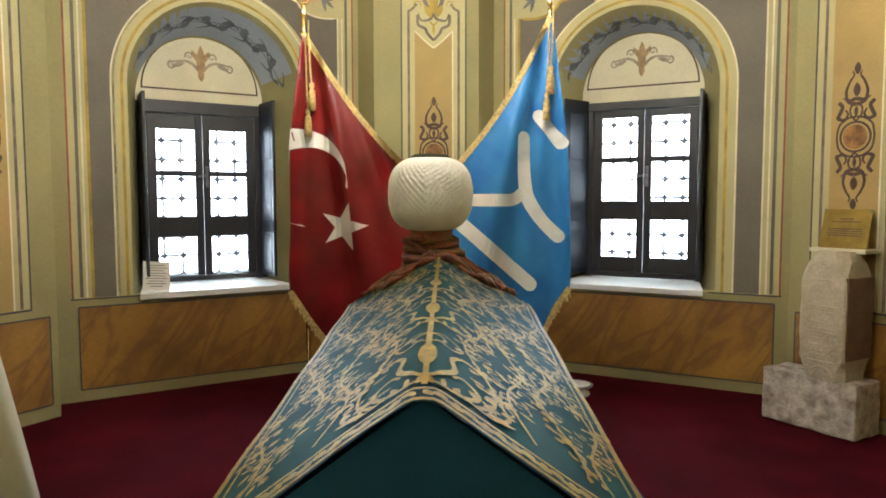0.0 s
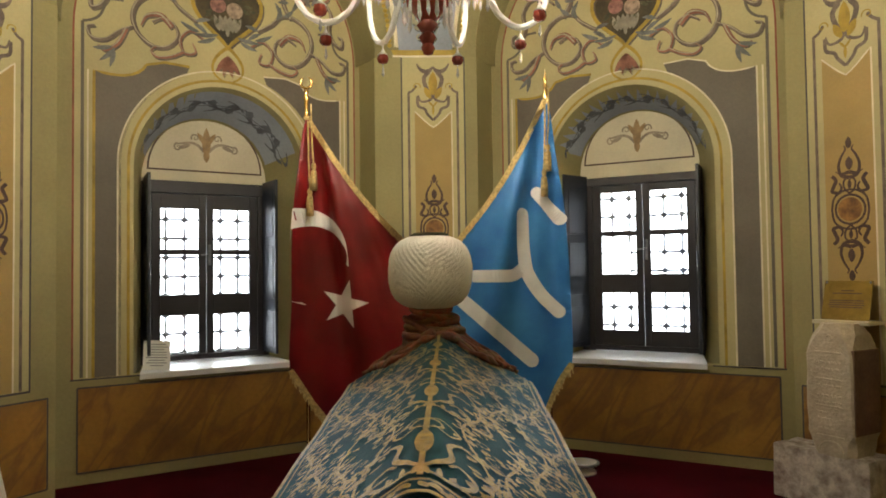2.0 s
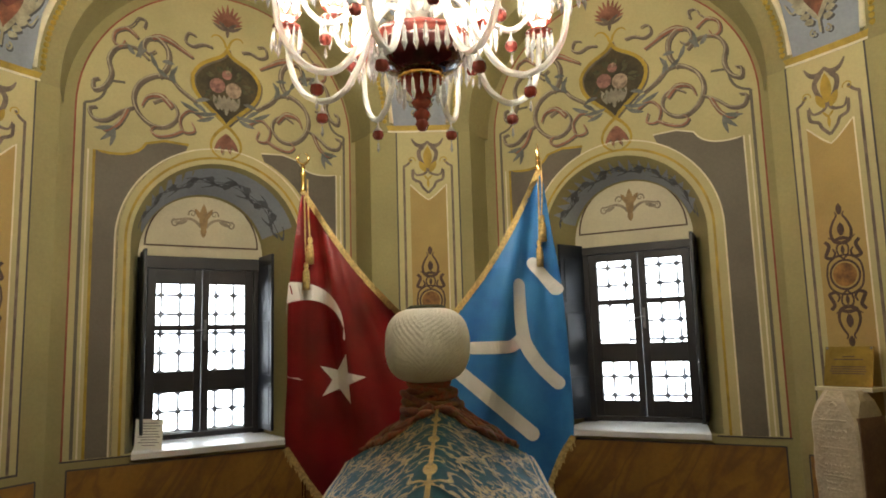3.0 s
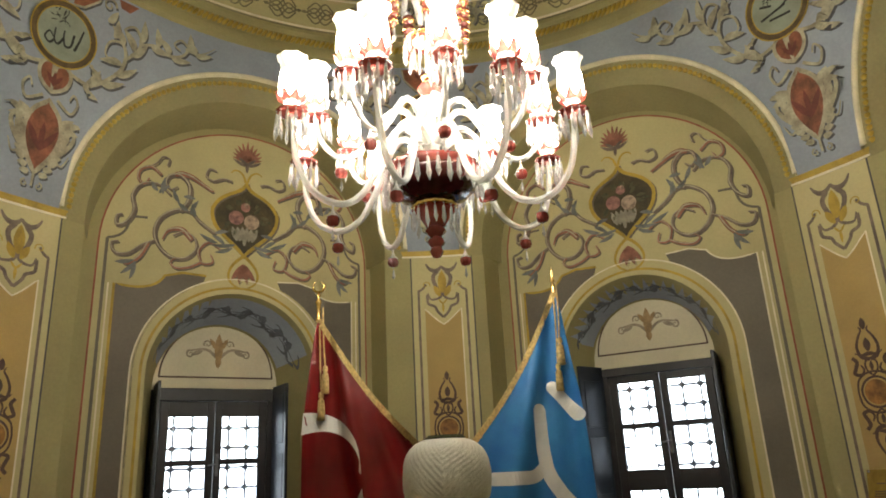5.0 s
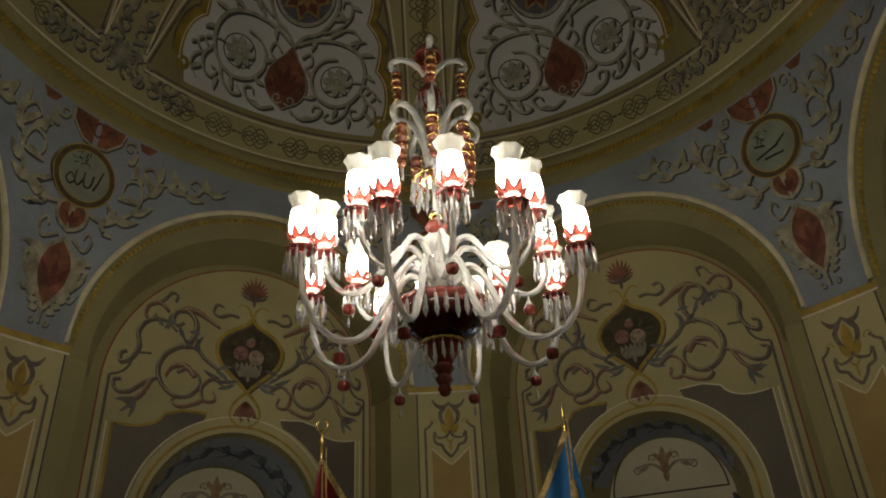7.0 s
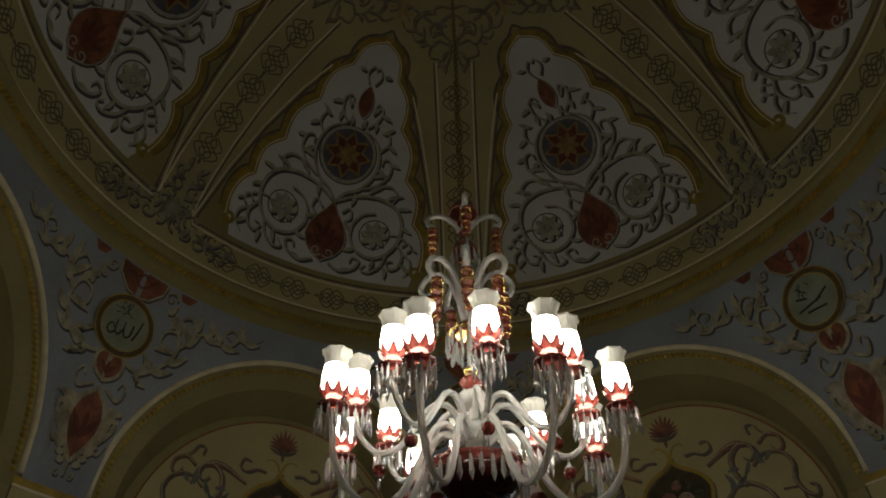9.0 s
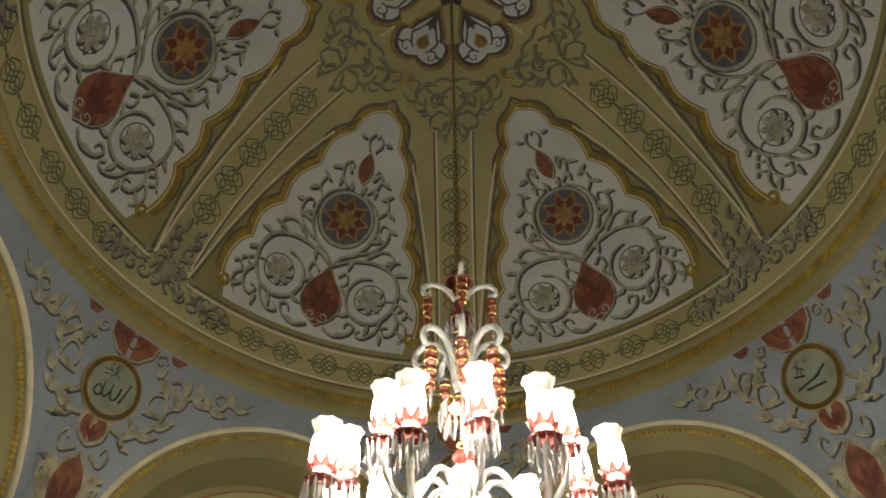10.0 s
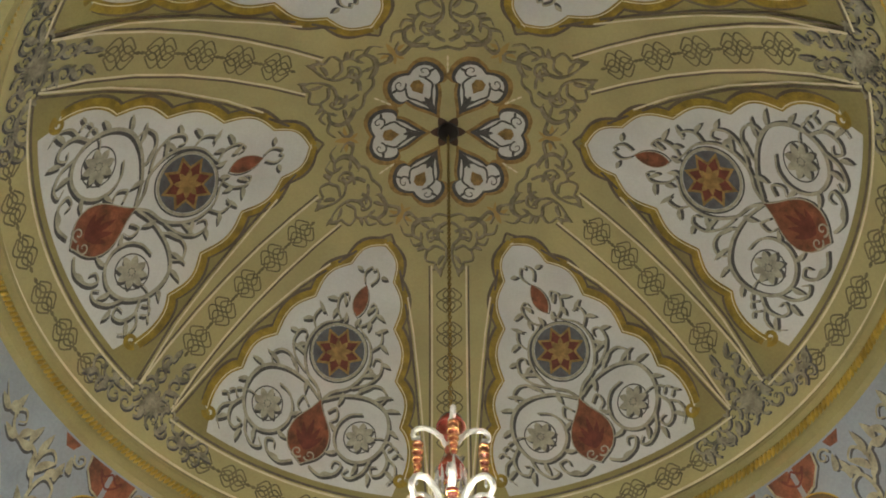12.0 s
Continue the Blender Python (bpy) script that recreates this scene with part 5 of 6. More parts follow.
def tomb_line(y):
    """Middle, half width and ridge height of the gabled lid at y."""
    t = (y - Y0) / (0.4 - Y0)
    return -0.037 + 0.075 * t, 0.385 + 0.055 * t, 1.168 + 0.03 * t


def lid(u, y, off=0.0):
    """u from -1 at one eave over the ridge at 0 to 1 at the other."""
    c, w, h = tomb_line(y)
    a = abs(u)
    z = h - 0.275 * a - 0.012 * (1 - min(1, a * 14)) ** 2
    n = Vector((0.57 * (1 if u > 0 else -1), 0, 0.82)) if a > 0.02 else Vector((0, 0, 1))
    wav = 0.004 * math.sin(y * 9 + u * 5) * a + 0.003 * noise.noise((u * 4, y * 3, 0.3))
    return Vector((c + u * w, y, z + wav)) + n * off


tomb = thing("cenotaph", "long gabled cenotaph under dark green cloth embroidered in gold", "cenotaph")
us = [-1 + 2 * i / 48 for i in range(49)]
ys = [Y0 + (Y1 - Y0) * j / 60 for j in range(61)]
rows = [[lid(u, y) for u in us] for y in ys]
# the cloth falls a hand's width below the eaves
rows = [[r[0] + Vector((0.03, 0, -0.16))] + [r[0] + Vector((-0.004, 0, -0.02))] + r + [r[-1] + Vector((0.004, 0, -0.02))] + [r[-1] + Vector((-0.03, 0, -0.16))] for r in rows]
cover = grid_mesh("cover_cloth", rows, M["cloth_green"], tomb, True, "dark green satin cover with gold embroidery")
cover.data.set_sharp_from_angle(angle=radians(60))
for y in (Y0 + 0.012, Y1 - 0.02):
    bm = bmesh.new()
    c, w, h = tomb_line(y)
    pts = [(c - w + 0.012, 0.72), (c - w + 0.012, h - 0.28)] + [(c + u * (w - 0.012), h - 0.275 * abs(u) - 0.008) for u in (-0.8, -0.5, -0.25, 0.0, 0.25, 0.5, 0.8)] + [(c + w - 0.012, h - 0.28), (c + w - 0.012, 0.72)]
    bm.faces.new([bm.verts.new((x, y, z)) for x, z in pts])
    part("gable_cloth", bm, M["cloth_end"], tomb, "plain teal cloth on the gable end")
part("chest", boxed(-0.37, 0.40, Y0 + 0.05, Y1 - 0.06, 0.10, 0.86, 0.01), M["cloth_end"], tomb)
part("plinth", boxed(-0.44, 0.47, Y0 - 0.03, Y1 + 0.03, 0.0, 0.12, 0.015), M["white_marble"], tomb, "low white marble plinth")

# gold embroidery: a spine along the ridge, flowering stems on both slopes, bands along the edges
em = Ink()
rng = random.Random(7)


def blossom(k, x, y, r, a0):
    for i in range(5):
        k.leaf(x, y, a0 + i * 1.2566, r, r * 0.6)
    k.disc(x, y, r * 0.22, n=8)


def motif(k, s, y):
    """The big palmette at a repeat, opening towards the camera's end."""
    m = lambda pts: [(s * a, y + b) for a, b in spline(pts, 6)]
    k.stroke(m([(0.006, 0.0), (0.05, 0.0), (0.09, 0.03), (0.10, 0.08), (0.07, 0.11), (0.05, 0.08)]), 0.010, 0.006, 0.5)
    k.stroke(m([(0.006, 0.03), (0.03, 0.07), (0.055, 0.13), (0.05, 0.20), (0.075, 0.25), (0.11, 0.24)]), 0.010, 0.006, 0.6)
    k.stroke(m([(0.05, 0.02), (0.12, 0.0), (0.16, 0.05), (0.15, 0.12), (0.18, 0.17)]), 0.008, 0.004, 0.6)
    for j in range(7):
        k.leaf(s * (0.012 + 0.020 * j), y - 0.010 + 0.003 * j, math.pi / 2 + s * (0.2 - 0.22 * j), 0.045, 0.012)
    k.stroke(m([(0.012, 0.30), (0.05, 0.28), (0.075, 0.33), (0.04, 0.37), (0.006, 0.36)]), 0.008, 0.005)


y = Y0 + 0.10
while y < 0.25:
    em.leaf(0, y + 0.10, math.pi / 2, 0.17, 0.036)
    for s in (1, -1):
        motif(em, s, y)
    em.line((0, y - 0.02), (0, y + 0.12), 0.012)
    em.line((0, y + 0.26), (0, y + 0.52), 0.014)
    em.ring(0, y + 0.32, 0.035, 0.008)
    y += 0.50
for s in (1, -1):
    for lane, off in ((0.11, 0.0), (0.20, 0.22), (0.29, 0.05), (0.375, 0.3)):
        yy = Y0 + 0.12
        pts = []
        while yy < Y1 - 0.1:
            pts.append((s * (lane + 0.028 * math.sin((yy + off) * 11)), yy))
            yy += 0.05
        em.stroke(spline(pts, 3), 0.007)
        yy = Y0 + 0.15 + off * 0.4
        while yy < Y1 - 0.12:
            x = s * (lane + 0.028 * math.sin((yy + off) * 11) + rng.uniform(-0.012, 0.012))
            blossom(em, x, yy, rng.uniform(0.019, 0.030), rng.uniform(0, 6))
            for i in range(6):
                a = rng.uniform(0, 6.28)
                em.leaf(x + 0.026 * math.cos(a), yy + 0.03 * math.sin(a), a + rng.uniform(-0.6, 0.6), rng.uniform(0.020, 0.032), 0.014, rng.uniform(-0.5, 0.5))
            em.stroke([(p, q) for p, q in curl(x + s * 0.03, yy + 0.05, 0.022, 1.0, rng.uniform(0, 6), s, 12)], 0.006, 0.003)
            yy += rng.uniform(0.085, 0.12)
    em.line((s * 0.445, Y0 + 0.02), (s * 0.445, Y1 - 0.02), 0.018)
    em.line((s * 0.415, Y0 + 0.02), (s * 0.415, Y1 - 0.02), 0.007)
us2 = [-0.455 + 0.91 * i / 60 for i in range(61)]
em.stroke([(u, Y0 + 0.008) for u in us2], 0.014)
em.stroke([(u, Y0 + 0.062) for u in us2], 0.010)
for i in range(34):
    u = -0.43 + 0.86 * i / 33
    em.leaf(u, Y0 + 0.036, 0.35 * (1 if i % 2 else -1) + (0 if u > 0 else math.pi), 0.03, 0.022)
    em.leaf(u, Y0 + 0.024, 2.0, 0.03, 0.016)
em.lay("embroidery", lambda x, y: lid(max(-1, min(1, x / 0.46)), y, 0.004), M["gold_thread"], tomb, "raised gold thread embroidery")


# turban on its post
turb = thing("turban", "white wound turban on the head post of the cenotaph", "turban", at=Matrix.Translation((0.0, 0.45, 1.30)))
rows = []
nu, nv = 180, 90
for j in range(nv + 1):
    v = -0.5 + j / nv
    row = []
    for i in range(nu + 1):
        a = 2 * math.pi * i / nu
        cv, sv = math.cos(math.pi * v), math.sin(math.pi * v)
        rr = 0.192 * math.copysign(abs(cv) ** 0.62, cv)
        z = 0.168 + 0.170 * math.copysign(abs(sv) ** 0.85, sv)
        front = (a - 1.5 * math.pi + math.pi) % (2 * math.pi) - math.pi
        off = front + 0.12
        band = z - (0.15 if off > 0 else 0.19) * abs(off) + 0.012 * math.sin(3 * off + 20 * z) + (0.011 if off > 0 else 0)
        saw = (band / 0.025) % 1.0
        rr *= 1 + 0.048 * (saw - 0.5) * min(1, abs(cv) * 2) + 0.010 * noise.noise((math.cos(a) * 3, math.sin(a) * 3, z * 9))
        row.append(Vector((rr * math.cos(a), rr * math.sin(a), z)))
    rows.append(row)
grid_mesh("wound_cloth", rows, M["cream_cloth"], turb, True, "ivory cotton bands wound crosswise")
bm = bmesh.new()
lathe(bm, [(0.0, 0.30), (0.085, 0.32), (0.09, 0.338), (0.075, 0.348), (0.0, 0.352)], 24)
M["felt"] = mat("dark_green_felt", (0.05, 0.055, 0.02), 0.9, var=0.2, scale=30)
part("cap_crown", bm, M["felt"], turb, "dark green felt crown")

# scarf round the post and over the end of the lid
scarf = thing("scarf", "rust and gold patterned scarf wound round the head post", "scarf")
rows = []
for j in range(15):
    t = j / 14
    row = []
    for i in range(49):
        a = 2 * math.pi * i / 48
        r = 0.085 + 0.035 * t**1.5 + 0.007 * math.sin(4 * a + 14 * t) + 0.006 * math.sin(t * 22 + 2 * math.sin(a))
        row.append(Vector((0.008 + r * math.cos(a), 0.45 + r * math.sin(a) * 0.9, 1.315 - 0.16 * t)))
    rows.append(row)
grid_mesh("neck_wrap", rows, M["scarf"], scarf, True)
M["scarf_olive"] = mat("olive_gold_scarf", (0.22, 0.11, 0.03), 0.6, var=0.35, scale=34, grain=140, bump=0.4, second=(0.10, 0.05, 0.02))
M["scarf_dark"] = mat("dark_wine_scarf", (0.10, 0.018, 0.012), 0.6, var=0.35, scale=34, grain=140, bump=0.4, second=(0.20, 0.06, 0.02))
rng = random.Random(21)
for i in range(9):
    # crumpled folds wound about the foot of the post
    bm = bmesh.new()
    z0, tilt, ph = 1.265 - 0.013 * i, rng.uniform(-0.05, 0.05), rng.uniform(0, 6.28)
    pts = []
    for j in range(33):
        a = 2 * math.pi * j / 32 + ph
        r = 0.088 + 0.006 * i + 0.008 * math.sin(3 * a + i)
        pts.append((0.008 + r * math.cos(a), 0.45 + 0.9 * r * math.sin(a), z0 + tilt * math.cos(a) - 0.008 * math.sin(2 * a + i)))
    tube(bm, pts, lambda t: 0.015 + 0.005 * math.sin(9 * t + i), 7)
    part("wound_fold", bm, M[("scarf", "scarf_olive", "scarf_dark")[i % 3]], scarf, "", True)
for s in (1, -1):
    for i in range(11):
        # tails that run down the slope along the head end of the lid
        bm = bmesh.new()
        pts, y0, ph = [], 0.24 + 0.032 * i, rng.uniform(0, 6)
        for j in range(25):
            t = j / 24
            u = s * (0.03 + (0.50 + 0.03 * i) * t)
            y = y0 + 0.07 * t + 0.02 * math.sin(7 * t + ph)
            pts.append(lid(u, min(Y1 - 0.01, y), 0.010 + 0.05 * (1 - t) ** 2.5 * (i / 10) + 0.008 * math.sin(11 * t + ph)))
        tube(bm, pts, lambda t: 0.017 * (1 - 0.35 * t) + 0.004 * math.sin(19 * t + ph), 7)
        part("tail_fold", bm, M[("scarf", "scarf_dark", "scarf_olive")[(i + (s > 0)) % 3]], scarf, "", True)
part("post", lathe(bmesh.new(), [(0.06, 0.9), (0.06, 1.34)], 16, Matrix.Translation((0.008, 0.45, 0))), M["wood_dark"], scarf)


# ---- flags ----
M["flag_red"] = mat("red_satin_flag", (0.195, 0.005, 0.008), 0.30, var=0.2, scale=5, grain=300, bump=0.15, spec=0.45)
M["flag_blue"] = mat("blue_satin_flag", (0.045, 0.24, 0.54), 0.42, spec=0.35, var=0.22, scale=4, grain=300, bump=0.15, second=(0.018, 0.13, 0.42))
M["flag_white"] = mat("white_satin_applique", (0.74, 0.72, 0.68), 0.45, var=0.06, scale=9, grain=300, bump=0.15)
M["fringe"] = mat("gold_fringe", (0.72, 0.52, 0.19), 0.55, var=0.25, scale=60, grain=400, bump=0.6)
M["gilt"] = mat("polished_gilt", (0.80, 0.56, 0.20), 0.2, metal=1.0, var=0.1, scale=20)


def fringe_strip(edge, surf, ln, name, parent, down):
    """A gold fringe of many threads below an edge line."""
    bm = bmesh.new()
    rng = random.Random(len(name) + int(edge[0][0] * 100))
    band = Ink().stroke(edge, 0.032)
    vs = [bm.verts.new(surf(x, z, 0.006)) for x, z in band.v]
    for f in band.f:
        bm.faces.new([vs[i] for i in f])
    for (x0, z0), (x1, z1) in zip(edge, edge[1:]):
        n = max(1, int(math.dist((x0, z0), (x1, z1)) / 0.009))
        for i in range(n):
            t = (i + rng.random() * 0.6) / n
            x, z = x0 + (x1 - x0) * t, z0 + (z1 - z0) * t
            dx, dz = down[0] + rng.uniform(-0.15, 0.15), down[1] + rng.uniform(-0.1, 0.1)
            l = ln * rng.uniform(0.8, 1.1)
            q = [surf(x - 0.0035, z, 0.007), surf(x + 0.0035, z, 0.007), surf(x + dx * l + 0.003, z + dz * l, 0.010), surf(x + dx * l - 0.003, z + dz * l, 0.010)]
            bm.faces.new([bm.verts.new(p) for p in q])
    return part(name, bm, M["fringe"], parent, "dense gold fringe")


def flag(kind, side, surf, outline, top_edge, low_edge, cloth, label):
    f = thing("flag", label, "flag", "flags behind the turban")
    px, py = surf(*top_edge[0], 0)[0] + side * 0.012, surf(*top_edge[0], 0)[1] + 0.085
    me_ink = Ink().fill(outline, 0.028)
    ob = me_ink.lay("cloth", lambda x, z: surf(x, z, 0), cloth, f)
    ob.data.polygons.foreach_set("use_smooth", [True] * len(ob.data.polygons))
    so = ob.modifiers.new("thick", "SOLIDIFY")
    so.thickness, so.offset = 0.003, 0.0
    fringe_strip(top_edge, surf, 0.035, "upper_fringe", f, (side * -0.2, -0.95))
    fringe_strip(low_edge, surf, 0.05, "lower_fringe", f, (0.0, -1.0))
    bm = bmesh.new()
    lathe(bm, [(0.011, 0.0), (0.011, 2.36), (0.018, 2.37), (0.012, 2.40), (0.012, 2.47), (0.02, 2.485), (0.009, 2.51), (0.014, 2.535), (0.0, 2.55)], 14, Matrix.Translation((px, py, 0.03)))
    part("pole", bm, M["gilt"], f, "slim gilt pole", True)
    bm = bmesh.new()
    if kind == "red":
        pts = [(px + 0.034 * math.cos(a), py, 2.615 + 0.034 * math.sin(a)) for a in (math.radians(120 + i * 15) for i in range(22))]
        tube(bm, pts, lambda t: 0.003 + 0.006 * math.sin(math.pi * t), 8)
    else:
        lathe(bm, [(0.0, 2.57), (0.016, 2.585), (0.008, 2.605), (0.012, 2.62), (0.004, 2.66), (0.0, 2.69)], 12, Matrix.Translation((px, py, 0)))
    part("finial", bm, M["gilt"], f, "gilt finial", True)
    bm = bmesh.new()
    lathe(bm, [(0.0, 0.0), (0.16, 0.0), (0.165, 0.012), (0.12, 0.03), (0.06, 0.045), (0.03, 0.09), (0.018, 0.10), (0.0, 0.10)], 28, Matrix.Translation((px, py, 0)))
    part("base", bm, M["white_marble"], f, "round white base", True)
    # twisted cord with tassels
    bm = bmesh.new()
    x0, z0 = top_edge[0]
    hang = [(x0 + side * -0.01, z0 - 0.03), (x0 - side * 0.012, z0 - 0.25), (x0 - side * 0.02, z0 - 0.42)]
    tube(bm, [surf(x, z, 0.02) for x, z in spline(hang, 6)], 0.005, 6)
    tube(bm, [surf(x + 0.022, z + 0.10, 0.022) for x, z in spline(hang[:2] + [(hang[2][0], hang[2][1] + 0.05)], 6)], 0.005, 6)
    part("cord", bm, M["fringe"], f, "twisted gold cord")
    for dx, dz in ((0, -0.42), (0.024, -0.27)):
        bm = bmesh.new()
        p = surf(x0 - side * 0.02 + dx, z0 + dz, 0.024)
        lathe(bm, [(0.0, 0.0), (0.012, -0.01), (0.015, -0.03), (0.009, -0.042), (0.017, -0.055), (0.02, -0.10), (0.021, -0.165), (0.0, -0.168)], 14, Matrix.Translation(p), flute=0.08, flutes=7)
        part("tassel", bm, M["fringe"], f, "gold silk tassel", True)
    return f


def fan(x0, z0, yb, amp, waves, seed):
    """A hanging cloth's face whose folds fan out from the point it hangs by."""
    def surf(x, z, off):
        dx, dz = x - x0, z0 + 0.25 - z
        a = math.atan2(dx, max(0.05, dz))
        d = min(1.0, math.hypot(dx, dz) / 1.0)
        f = amp * d * (math.sin(a * waves + seed) + 0.45 * math.sin(a * waves * 2.3 + seed * 2 + d * 2))
        f += 0.010 * noise.noise((x * 5, z * 4, seed))
        f += 0.10 * (dx if dx * x0 > 0 else 0) ** 2
        return Vector((x, yb + f - off, z))
    return surf


red_s = fan(-0.70, 2.40, 1.33, 0.050, 17.0, 0.6)
red_out = [(-0.712, 2.39)] + spline([(-0.712, 2.39), (-0.50, 2.06), (-0.34, 1.85), (-0.156, 1.655), (-0.05, 1.56)], 6)[1:] + [(-0.02, 1.2), (-0.05, 0.85), (-0.20, 0.70), (-0.45, 0.62), (-0.60, 0.60)] + spline([(-0.60, 0.60), (-0.72, 0.76), (-0.812, 0.91), (-0.80, 1.3), (-0.79, 1.7), (-0.765, 2.0), (-0.73, 2.3)], 4)[1:]
red = flag("red", -1, red_s, red_out, spline([(-0.712, 2.39), (-0.50, 2.06), (-0.34, 1.85), (-0.156, 1.655), (-0.05, 1.56)], 6), spline([(-0.60, 0.60), (-0.72, 0.76), (-0.812, 0.91)], 6), M["flag_red"], "gold-fringed red satin flag with white crescent and star on pole")
c1, r1, c2, r2 = (-0.745, 1.575), 0.275, (-0.695, 1.515), 0.232
ang = lambda c, r, a: (c[0] + r * math.cos(a), c[1] + r * math.sin(a))
base_a = math.atan2(c2[1] - c1[1], c2[0] - c1[0])
left_edge = lambda z: -0.797 + max(0, (z - 1.7)) * 0.085
outer = [ang(c1, r1, base_a + radians(38 + i * 6)) for i in range(48)]
inner = [ang(c2, r2, base_a + radians(47 + i * 5.68)) for i in range(48)]
pieces = [Ink()]
for i in range(47):
    quad = [outer[i], outer[i + 1], inner[i + 1], inner[i]]
    quad = [(max(x, left_edge(z)), z) for x, z in quad]
    if max(q[0] for q in quad) - min(q[0] for q in quad) > 0.004:
        k = pieces[-1]
        b = len(k.v)
        k.v += quad
        k.f.append((b, b + 1, b + 2, b + 3))
    elif pieces[-1].f:
        pieces.append(Ink())
for k in pieces:
    if k.f:
        k.lay("crescent", lambda x, z: red_s(x, z, 0.005), M["flag_white"], red, "white crescent")
st = [((0.148 if i % 2 == 0 else 0.057) * math.cos(radians(76 + 36 * i)) - 0.494, (0.148 if i % 2 == 0 else 0.057) * math.sin(radians(76 + 36 * i)) + 1.285) for i in range(10)]
Ink().fill(st, 0.03).lay("star", lambda x, z: red_s(x, z, 0.005), M["flag_white"], red, "white five-pointed star")

blue_s = fan(0.70, 2.50, 1.33, 0.050, 15.0, 2.1)
blue_out = [(0.705, 2.49)] + spline([(0.705, 2.49), (0.52, 2.13), (0.36, 1.88), (0.179, 1.655), (0.06, 1.54)], 6)[1:] + [(0.03, 1.2), (0.06, 0.9), (0.20, 0.72), (0.45, 0.66), (0.685, 0.64)] + spline([(0.685, 0.64), (0.76, 0.80), (0.835, 0.92), (0.83, 1.3), (0.80, 1.8), (0.765, 2.1), (0.73, 2.4)], 4)[1:]
blue = flag("blue", 1, blue_s, blue_out, spline([(0.705, 2.49), (0.52, 2.13), (0.36, 1.88), (0.179, 1.655), (0.06, 1.54)], 6), spline([(0.685, 0.64), (0.76, 0.80), (0.835, 0.92)], 6), M["flag_blue"], "gold-fringed blue satin flag with white tribal sign on pole")
rnd = lambda a, b, w: [(a[0] + (b[0] - a[0]) * i / 14, a[1] + (b[1] - a[1]) * i / 14) for i in range(15)]
k = Ink()
for pts, w in ((spline([(0.555, 1.80), (0.558, 1.65), (0.565, 1.55), (0.585, 1.45), (0.66, 1.33), (0.765, 1.225)], 6), 0.078), (spline([(0.27, 1.44), (0.40, 1.44), (0.50, 1.445), (0.575, 1.50)], 6), 0.072), (rnd((0.19, 1.30), (0.60, 0.94), 0), 0.082), (rnd((0.645, 1.93), (0.775, 1.77), 0), 0.07)):
    k.stroke(pts, w)
    for p in (pts[0], pts[-1]):
        k.disc(p[0], p[1], w / 2, n=16)
k.lay("tribal_sign", lambda x, z: blue_s(x, z, 0.005), M["flag_white"], blue, "white sign of bars and a forked stroke")


# ---- stele on its block, with a brass plate behind ----
def rough_stone(name, color, second):
    return mat(name, color, 0.85, var=0.2, scale=9, grain=55, bump=0.6, second=second, mix=0.7)


M["marble_block"] = mat("pitted_grey_marble", (0.70, 0.63, 0.54), 0.85, var=0.25, scale=16, grain=70, bump=0.7, second=(0.27, 0.20, 0.16), mix=0.55)
M["stele"] = rough_stone("weathered_pink_stone", (0.60, 0.52, 0.38), (0.42, 0.34, 0.24))
M["stele_stain"] = rough_stone("brown_stained_stone", (0.25, 0.15, 0.10), (0.15, 0.085, 0.06))


def chipped(bm, cuts, amp, seed):
    bmesh.ops.subdivide_edges(bm, edges=bm.edges[:], cuts=cuts, use_grid_fill=True)
    for v in bm.verts:
        n = noise.noise_vector((v.co.x * 9 + seed, v.co.y * 9, v.co.z * 9)) + 0.5 * noise.noise_vector((v.co.x * 25 + seed, v.co.y * 25, v.co.z * 25))
        v.co += n * amp
    return bm


st_turn = pose(0, 0, 0, 0, 0, -60)
blk = part("stone_block", chipped(boxed(-0.40, 0.205, 2.78, 3.06, 0.0, 0.335, 0.01), 9, 0.006, 1), M["marble_block"], None, "")
blk.matrix_basis = st_turn @ Matrix.Translation((0, 0, 0.006))
tagged(blk, "pitted pale marble block used as a base on the carpet", "stone block")
stele = thing("stele", "weathered carved gravestone standing on a marble block", "gravestone", at=st_turn @ Matrix.Translation((0.0, 2.90, 0.335)) @ pose(0, 0, 0, 0, 0, -2))
bm = bmesh.new()
hw = 0.143
prof = [(0.128, 0.0, 0.34), (hw - 0.004, 0.10, 0.22), (hw, 0.14, 0.07), (hw + 0.002, 0.30, 0.07), (hw, 0.60, 0.07), (hw - 0.003, 0.655, 0.16), (0.130, 0.73, 0.40), (0.100, 0.79, 0.60), (0.0, 0.80, 0.25)]
rings = []
for r, z, cut in prof:
    ring = []
    for sx, sy in ((-1, -1), (1, -1), (1, 1), (-1, 1)):
        ch = cut * r
        for ax, ay in (((sx, sy, 0),) and ((0, 1), (1, 0))):
            qx, qy = (sx * (r - (ch if (ax == 1) else 0)), sy * (r - (ch if (ay == 1) else 0)))
            ring.append(Vector((qx, qy, z)))
    c = sorted(ring, key=lambda p: math.atan2(p.y, p.x))
    rings.append([bm.verts.new(p) for p in c])
for a, b in zip(rings, rings[1:-1]):
    for i in range(8):
        bm.faces.new((a[i], a[(i + 1) % 8], b[(i + 1) % 8], b[i]))
bm.faces.new(rings[0][::-1])
bm.faces.new(rings[-2])
bmesh.ops.delete(bm, geom=rings[-1], context="VERTS")
chipped(bm, 7, 0.0055, 5)
part("shaft", bm, M["stele"], stele, "", False)
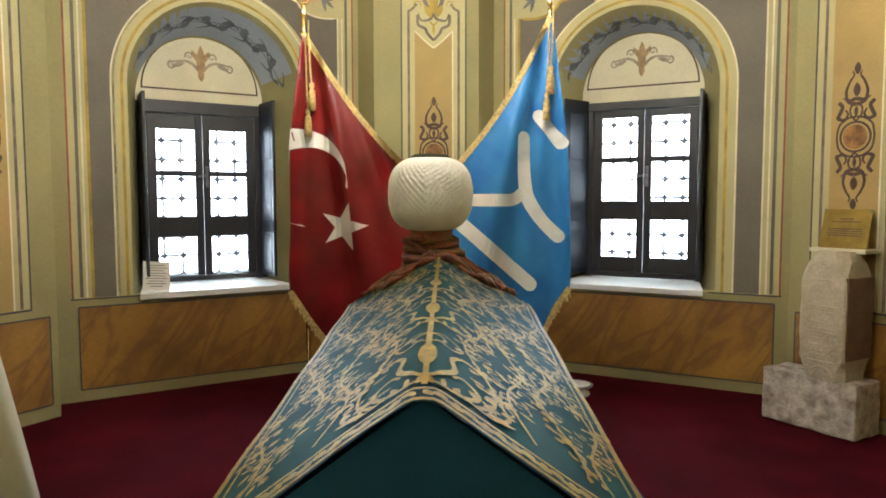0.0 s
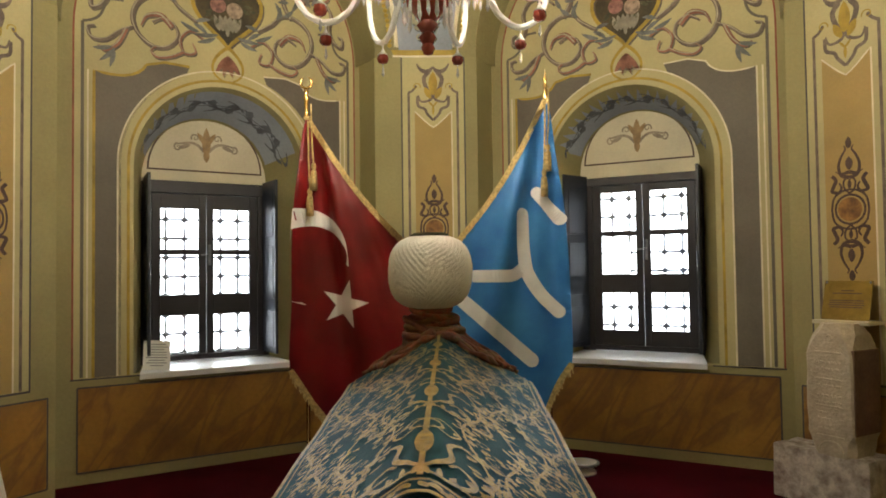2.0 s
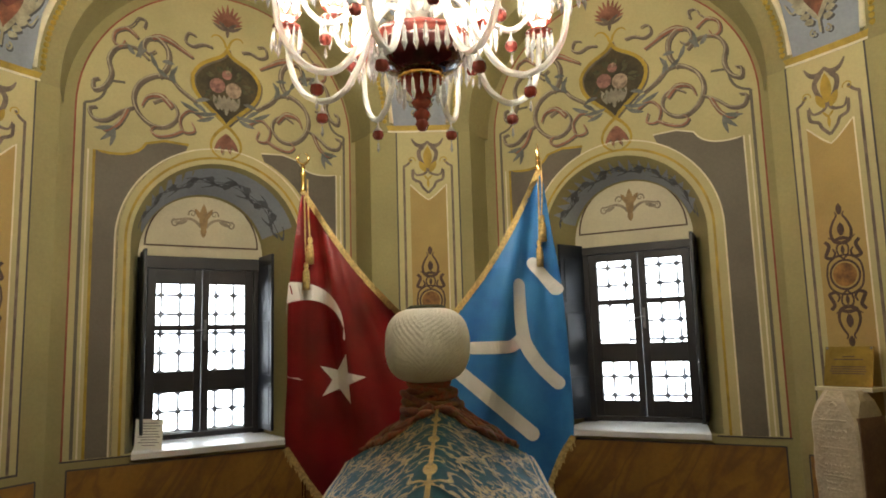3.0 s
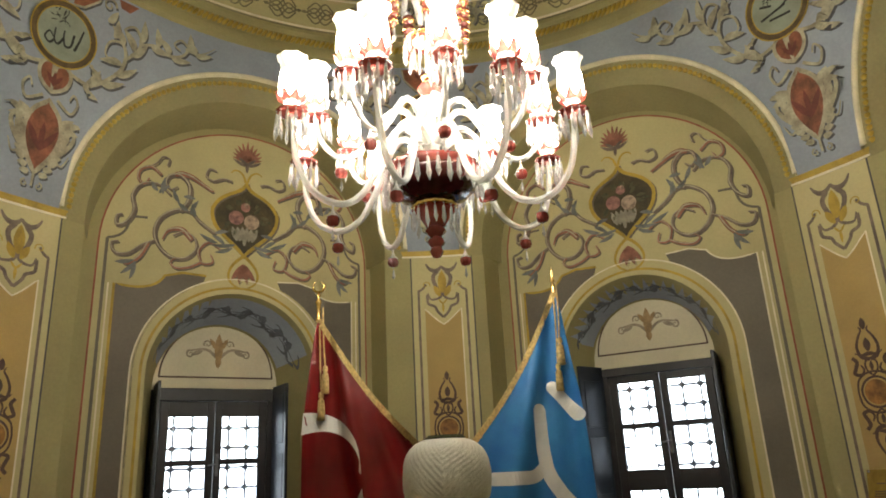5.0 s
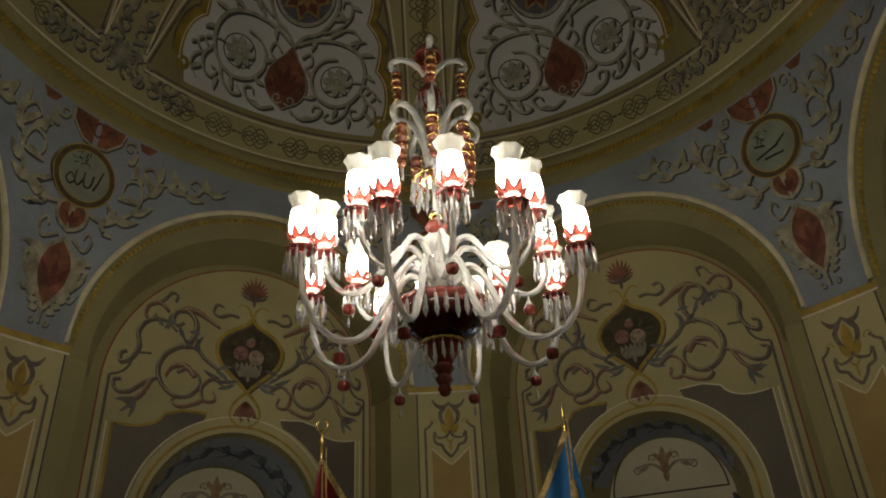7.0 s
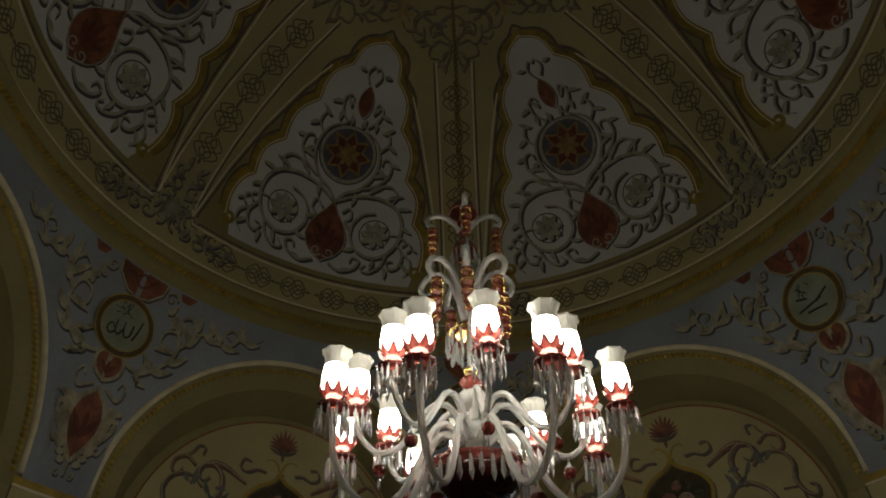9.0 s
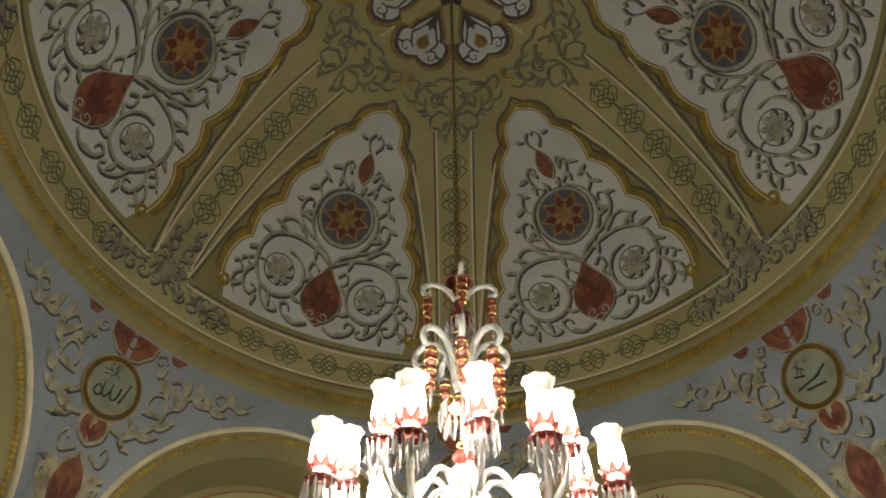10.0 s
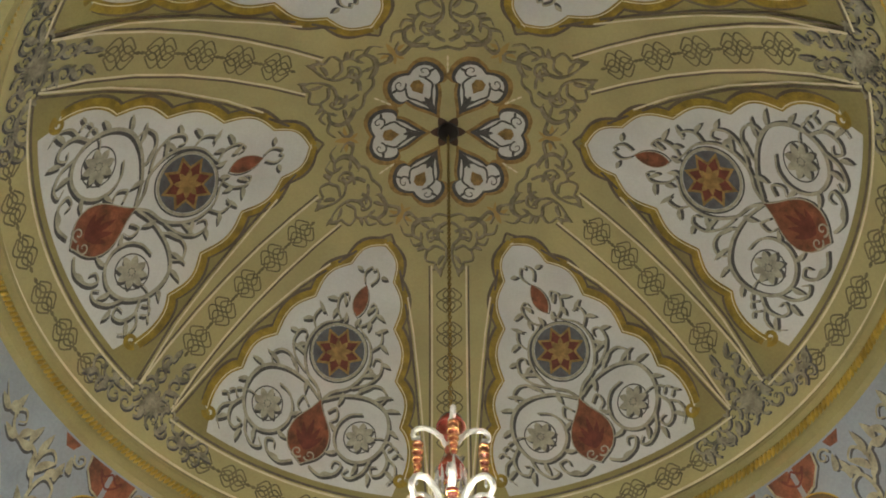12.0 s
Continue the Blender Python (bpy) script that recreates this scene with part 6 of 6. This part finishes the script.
part("side_face", chipped(boxed(hw - 0.02, hw + 0.008, -hw + 0.012, hw - 0.012, 0.14, 0.64, 0.004), 5, 0.003, 9), M["stele_stain"], stele, "brown-stained side face")
# worn carving: panels, an arch at the foot and a palmette at the head
for turn in (0, -90):
    bm = bmesh.new()
    for z in (0.12, 0.30, 0.46, 0.62):
        box(bm, -0.085, 0.085, -hw - 0.007, -hw + 0.01, z - 0.006, z + 0.006, 0.003)
    for j in range(9):
        z = 0.16 + 0.05 * j + 0.01 * (j % 2)
        rng = random.Random(j + turn)
        x = -0.075
        while x < 0.06:
            l = rng.uniform(0.012, 0.035)
            box(bm, x, x + l, -hw - 0.005, -hw + 0.01, z - 0.008, z + 0.008, 0.003)
            x += l + 0.01
    tube(bm, [(0.07 * math.cos(a), -hw - 0.002 + 0.006, 0.03 + 0.06 * math.sin(a)) for a in (math.pi * i / 12 for i in range(13))], 0.008, 6)
    tube(bm, [(0.018 * math.cos(a), -hw + 0.012, 0.70 + 0.022 * math.sin(a)) for a in (math.pi * i / 6 for i in range(13))], 0.006, 6)
    o = tagged(part("carving", bm, M["stele"], stele), kind="stuff")
    o.matrix_basis = pose(0, 0, 0, 0, 0, turn)

plate = thing("brass_plate", "engraved brass information plate on a small dark shelf on the wall", "plaque", at=st_turn @ Matrix.Translation((-0.015, 3.0, 1.125)))
part("shelf", boxed(-0.175, 0.175, -0.09, 0.088, -0.012, 0.012, 0.004), M["pale"], plate, "narrow pale shelf")
o = part("plate", boxed(-0.148, 0.148, -0.004, 0.004, 0, 0.25, 0.002), M["brass"], plate, "polished brass sheet")
o.matrix_basis = Matrix.Translation((0.0, -0.03, 0.013)) @ pose(0, 0, 0, -14, 0, 0)
bm = bmesh.new()
rng = random.Random(5)
for z, l in ((0.185, 0.08), (0.168, 0.18), (0.122, 0.21), (0.108, 0.21), (0.094, 0.22), (0.080, 0.20)):
    box(bm, -l / 2, l / 2, -0.0065, -0.0035, z - 0.003, z + 0.003)
t = part("text_bars", bm, M["brown_orn"], plate, "engraved lines of small writing")
t.matrix_basis = o.matrix_basis.copy()
for x in (-0.135, 0.135):
    bm = bmesh.new()
    lathe(bm, [(0.0, 0.0), (0.008, 0.0), (0.006, 0.005), (0.0, 0.007)], 10, Matrix.Translation((x, -0.004, 0.238)) @ pose(0, 0, 0, 90, 0, 0))
    t = part("screw", bm, M["iron"], plate)
    t.matrix_basis = o.matrix_basis.copy()

# printed card on the sill
card = thing("printed_card", "white printed card propped on the window sill", "card", at=pose(0, 0, 0, 0, 0, 30) @ Matrix.Translation((-0.50, 3.21, 0.762)) @ pose(0, 0, 0, -16, 4, -4))
part("sheet", boxed(-0.095, 0.095, -0.002, 0.002, 0, 0.225, 0.0), M["paper"], card)
bm = bmesh.new()
for i, l in enumerate((0.12, 0.15, 0.10, 0.14, 0.13, 0.15, 0.11, 0.14, 0.09)):
    box(bm, -l / 2, l / 2, -0.0042, -0.0022, 0.195 - i * 0.02 - 0.003, 0.195 - i * 0.02 + 0.003)
part("text_bars", bm, M["print"], card, "lines of small dark print")

# notice in a pane of the second window
m = bpy.data.materials.new("thin_paper")
m.use_nodes = True
tl = m.node_tree.nodes.new("ShaderNodeBsdfTranslucent")
tl.inputs["Color"].default_value = (0.9, 0.9, 0.88, 1)
m.node_tree.links.new(tl.outputs["BSDF"], m.node_tree.nodes["Material Output"].inputs["Surface"])
M["thin_paper"] = m
note = thing("paper_notice", "white paper notice taped inside a window pane", "notice", at=pose(0, 0, 0, 0, 0, -30) @ Matrix.Translation((-0.175, BACK - 0.008, 1.42)))
part("sheet", boxed(-0.10, 0.10, -0.001, 0.001, 0, 0.26), M["thin_paper"], note)
bm = bmesh.new()
for i, l in enumerate((0.08, 0.0, 0.14, 0.14, 0.12, 0.13)):
    if l:
        box(bm, -l / 2, l / 2, -0.003, -0.0015, 0.22 - i * 0.022 - 0.003, 0.22 - i * 0.022 + 0.003)
part("text_bars", bm, M["print"], note, "faint lines of print")

# red flag furled against the far pier, and a white flag close by
def side_flag(x, y, yaw, cloth, trim, w, top, low, label):
    f = thing("flag", label, "flag", "flags round the cenotaph", at=Matrix.Translation((x, y, 0)) @ pose(0, 0, 0, 0, 0, yaw))
    rows = []
    for j in range(25):
        t = j / 24
        row = []
        for i in range(33):
            s = i / 32
            wd = w * (0.25 + 0.75 * t**0.6)
            row.append(Vector((0.012 + wd * s, 0.06 * t * math.sin(s * 13 + 1.3 * t) + 0.02 * math.sin(s * 31), top - (top - low) * t - 0.25 * s * (1 - t) + 0.16 * t * s)))
        rows.append(row)
    c = grid_mesh("cloth", rows, cloth, f, True)
    so = c.modifiers.new("thick", "SOLIDIFY")
    so.thickness = 0.004
    bm = bmesh.new()
    for i in range(32):
        for q in (0.15, 0.5, 0.85):
            p = rows[-1][i].lerp(rows[-1][i + 1], q)
            bm.faces.new([bm.verts.new(p + Vector(d)) for d in ((-0.004, -0.004, 0.01), (0.004, -0.004, 0.01), (0.005, -0.006, -0.05), (-0.003, -0.006, -0.05))])
    part("fringe", bm, trim, f, "gold fringe")
    bm = bmesh.new()
    lathe(bm, [(0.012, 0.02), (0.012, top + 0.05), (0.022, top + 0.07), (0.0, top + 0.16)], 12)
    part("pole", bm, M["gilt"], f, "slim gilt pole", True)
    bm = bmesh.new()
    lathe(bm, [(0.0, 0.0), (0.15, 0.0), (0.15, 0.02), (0.05, 0.05), (0.02, 0.09), (0.0, 0.09)], 24)
    part("base", bm, M["white_marble"], f, "round white base", True)
    return f


side_flag(2.70, 0.52, 120, M["flag_red"], M["fringe"], 0.42, 2.35, 0.55, "red satin flag hanging in folds from a pole by the wall")
side_flag(-1.56, -1.05, 0, M["flag_white"], M["fringe"], 0.55, 2.2, 0.42, "white satin flag with gold fringe hanging on a pole")

# white floor lamp dish half hidden behind the cenotaph
dish = thing("floor_spotlight", "small round white floor light on the carpet", "floor light", at=Matrix.Translation((1.10, 2.33, 0)))
M["white_enamel"] = mat("white_enamel", (0.8, 0.8, 0.78), 0.3, var=0.05, scale=20, bump=0.02)
part("housing", lathe(bmesh.new(), [(0.0, 0.0), (0.10, 0.0), (0.10, 0.015), (0.06, 0.025), (0.055, 0.05), (0.11, 0.06), (0.12, 0.072), (0.10, 0.082), (0.07, 0.086), (0.0, 0.088)], 32), M["white_enamel"], dish, "", True)
part("rim", lathe(bmesh.new(), [(0.105, 0.068), (0.124, 0.070), (0.124, 0.078), (0.105, 0.080)], 32), M["iron"], dish, "", True)

# ---- the crystal chandelier ----
M["crystal"] = clear("clear_crystal", (0.96, 0.96, 0.96), 0.03, 1.52, 0.7)
M["arm_glass"] = clear("frosted_arm_glass", (0.96, 0.96, 0.93), 0.22, 1.45, 0.52)
M["ruby"] = clear("ruby_cut_glass", (0.30, 0.062, 0.048), 0.15, 1.5, 0.35)
M["ruby_leaf"] = mat("ruby_cased_glass", (0.50, 0.13, 0.10), 0.25, var=0.2, scale=40, bump=0.1, second=(0.34, 0.06, 0.05), coat=0.3)
M["ruby_leaf"].node_tree.nodes["Principled BSDF"].inputs["Transmission Weight"].default_value = 0.28
M["ruby_dark"] = mat("dark_garnet_glass", (0.10, 0.02, 0.022), 0.12, var=0.2, scale=20, bump=0.0, coat=0.6)
M["garnet"] = mat("garnet_gilt_glass", (0.17, 0.025, 0.022), 0.12, var=0.4, scale=60, second=(0.30, 0.09, 0.05), bump=0.2, coat=0.5)
M["shade_glass"] = clear("frosted_shade_rim", (0.95, 0.93, 0.86), 0.4, 1.4, 0.5)
lit = M["shade_glass"].node_tree.nodes["Principled BSDF"]
lit.inputs["Emission Color"].default_value, lit.inputs["Emission Strength"].default_value = (1.0, 0.93, 0.72, 1), 0.45
M["lit_shade"] = glow("lit_lamp_shade", (1.0, 0.93, 0.76), LAMP_GLOW)

chand = thing("chandelier", "large lit chandelier of frosted and ruby glass with crystal drops", "chandelier")

# shared meshes
def mesh_of(name, bm, material, smooth=True):
    bmesh.ops.recalc_face_normals(bm, faces=bm.faces)
    me = bpy.data.meshes.new(name)
    bm.to_mesh(me)
    bm.free()
    me.materials.append(material)
    if smooth:
        me.polygons.foreach_set("use_smooth", [True] * len(me.polygons))
    return me


def prism(bm, m, ln=0.075, w=0.009):
    """A faceted spear drop under a small bead, hanging down from m."""
    lathe(bm, [(0.0, 0.0), (0.005, -0.005), (0.0, -0.010)], 6, m)
    lathe(bm, [(0.0, -0.011), (w * 0.55, -0.02), (w * 0.8, -0.014 - ln * 0.55), (w, -0.014 - ln * 0.68), (0.0, -0.014 - ln)], 6, m)


def drop_ring(r, n, ln, w=0.009, z=0.0, out=0.0):
    bm = bmesh.new()
    for i in range(n):
        a = 2 * math.pi * i / n
        prism(bm, Matrix.Translation((r * math.cos(a), r * math.sin(a), z)) @ pose(0, 0, 0, 0, 0, math.degrees(a)) @ pose(0, 0, 0, 0, -out, 0), ln * (1 + 0.12 * math.sin(i * 2.4)), w)
    return bm


def ruffled(prof, n=40, waves=8, amp=0.12, thick=None):
    """A cup whose lip waves in and out."""
    bm = bmesh.new()
    rings = []
    for j, (r, z) in enumerate(prof):
        t = max(0.0, (j / (len(prof) - 1) - 0.45) / 0.55)
        rings.append([bm.verts.new(((r * (1 + amp * t * math.cos(waves * a))) * math.cos(a), (r * (1 + amp * t * math.cos(waves * a))) * math.sin(a), z + 0.25 * amp * t * 0.1 * math.cos(waves * a))) for a in (2 * math.pi * i / n for i in range(n))])
    for a, b in zip(rings, rings[1:]):
        for i in range(n):
            bm.faces.new((a[i], a[(i + 1) % n], b[(i + 1) % n], b[i]))
    return bm


SHADE = mesh_of("shade", lathe(bmesh.new(), [(0.028, 0.0), (0.040, 0.010), (0.053, 0.035), (0.057, 0.065), (0.055, 0.10), (0.051, 0.135)], 28), M["lit_shade"])
RIM = mesh_of("shade_rim", ruffled([(0.0508, 0.134), (0.0500, 0.150), (0.0505, 0.168), (0.054, 0.186), (0.061, 0.200), (0.068, 0.207), (0.066, 0.206), (0.057, 0.197), (0.050, 0.182), (0.047, 0.160)], 64, 8, 0.14), M["shade_glass"])
bm = bmesh.new()
calyx = []
for r, z, wave in ((0.008, -0.05, 0.0), (0.016, -0.044, 0.0), (0.020, -0.03, 0.0), (0.014, -0.018, 0.0), (0.030, -0.008, 0.1), (0.043, 0.002, 0.3), (0.052, 0.012, 0.6), (0.060, 0.022, 1.0), (0.057, 0.021, 0.9), (0.046, 0.010, 0.4), (0.030, 0.0, 0.0)):
    # lips rise to points where the frill stands out
    calyx.append([bm.verts.new((r * (1 + 0.10 * wave * math.cos(8 * a)) * math.cos(a), r * (1 + 0.10 * wave * math.cos(8 * a)) * math.sin(a), z + 0.018 * wave * math.cos(8 * a))) for a in (math.pi * i / 32 for i in range(64))])
for p, q in zip(calyx, calyx[1:]):
    for i in range(64):
        bm.faces.new((p[i], p[(i + 1) % 64], q[(i + 1) % 64], q[i]))
CUP = mesh_of("candle_cup", bm, M["ruby_leaf"])
PAN = mesh_of("drip_pan", ruffled([(0.010, -0.058), (0.035, -0.062), (0.055, -0.056), (0.064, -0.046), (0.062, -0.044), (0.03, -0.052)], 48, 12, 0.06), M["ruby"])
def single_drop(ln, w):
    bm = bmesh.new()
    prism(bm, Matrix.Identity(4), ln, w)
    return mesh_of("crystal_drop", bm, M["crystal"], False)


DROP_CUP, DROP_BOWL, DROP_DISH = single_drop(0.10, 0.010), single_drop(0.105, 0.013), single_drop(0.085, 0.010)


def drops(me, parent, m, r, n, z):
    """A ring of crystal drops, each one by itself."""
    for i in range(n):
        a = 2 * math.pi * i / n
        hang(me, "crystal_drop", parent, m @ Matrix.Translation((r * math.cos(a), r * math.sin(a), z)) @ pose(0, 0, 0, 3 * math.sin(i * 5.1), 3 * math.cos(i * 3.7), 37 * i) @ Matrix.Diagonal((1, 1, 1 + 0.12 * math.sin(i * 2.4), 1)))


bm = bmesh.new()
lathe(bm, [(0.0, -0.026), (0.010, -0.030), (0.023, -0.044), (0.026, -0.062), (0.019, -0.078), (0.0, -0.082)], 42, flute=0.07, flutes=7, twist=0.10)
BUD = mesh_of("ruby_bud", bm, M["ruby"])
bm = bmesh.new()
lathe(bm, [(0.0, 0.012), (0.006, 0.004), (0.003, -0.006), (0.006, -0.016), (0.010, -0.027), (0.0245, -0.043), (0.0, -0.040)], 28, flute=0.05, flutes=7, twist=0.10)
BUD_CAP = mesh_of("bud_cap", bm, M["arm_glass"])
bm = bmesh.new()
prism(bm, Matrix.Translation((0, 0, -0.08)), 0.05, 0.008)
BUD_DROP = mesh_of("bud_drop", bm, M["crystal"], False)
BELLS = ((0.032, 0.0), (0.034, -0.055), (0.030, -0.11), (0.026, -0.16), (0.020, -0.20))
bm = bmesh.new()
for r, z in BELLS:
    lathe(bm, [(0.0, z + 0.024), (r * 0.45, z + 0.022), (r * 0.9, z + 0.008), (r, z - 0.012), (r * 0.5, z - 0.022), (r * 0.35, z - 0.032), (0.0, z - 0.033)], 14, flute=0.10, flutes=7)
SPEAR = mesh_of("ruby_spear", bm, M["garnet"])
bm = bmesh.new()
for r, z in BELLS:
    lathe(bm, [(r * 0.86, z - 0.011), (r * 1.02, z - 0.0115), (r * 1.03, z - 0.0145), (r * 0.86, z - 0.015)], 14, flute=0.10, flutes=7)
SPEAR_GILT = mesh_of("gilt_rims", bm, M["gilt"])
bm = bmesh.new()
prism(bm, Matrix.Translation((0, 0, -0.225)), 0.075, 0.010)
SPEAR_DROP = mesh_of("spear_drop", bm, M["crystal"], False)


def hang(me, name, parent, m):
    ob = new(name, me)
    ob.parent = parent
    ob.matrix_basis = m
    return ob


def arm_mesh(name, pts, r):
    bm = bmesh.new()
    tube(bm, [(x, 0, z) for x, z in spline(pts, 7)], lambda t: r * (1.10 - 0.22 * t), 20, twist=0.22, flute=0.13, flutes=5)
    return mesh_of(name, bm, M["arm_glass"])


LOW_R, LOW_Z = 0.62, 2.93
UP_R, UP_Z = 0.50, 3.025
ARM_LOW = arm_mesh("arm", [(0.05, 2.84), (0.13, 2.90), (0.20, 2.84), (0.26, 2.69), (0.34, 2.56), (0.44, 2.52), (0.54, 2.57), (0.60, 2.69), (LOW_R, 2.872)], 0.0135)
ARM_UP = arm_mesh("arm", [(0.05, 2.92), (0.11, 3.01), (0.18, 3.00), (0.25, 2.90), (0.32, 2.81), (0.40, 2.79), (0.46, 2.84), (0.49, 2.90), (UP_R, 2.97)], 0.0125)


def lamp_arm(az, r, z, arm, bud_at):
    t = pose(0, 0, 0, 0, 0, az)
    a = hang(arm, "arm", chand, t)
    m = Matrix.Translation((r, 0, z))
    hang(PAN, "drip_pan", a, m)
    hang(CUP, "candle_cup", a, m)
    hang(SHADE, "shade", a, m @ Matrix.Translation((0, 0, 0.002)) @ Matrix.Diagonal((0.94, 0.94, 0.95, 1)))
    hang(RIM, "shade_rim", a, m @ Matrix.Translation((0, 0, 0.002)) @ Matrix.Diagonal((0.94, 0.94, 0.95, 1)))
    drops(DROP_CUP, a, m, 0.060, 12, -0.05)
    hang(BUD, "ruby_bud", a, Matrix.Translation((bud_at[0], 0, bud_at[1])))
    hang(BUD_CAP, "bud_cap", a, Matrix.Translation((bud_at[0], 0, bud_at[1])))
    hang(BUD_DROP, "bud_drop", a, Matrix.Translation((bud_at[0], 0, bud_at[1])))


for i in range(8):
    lamp_arm(-90 + 27 + 45 * i, LOW_R, LOW_Z, ARM_LOW, (0.45, 2.505))
    lamp_arm(-90 + 7 + 45 * i, UP_R, UP_Z, ARM_UP, (0.39, 2.775))

# stem: bowl, hubs and cut-glass knobs
part("bowl", lathe(bmesh.new(), [(0.05, 2.575), (0.10, 2.583), (0.145, 2.605), (0.175, 2.637), (0.190, 2.672), (0.192, 2.690), (0.184, 2.698), (0.02, 2.70)], 80, flute=0.012, flutes=32, twist=0.02), M["ruby_dark"], chand, "dark garnet fluted bowl", True)
part("bowl_rim", ruffled([(0.178, 2.690), (0.194, 2.696), (0.201, 2.712), (0.206, 2.732), (0.198, 2.732), (0.186, 2.710)], 96, 24, 0.05), M["ruby"], chand, "scalloped ruby glass rim", True)
drops(DROP_BOWL, chand, Matrix.Identity(4), 0.206, 30, 2.722)
part("lower_plate", lathe(bmesh.new(), [(0.02, 2.575), (0.085, 2.575), (0.098, 2.565), (0.09, 2.553), (0.03, 2.545), (0.02, 2.53)], 32, flute=0.03, flutes=16), M["gilt"], chand, "gilt collar", True)
part("lower_cup", ruffled([(0.02, 2.47), (0.04, 2.475), (0.055, 2.50), (0.065, 2.52), (0.092, 2.548)], 48, 10, 0.1), M["ruby"], chand, "", True)
drops(DROP_DISH, chand, Matrix.Identity(4), 0.095, 16, 2.553)
for z, r in ((2.455, 0.044), (2.405, 0.036), (2.365, 0.028)):
    part("finial_knob", lathe(bmesh.new(), [(0.0, z - 0.030), (r * 0.6, z - 0.024), (r, z), (r * 0.7, z + 0.020), (0.012, z + 0.032), (0.0, z + 0.033)], 24, flute=0.07, flutes=8, twist=0.1), M["ruby"], chand, "ruby glass finial knob", True)
part("stem", lathe(bmesh.new(), [(0.0, 2.70), (0.035, 2.705), (0.045, 2.78), (0.03, 2.84), (0.06, 2.87), (0.06, 2.91), (0.03, 2.94), (0.014, 3.0), (0.014, 4.20), (0.0, 4.21)], 20), M["arm_glass"], chand, "cut-glass stem", True)
for z, r, h, m in ((3.04, 0.072, 0.045, "arm_glass"), (3.125, 0.052, 0.034, "ruby"), (3.185, 0.034, 0.020, "gilt"), (3.52, 0.040, 0.035, "ruby"), (3.60, 0.034, 0.032, "garnet"), (3.67, 0.030, 0.030, "ruby"), (3.74, 0.026, 0.030, "garnet"), (4.00, 0.034, 0.030, "garnet"), (4.065, 0.040, 0.030, "ruby")):
    part("knob", lathe(bmesh.new(), [(0.012, z - h), (r * 0.7, z - h * 0.7), (r, z - h * 0.1), (r * 0.85, z + h * 0.5), (r * 0.45, z + h * 0.9), (0.012, z + h)], 48, flute=0.06, flutes=12, twist=0.12), M[m], chand, "", True)
# bells hung with drops, and the bell that crowns the stem
for name, z, r, m in (("lower_bell", 3.43, 0.070, "ruby"), ("upper_bell", 3.945, 0.062, "garnet"), ("crown_bell", 4.215, 0.070, "garnet")):
    part(name, ruffled([(0.014, z + 0.020), (r * 0.55, z + 0.012), (r * 0.85, z - 0.012), (r, z - 0.045), (r * 1.10, z - 0.070), (r * 0.96, z - 0.066), (r * 0.8, z - 0.02)], 64, 16, 0.06), M[m], chand, "fluted ruby glass bell", True)
drops(DROP_CUP, chand, Matrix.Identity(4), 0.105, 16, 3.375)
drops(DROP_CUP, chand, Matrix.Identity(4), 0.066, 12, 3.34)
drops(DROP_DISH, chand, Matrix.Identity(4), 0.072, 14, 3.875)
part("drop_hoop", lathe(bmesh.new(), [(0.066, 3.378), (0.106, 3.376), (0.106, 3.371), (0.066, 3.373)], 32), M["gilt"], chand, "thin gilt hoop", True)
# curled canes with garnet spears, in two tiers
CANE_LOW = arm_mesh("cane", [(0.018, 3.46), (0.045, 3.60), (0.085, 3.71), (0.145, 3.76), (0.205, 3.745), (0.235, 3.69), (0.215, 3.64), (0.18, 3.655)], 0.015)
CANE_TOP = arm_mesh("cane", [(0.018, 4.02), (0.05, 4.08), (0.10, 4.125), (0.155, 4.135), (0.19, 4.11), (0.188, 4.07), (0.155, 4.07)], 0.013)
for i in range(7):
    a = hang(CANE_LOW, "cane", chand, pose(0, 0, 0, 0, 0, 14 + 360 * i / 7))
    for me, name in ((SPEAR, "ruby_spear"), (SPEAR_GILT, "gilt_rims"), (SPEAR_DROP, "spear_drop")):
        ob = hang(me, name, a, Matrix.Translation((0.185, 0, 3.615)))
        if me == SPEAR_GILT:
            tagged(ob, kind="stuff")
for i in range(4):
    a = hang(CANE_TOP, "cane", chand, pose(0, 0, 0, 0, 0, 4 + 90 * i))
    for me, name in ((SPEAR, "ruby_spear"), (SPEAR_GILT, "gilt_rims"), (SPEAR_DROP, "spear_drop")):
        ob = hang(me, name, a, Matrix.Translation((0.165, 0, 4.03)) @ Matrix.Diagonal((0.9, 0.9, 0.8, 1)))
        if me == SPEAR_GILT:
            tagged(ob, kind="stuff")
# chain up to the crown of the dome
bm = bmesh.new()
pts = [(0.012 * math.cos(a), 0, 0.022 * math.sin(a)) for a in (2 * math.pi * i / 12 for i in range(13))]
tube(bm, pts, 0.0035, 6)
LINK = mesh_of("link", bm, M["brass"])
z, i = 4.22, 0
while z < 7.70:
    hang(LINK, "link", chand, Matrix.Translation((0, 0, z)) @ pose(0, 0, 0, 0, 0, 90 * (i % 2) + 20))
    z += 0.034
    i += 1
part("ceiling_hook", lathe(bmesh.new(), [(0.0, 7.66), (0.03, 7.67), (0.05, 7.70), (0.09, 7.72), (0.10, 7.75), (0.0, 7.757)], 24), M["wood_dark"], chand, "dark ceiling rose and hook", True)
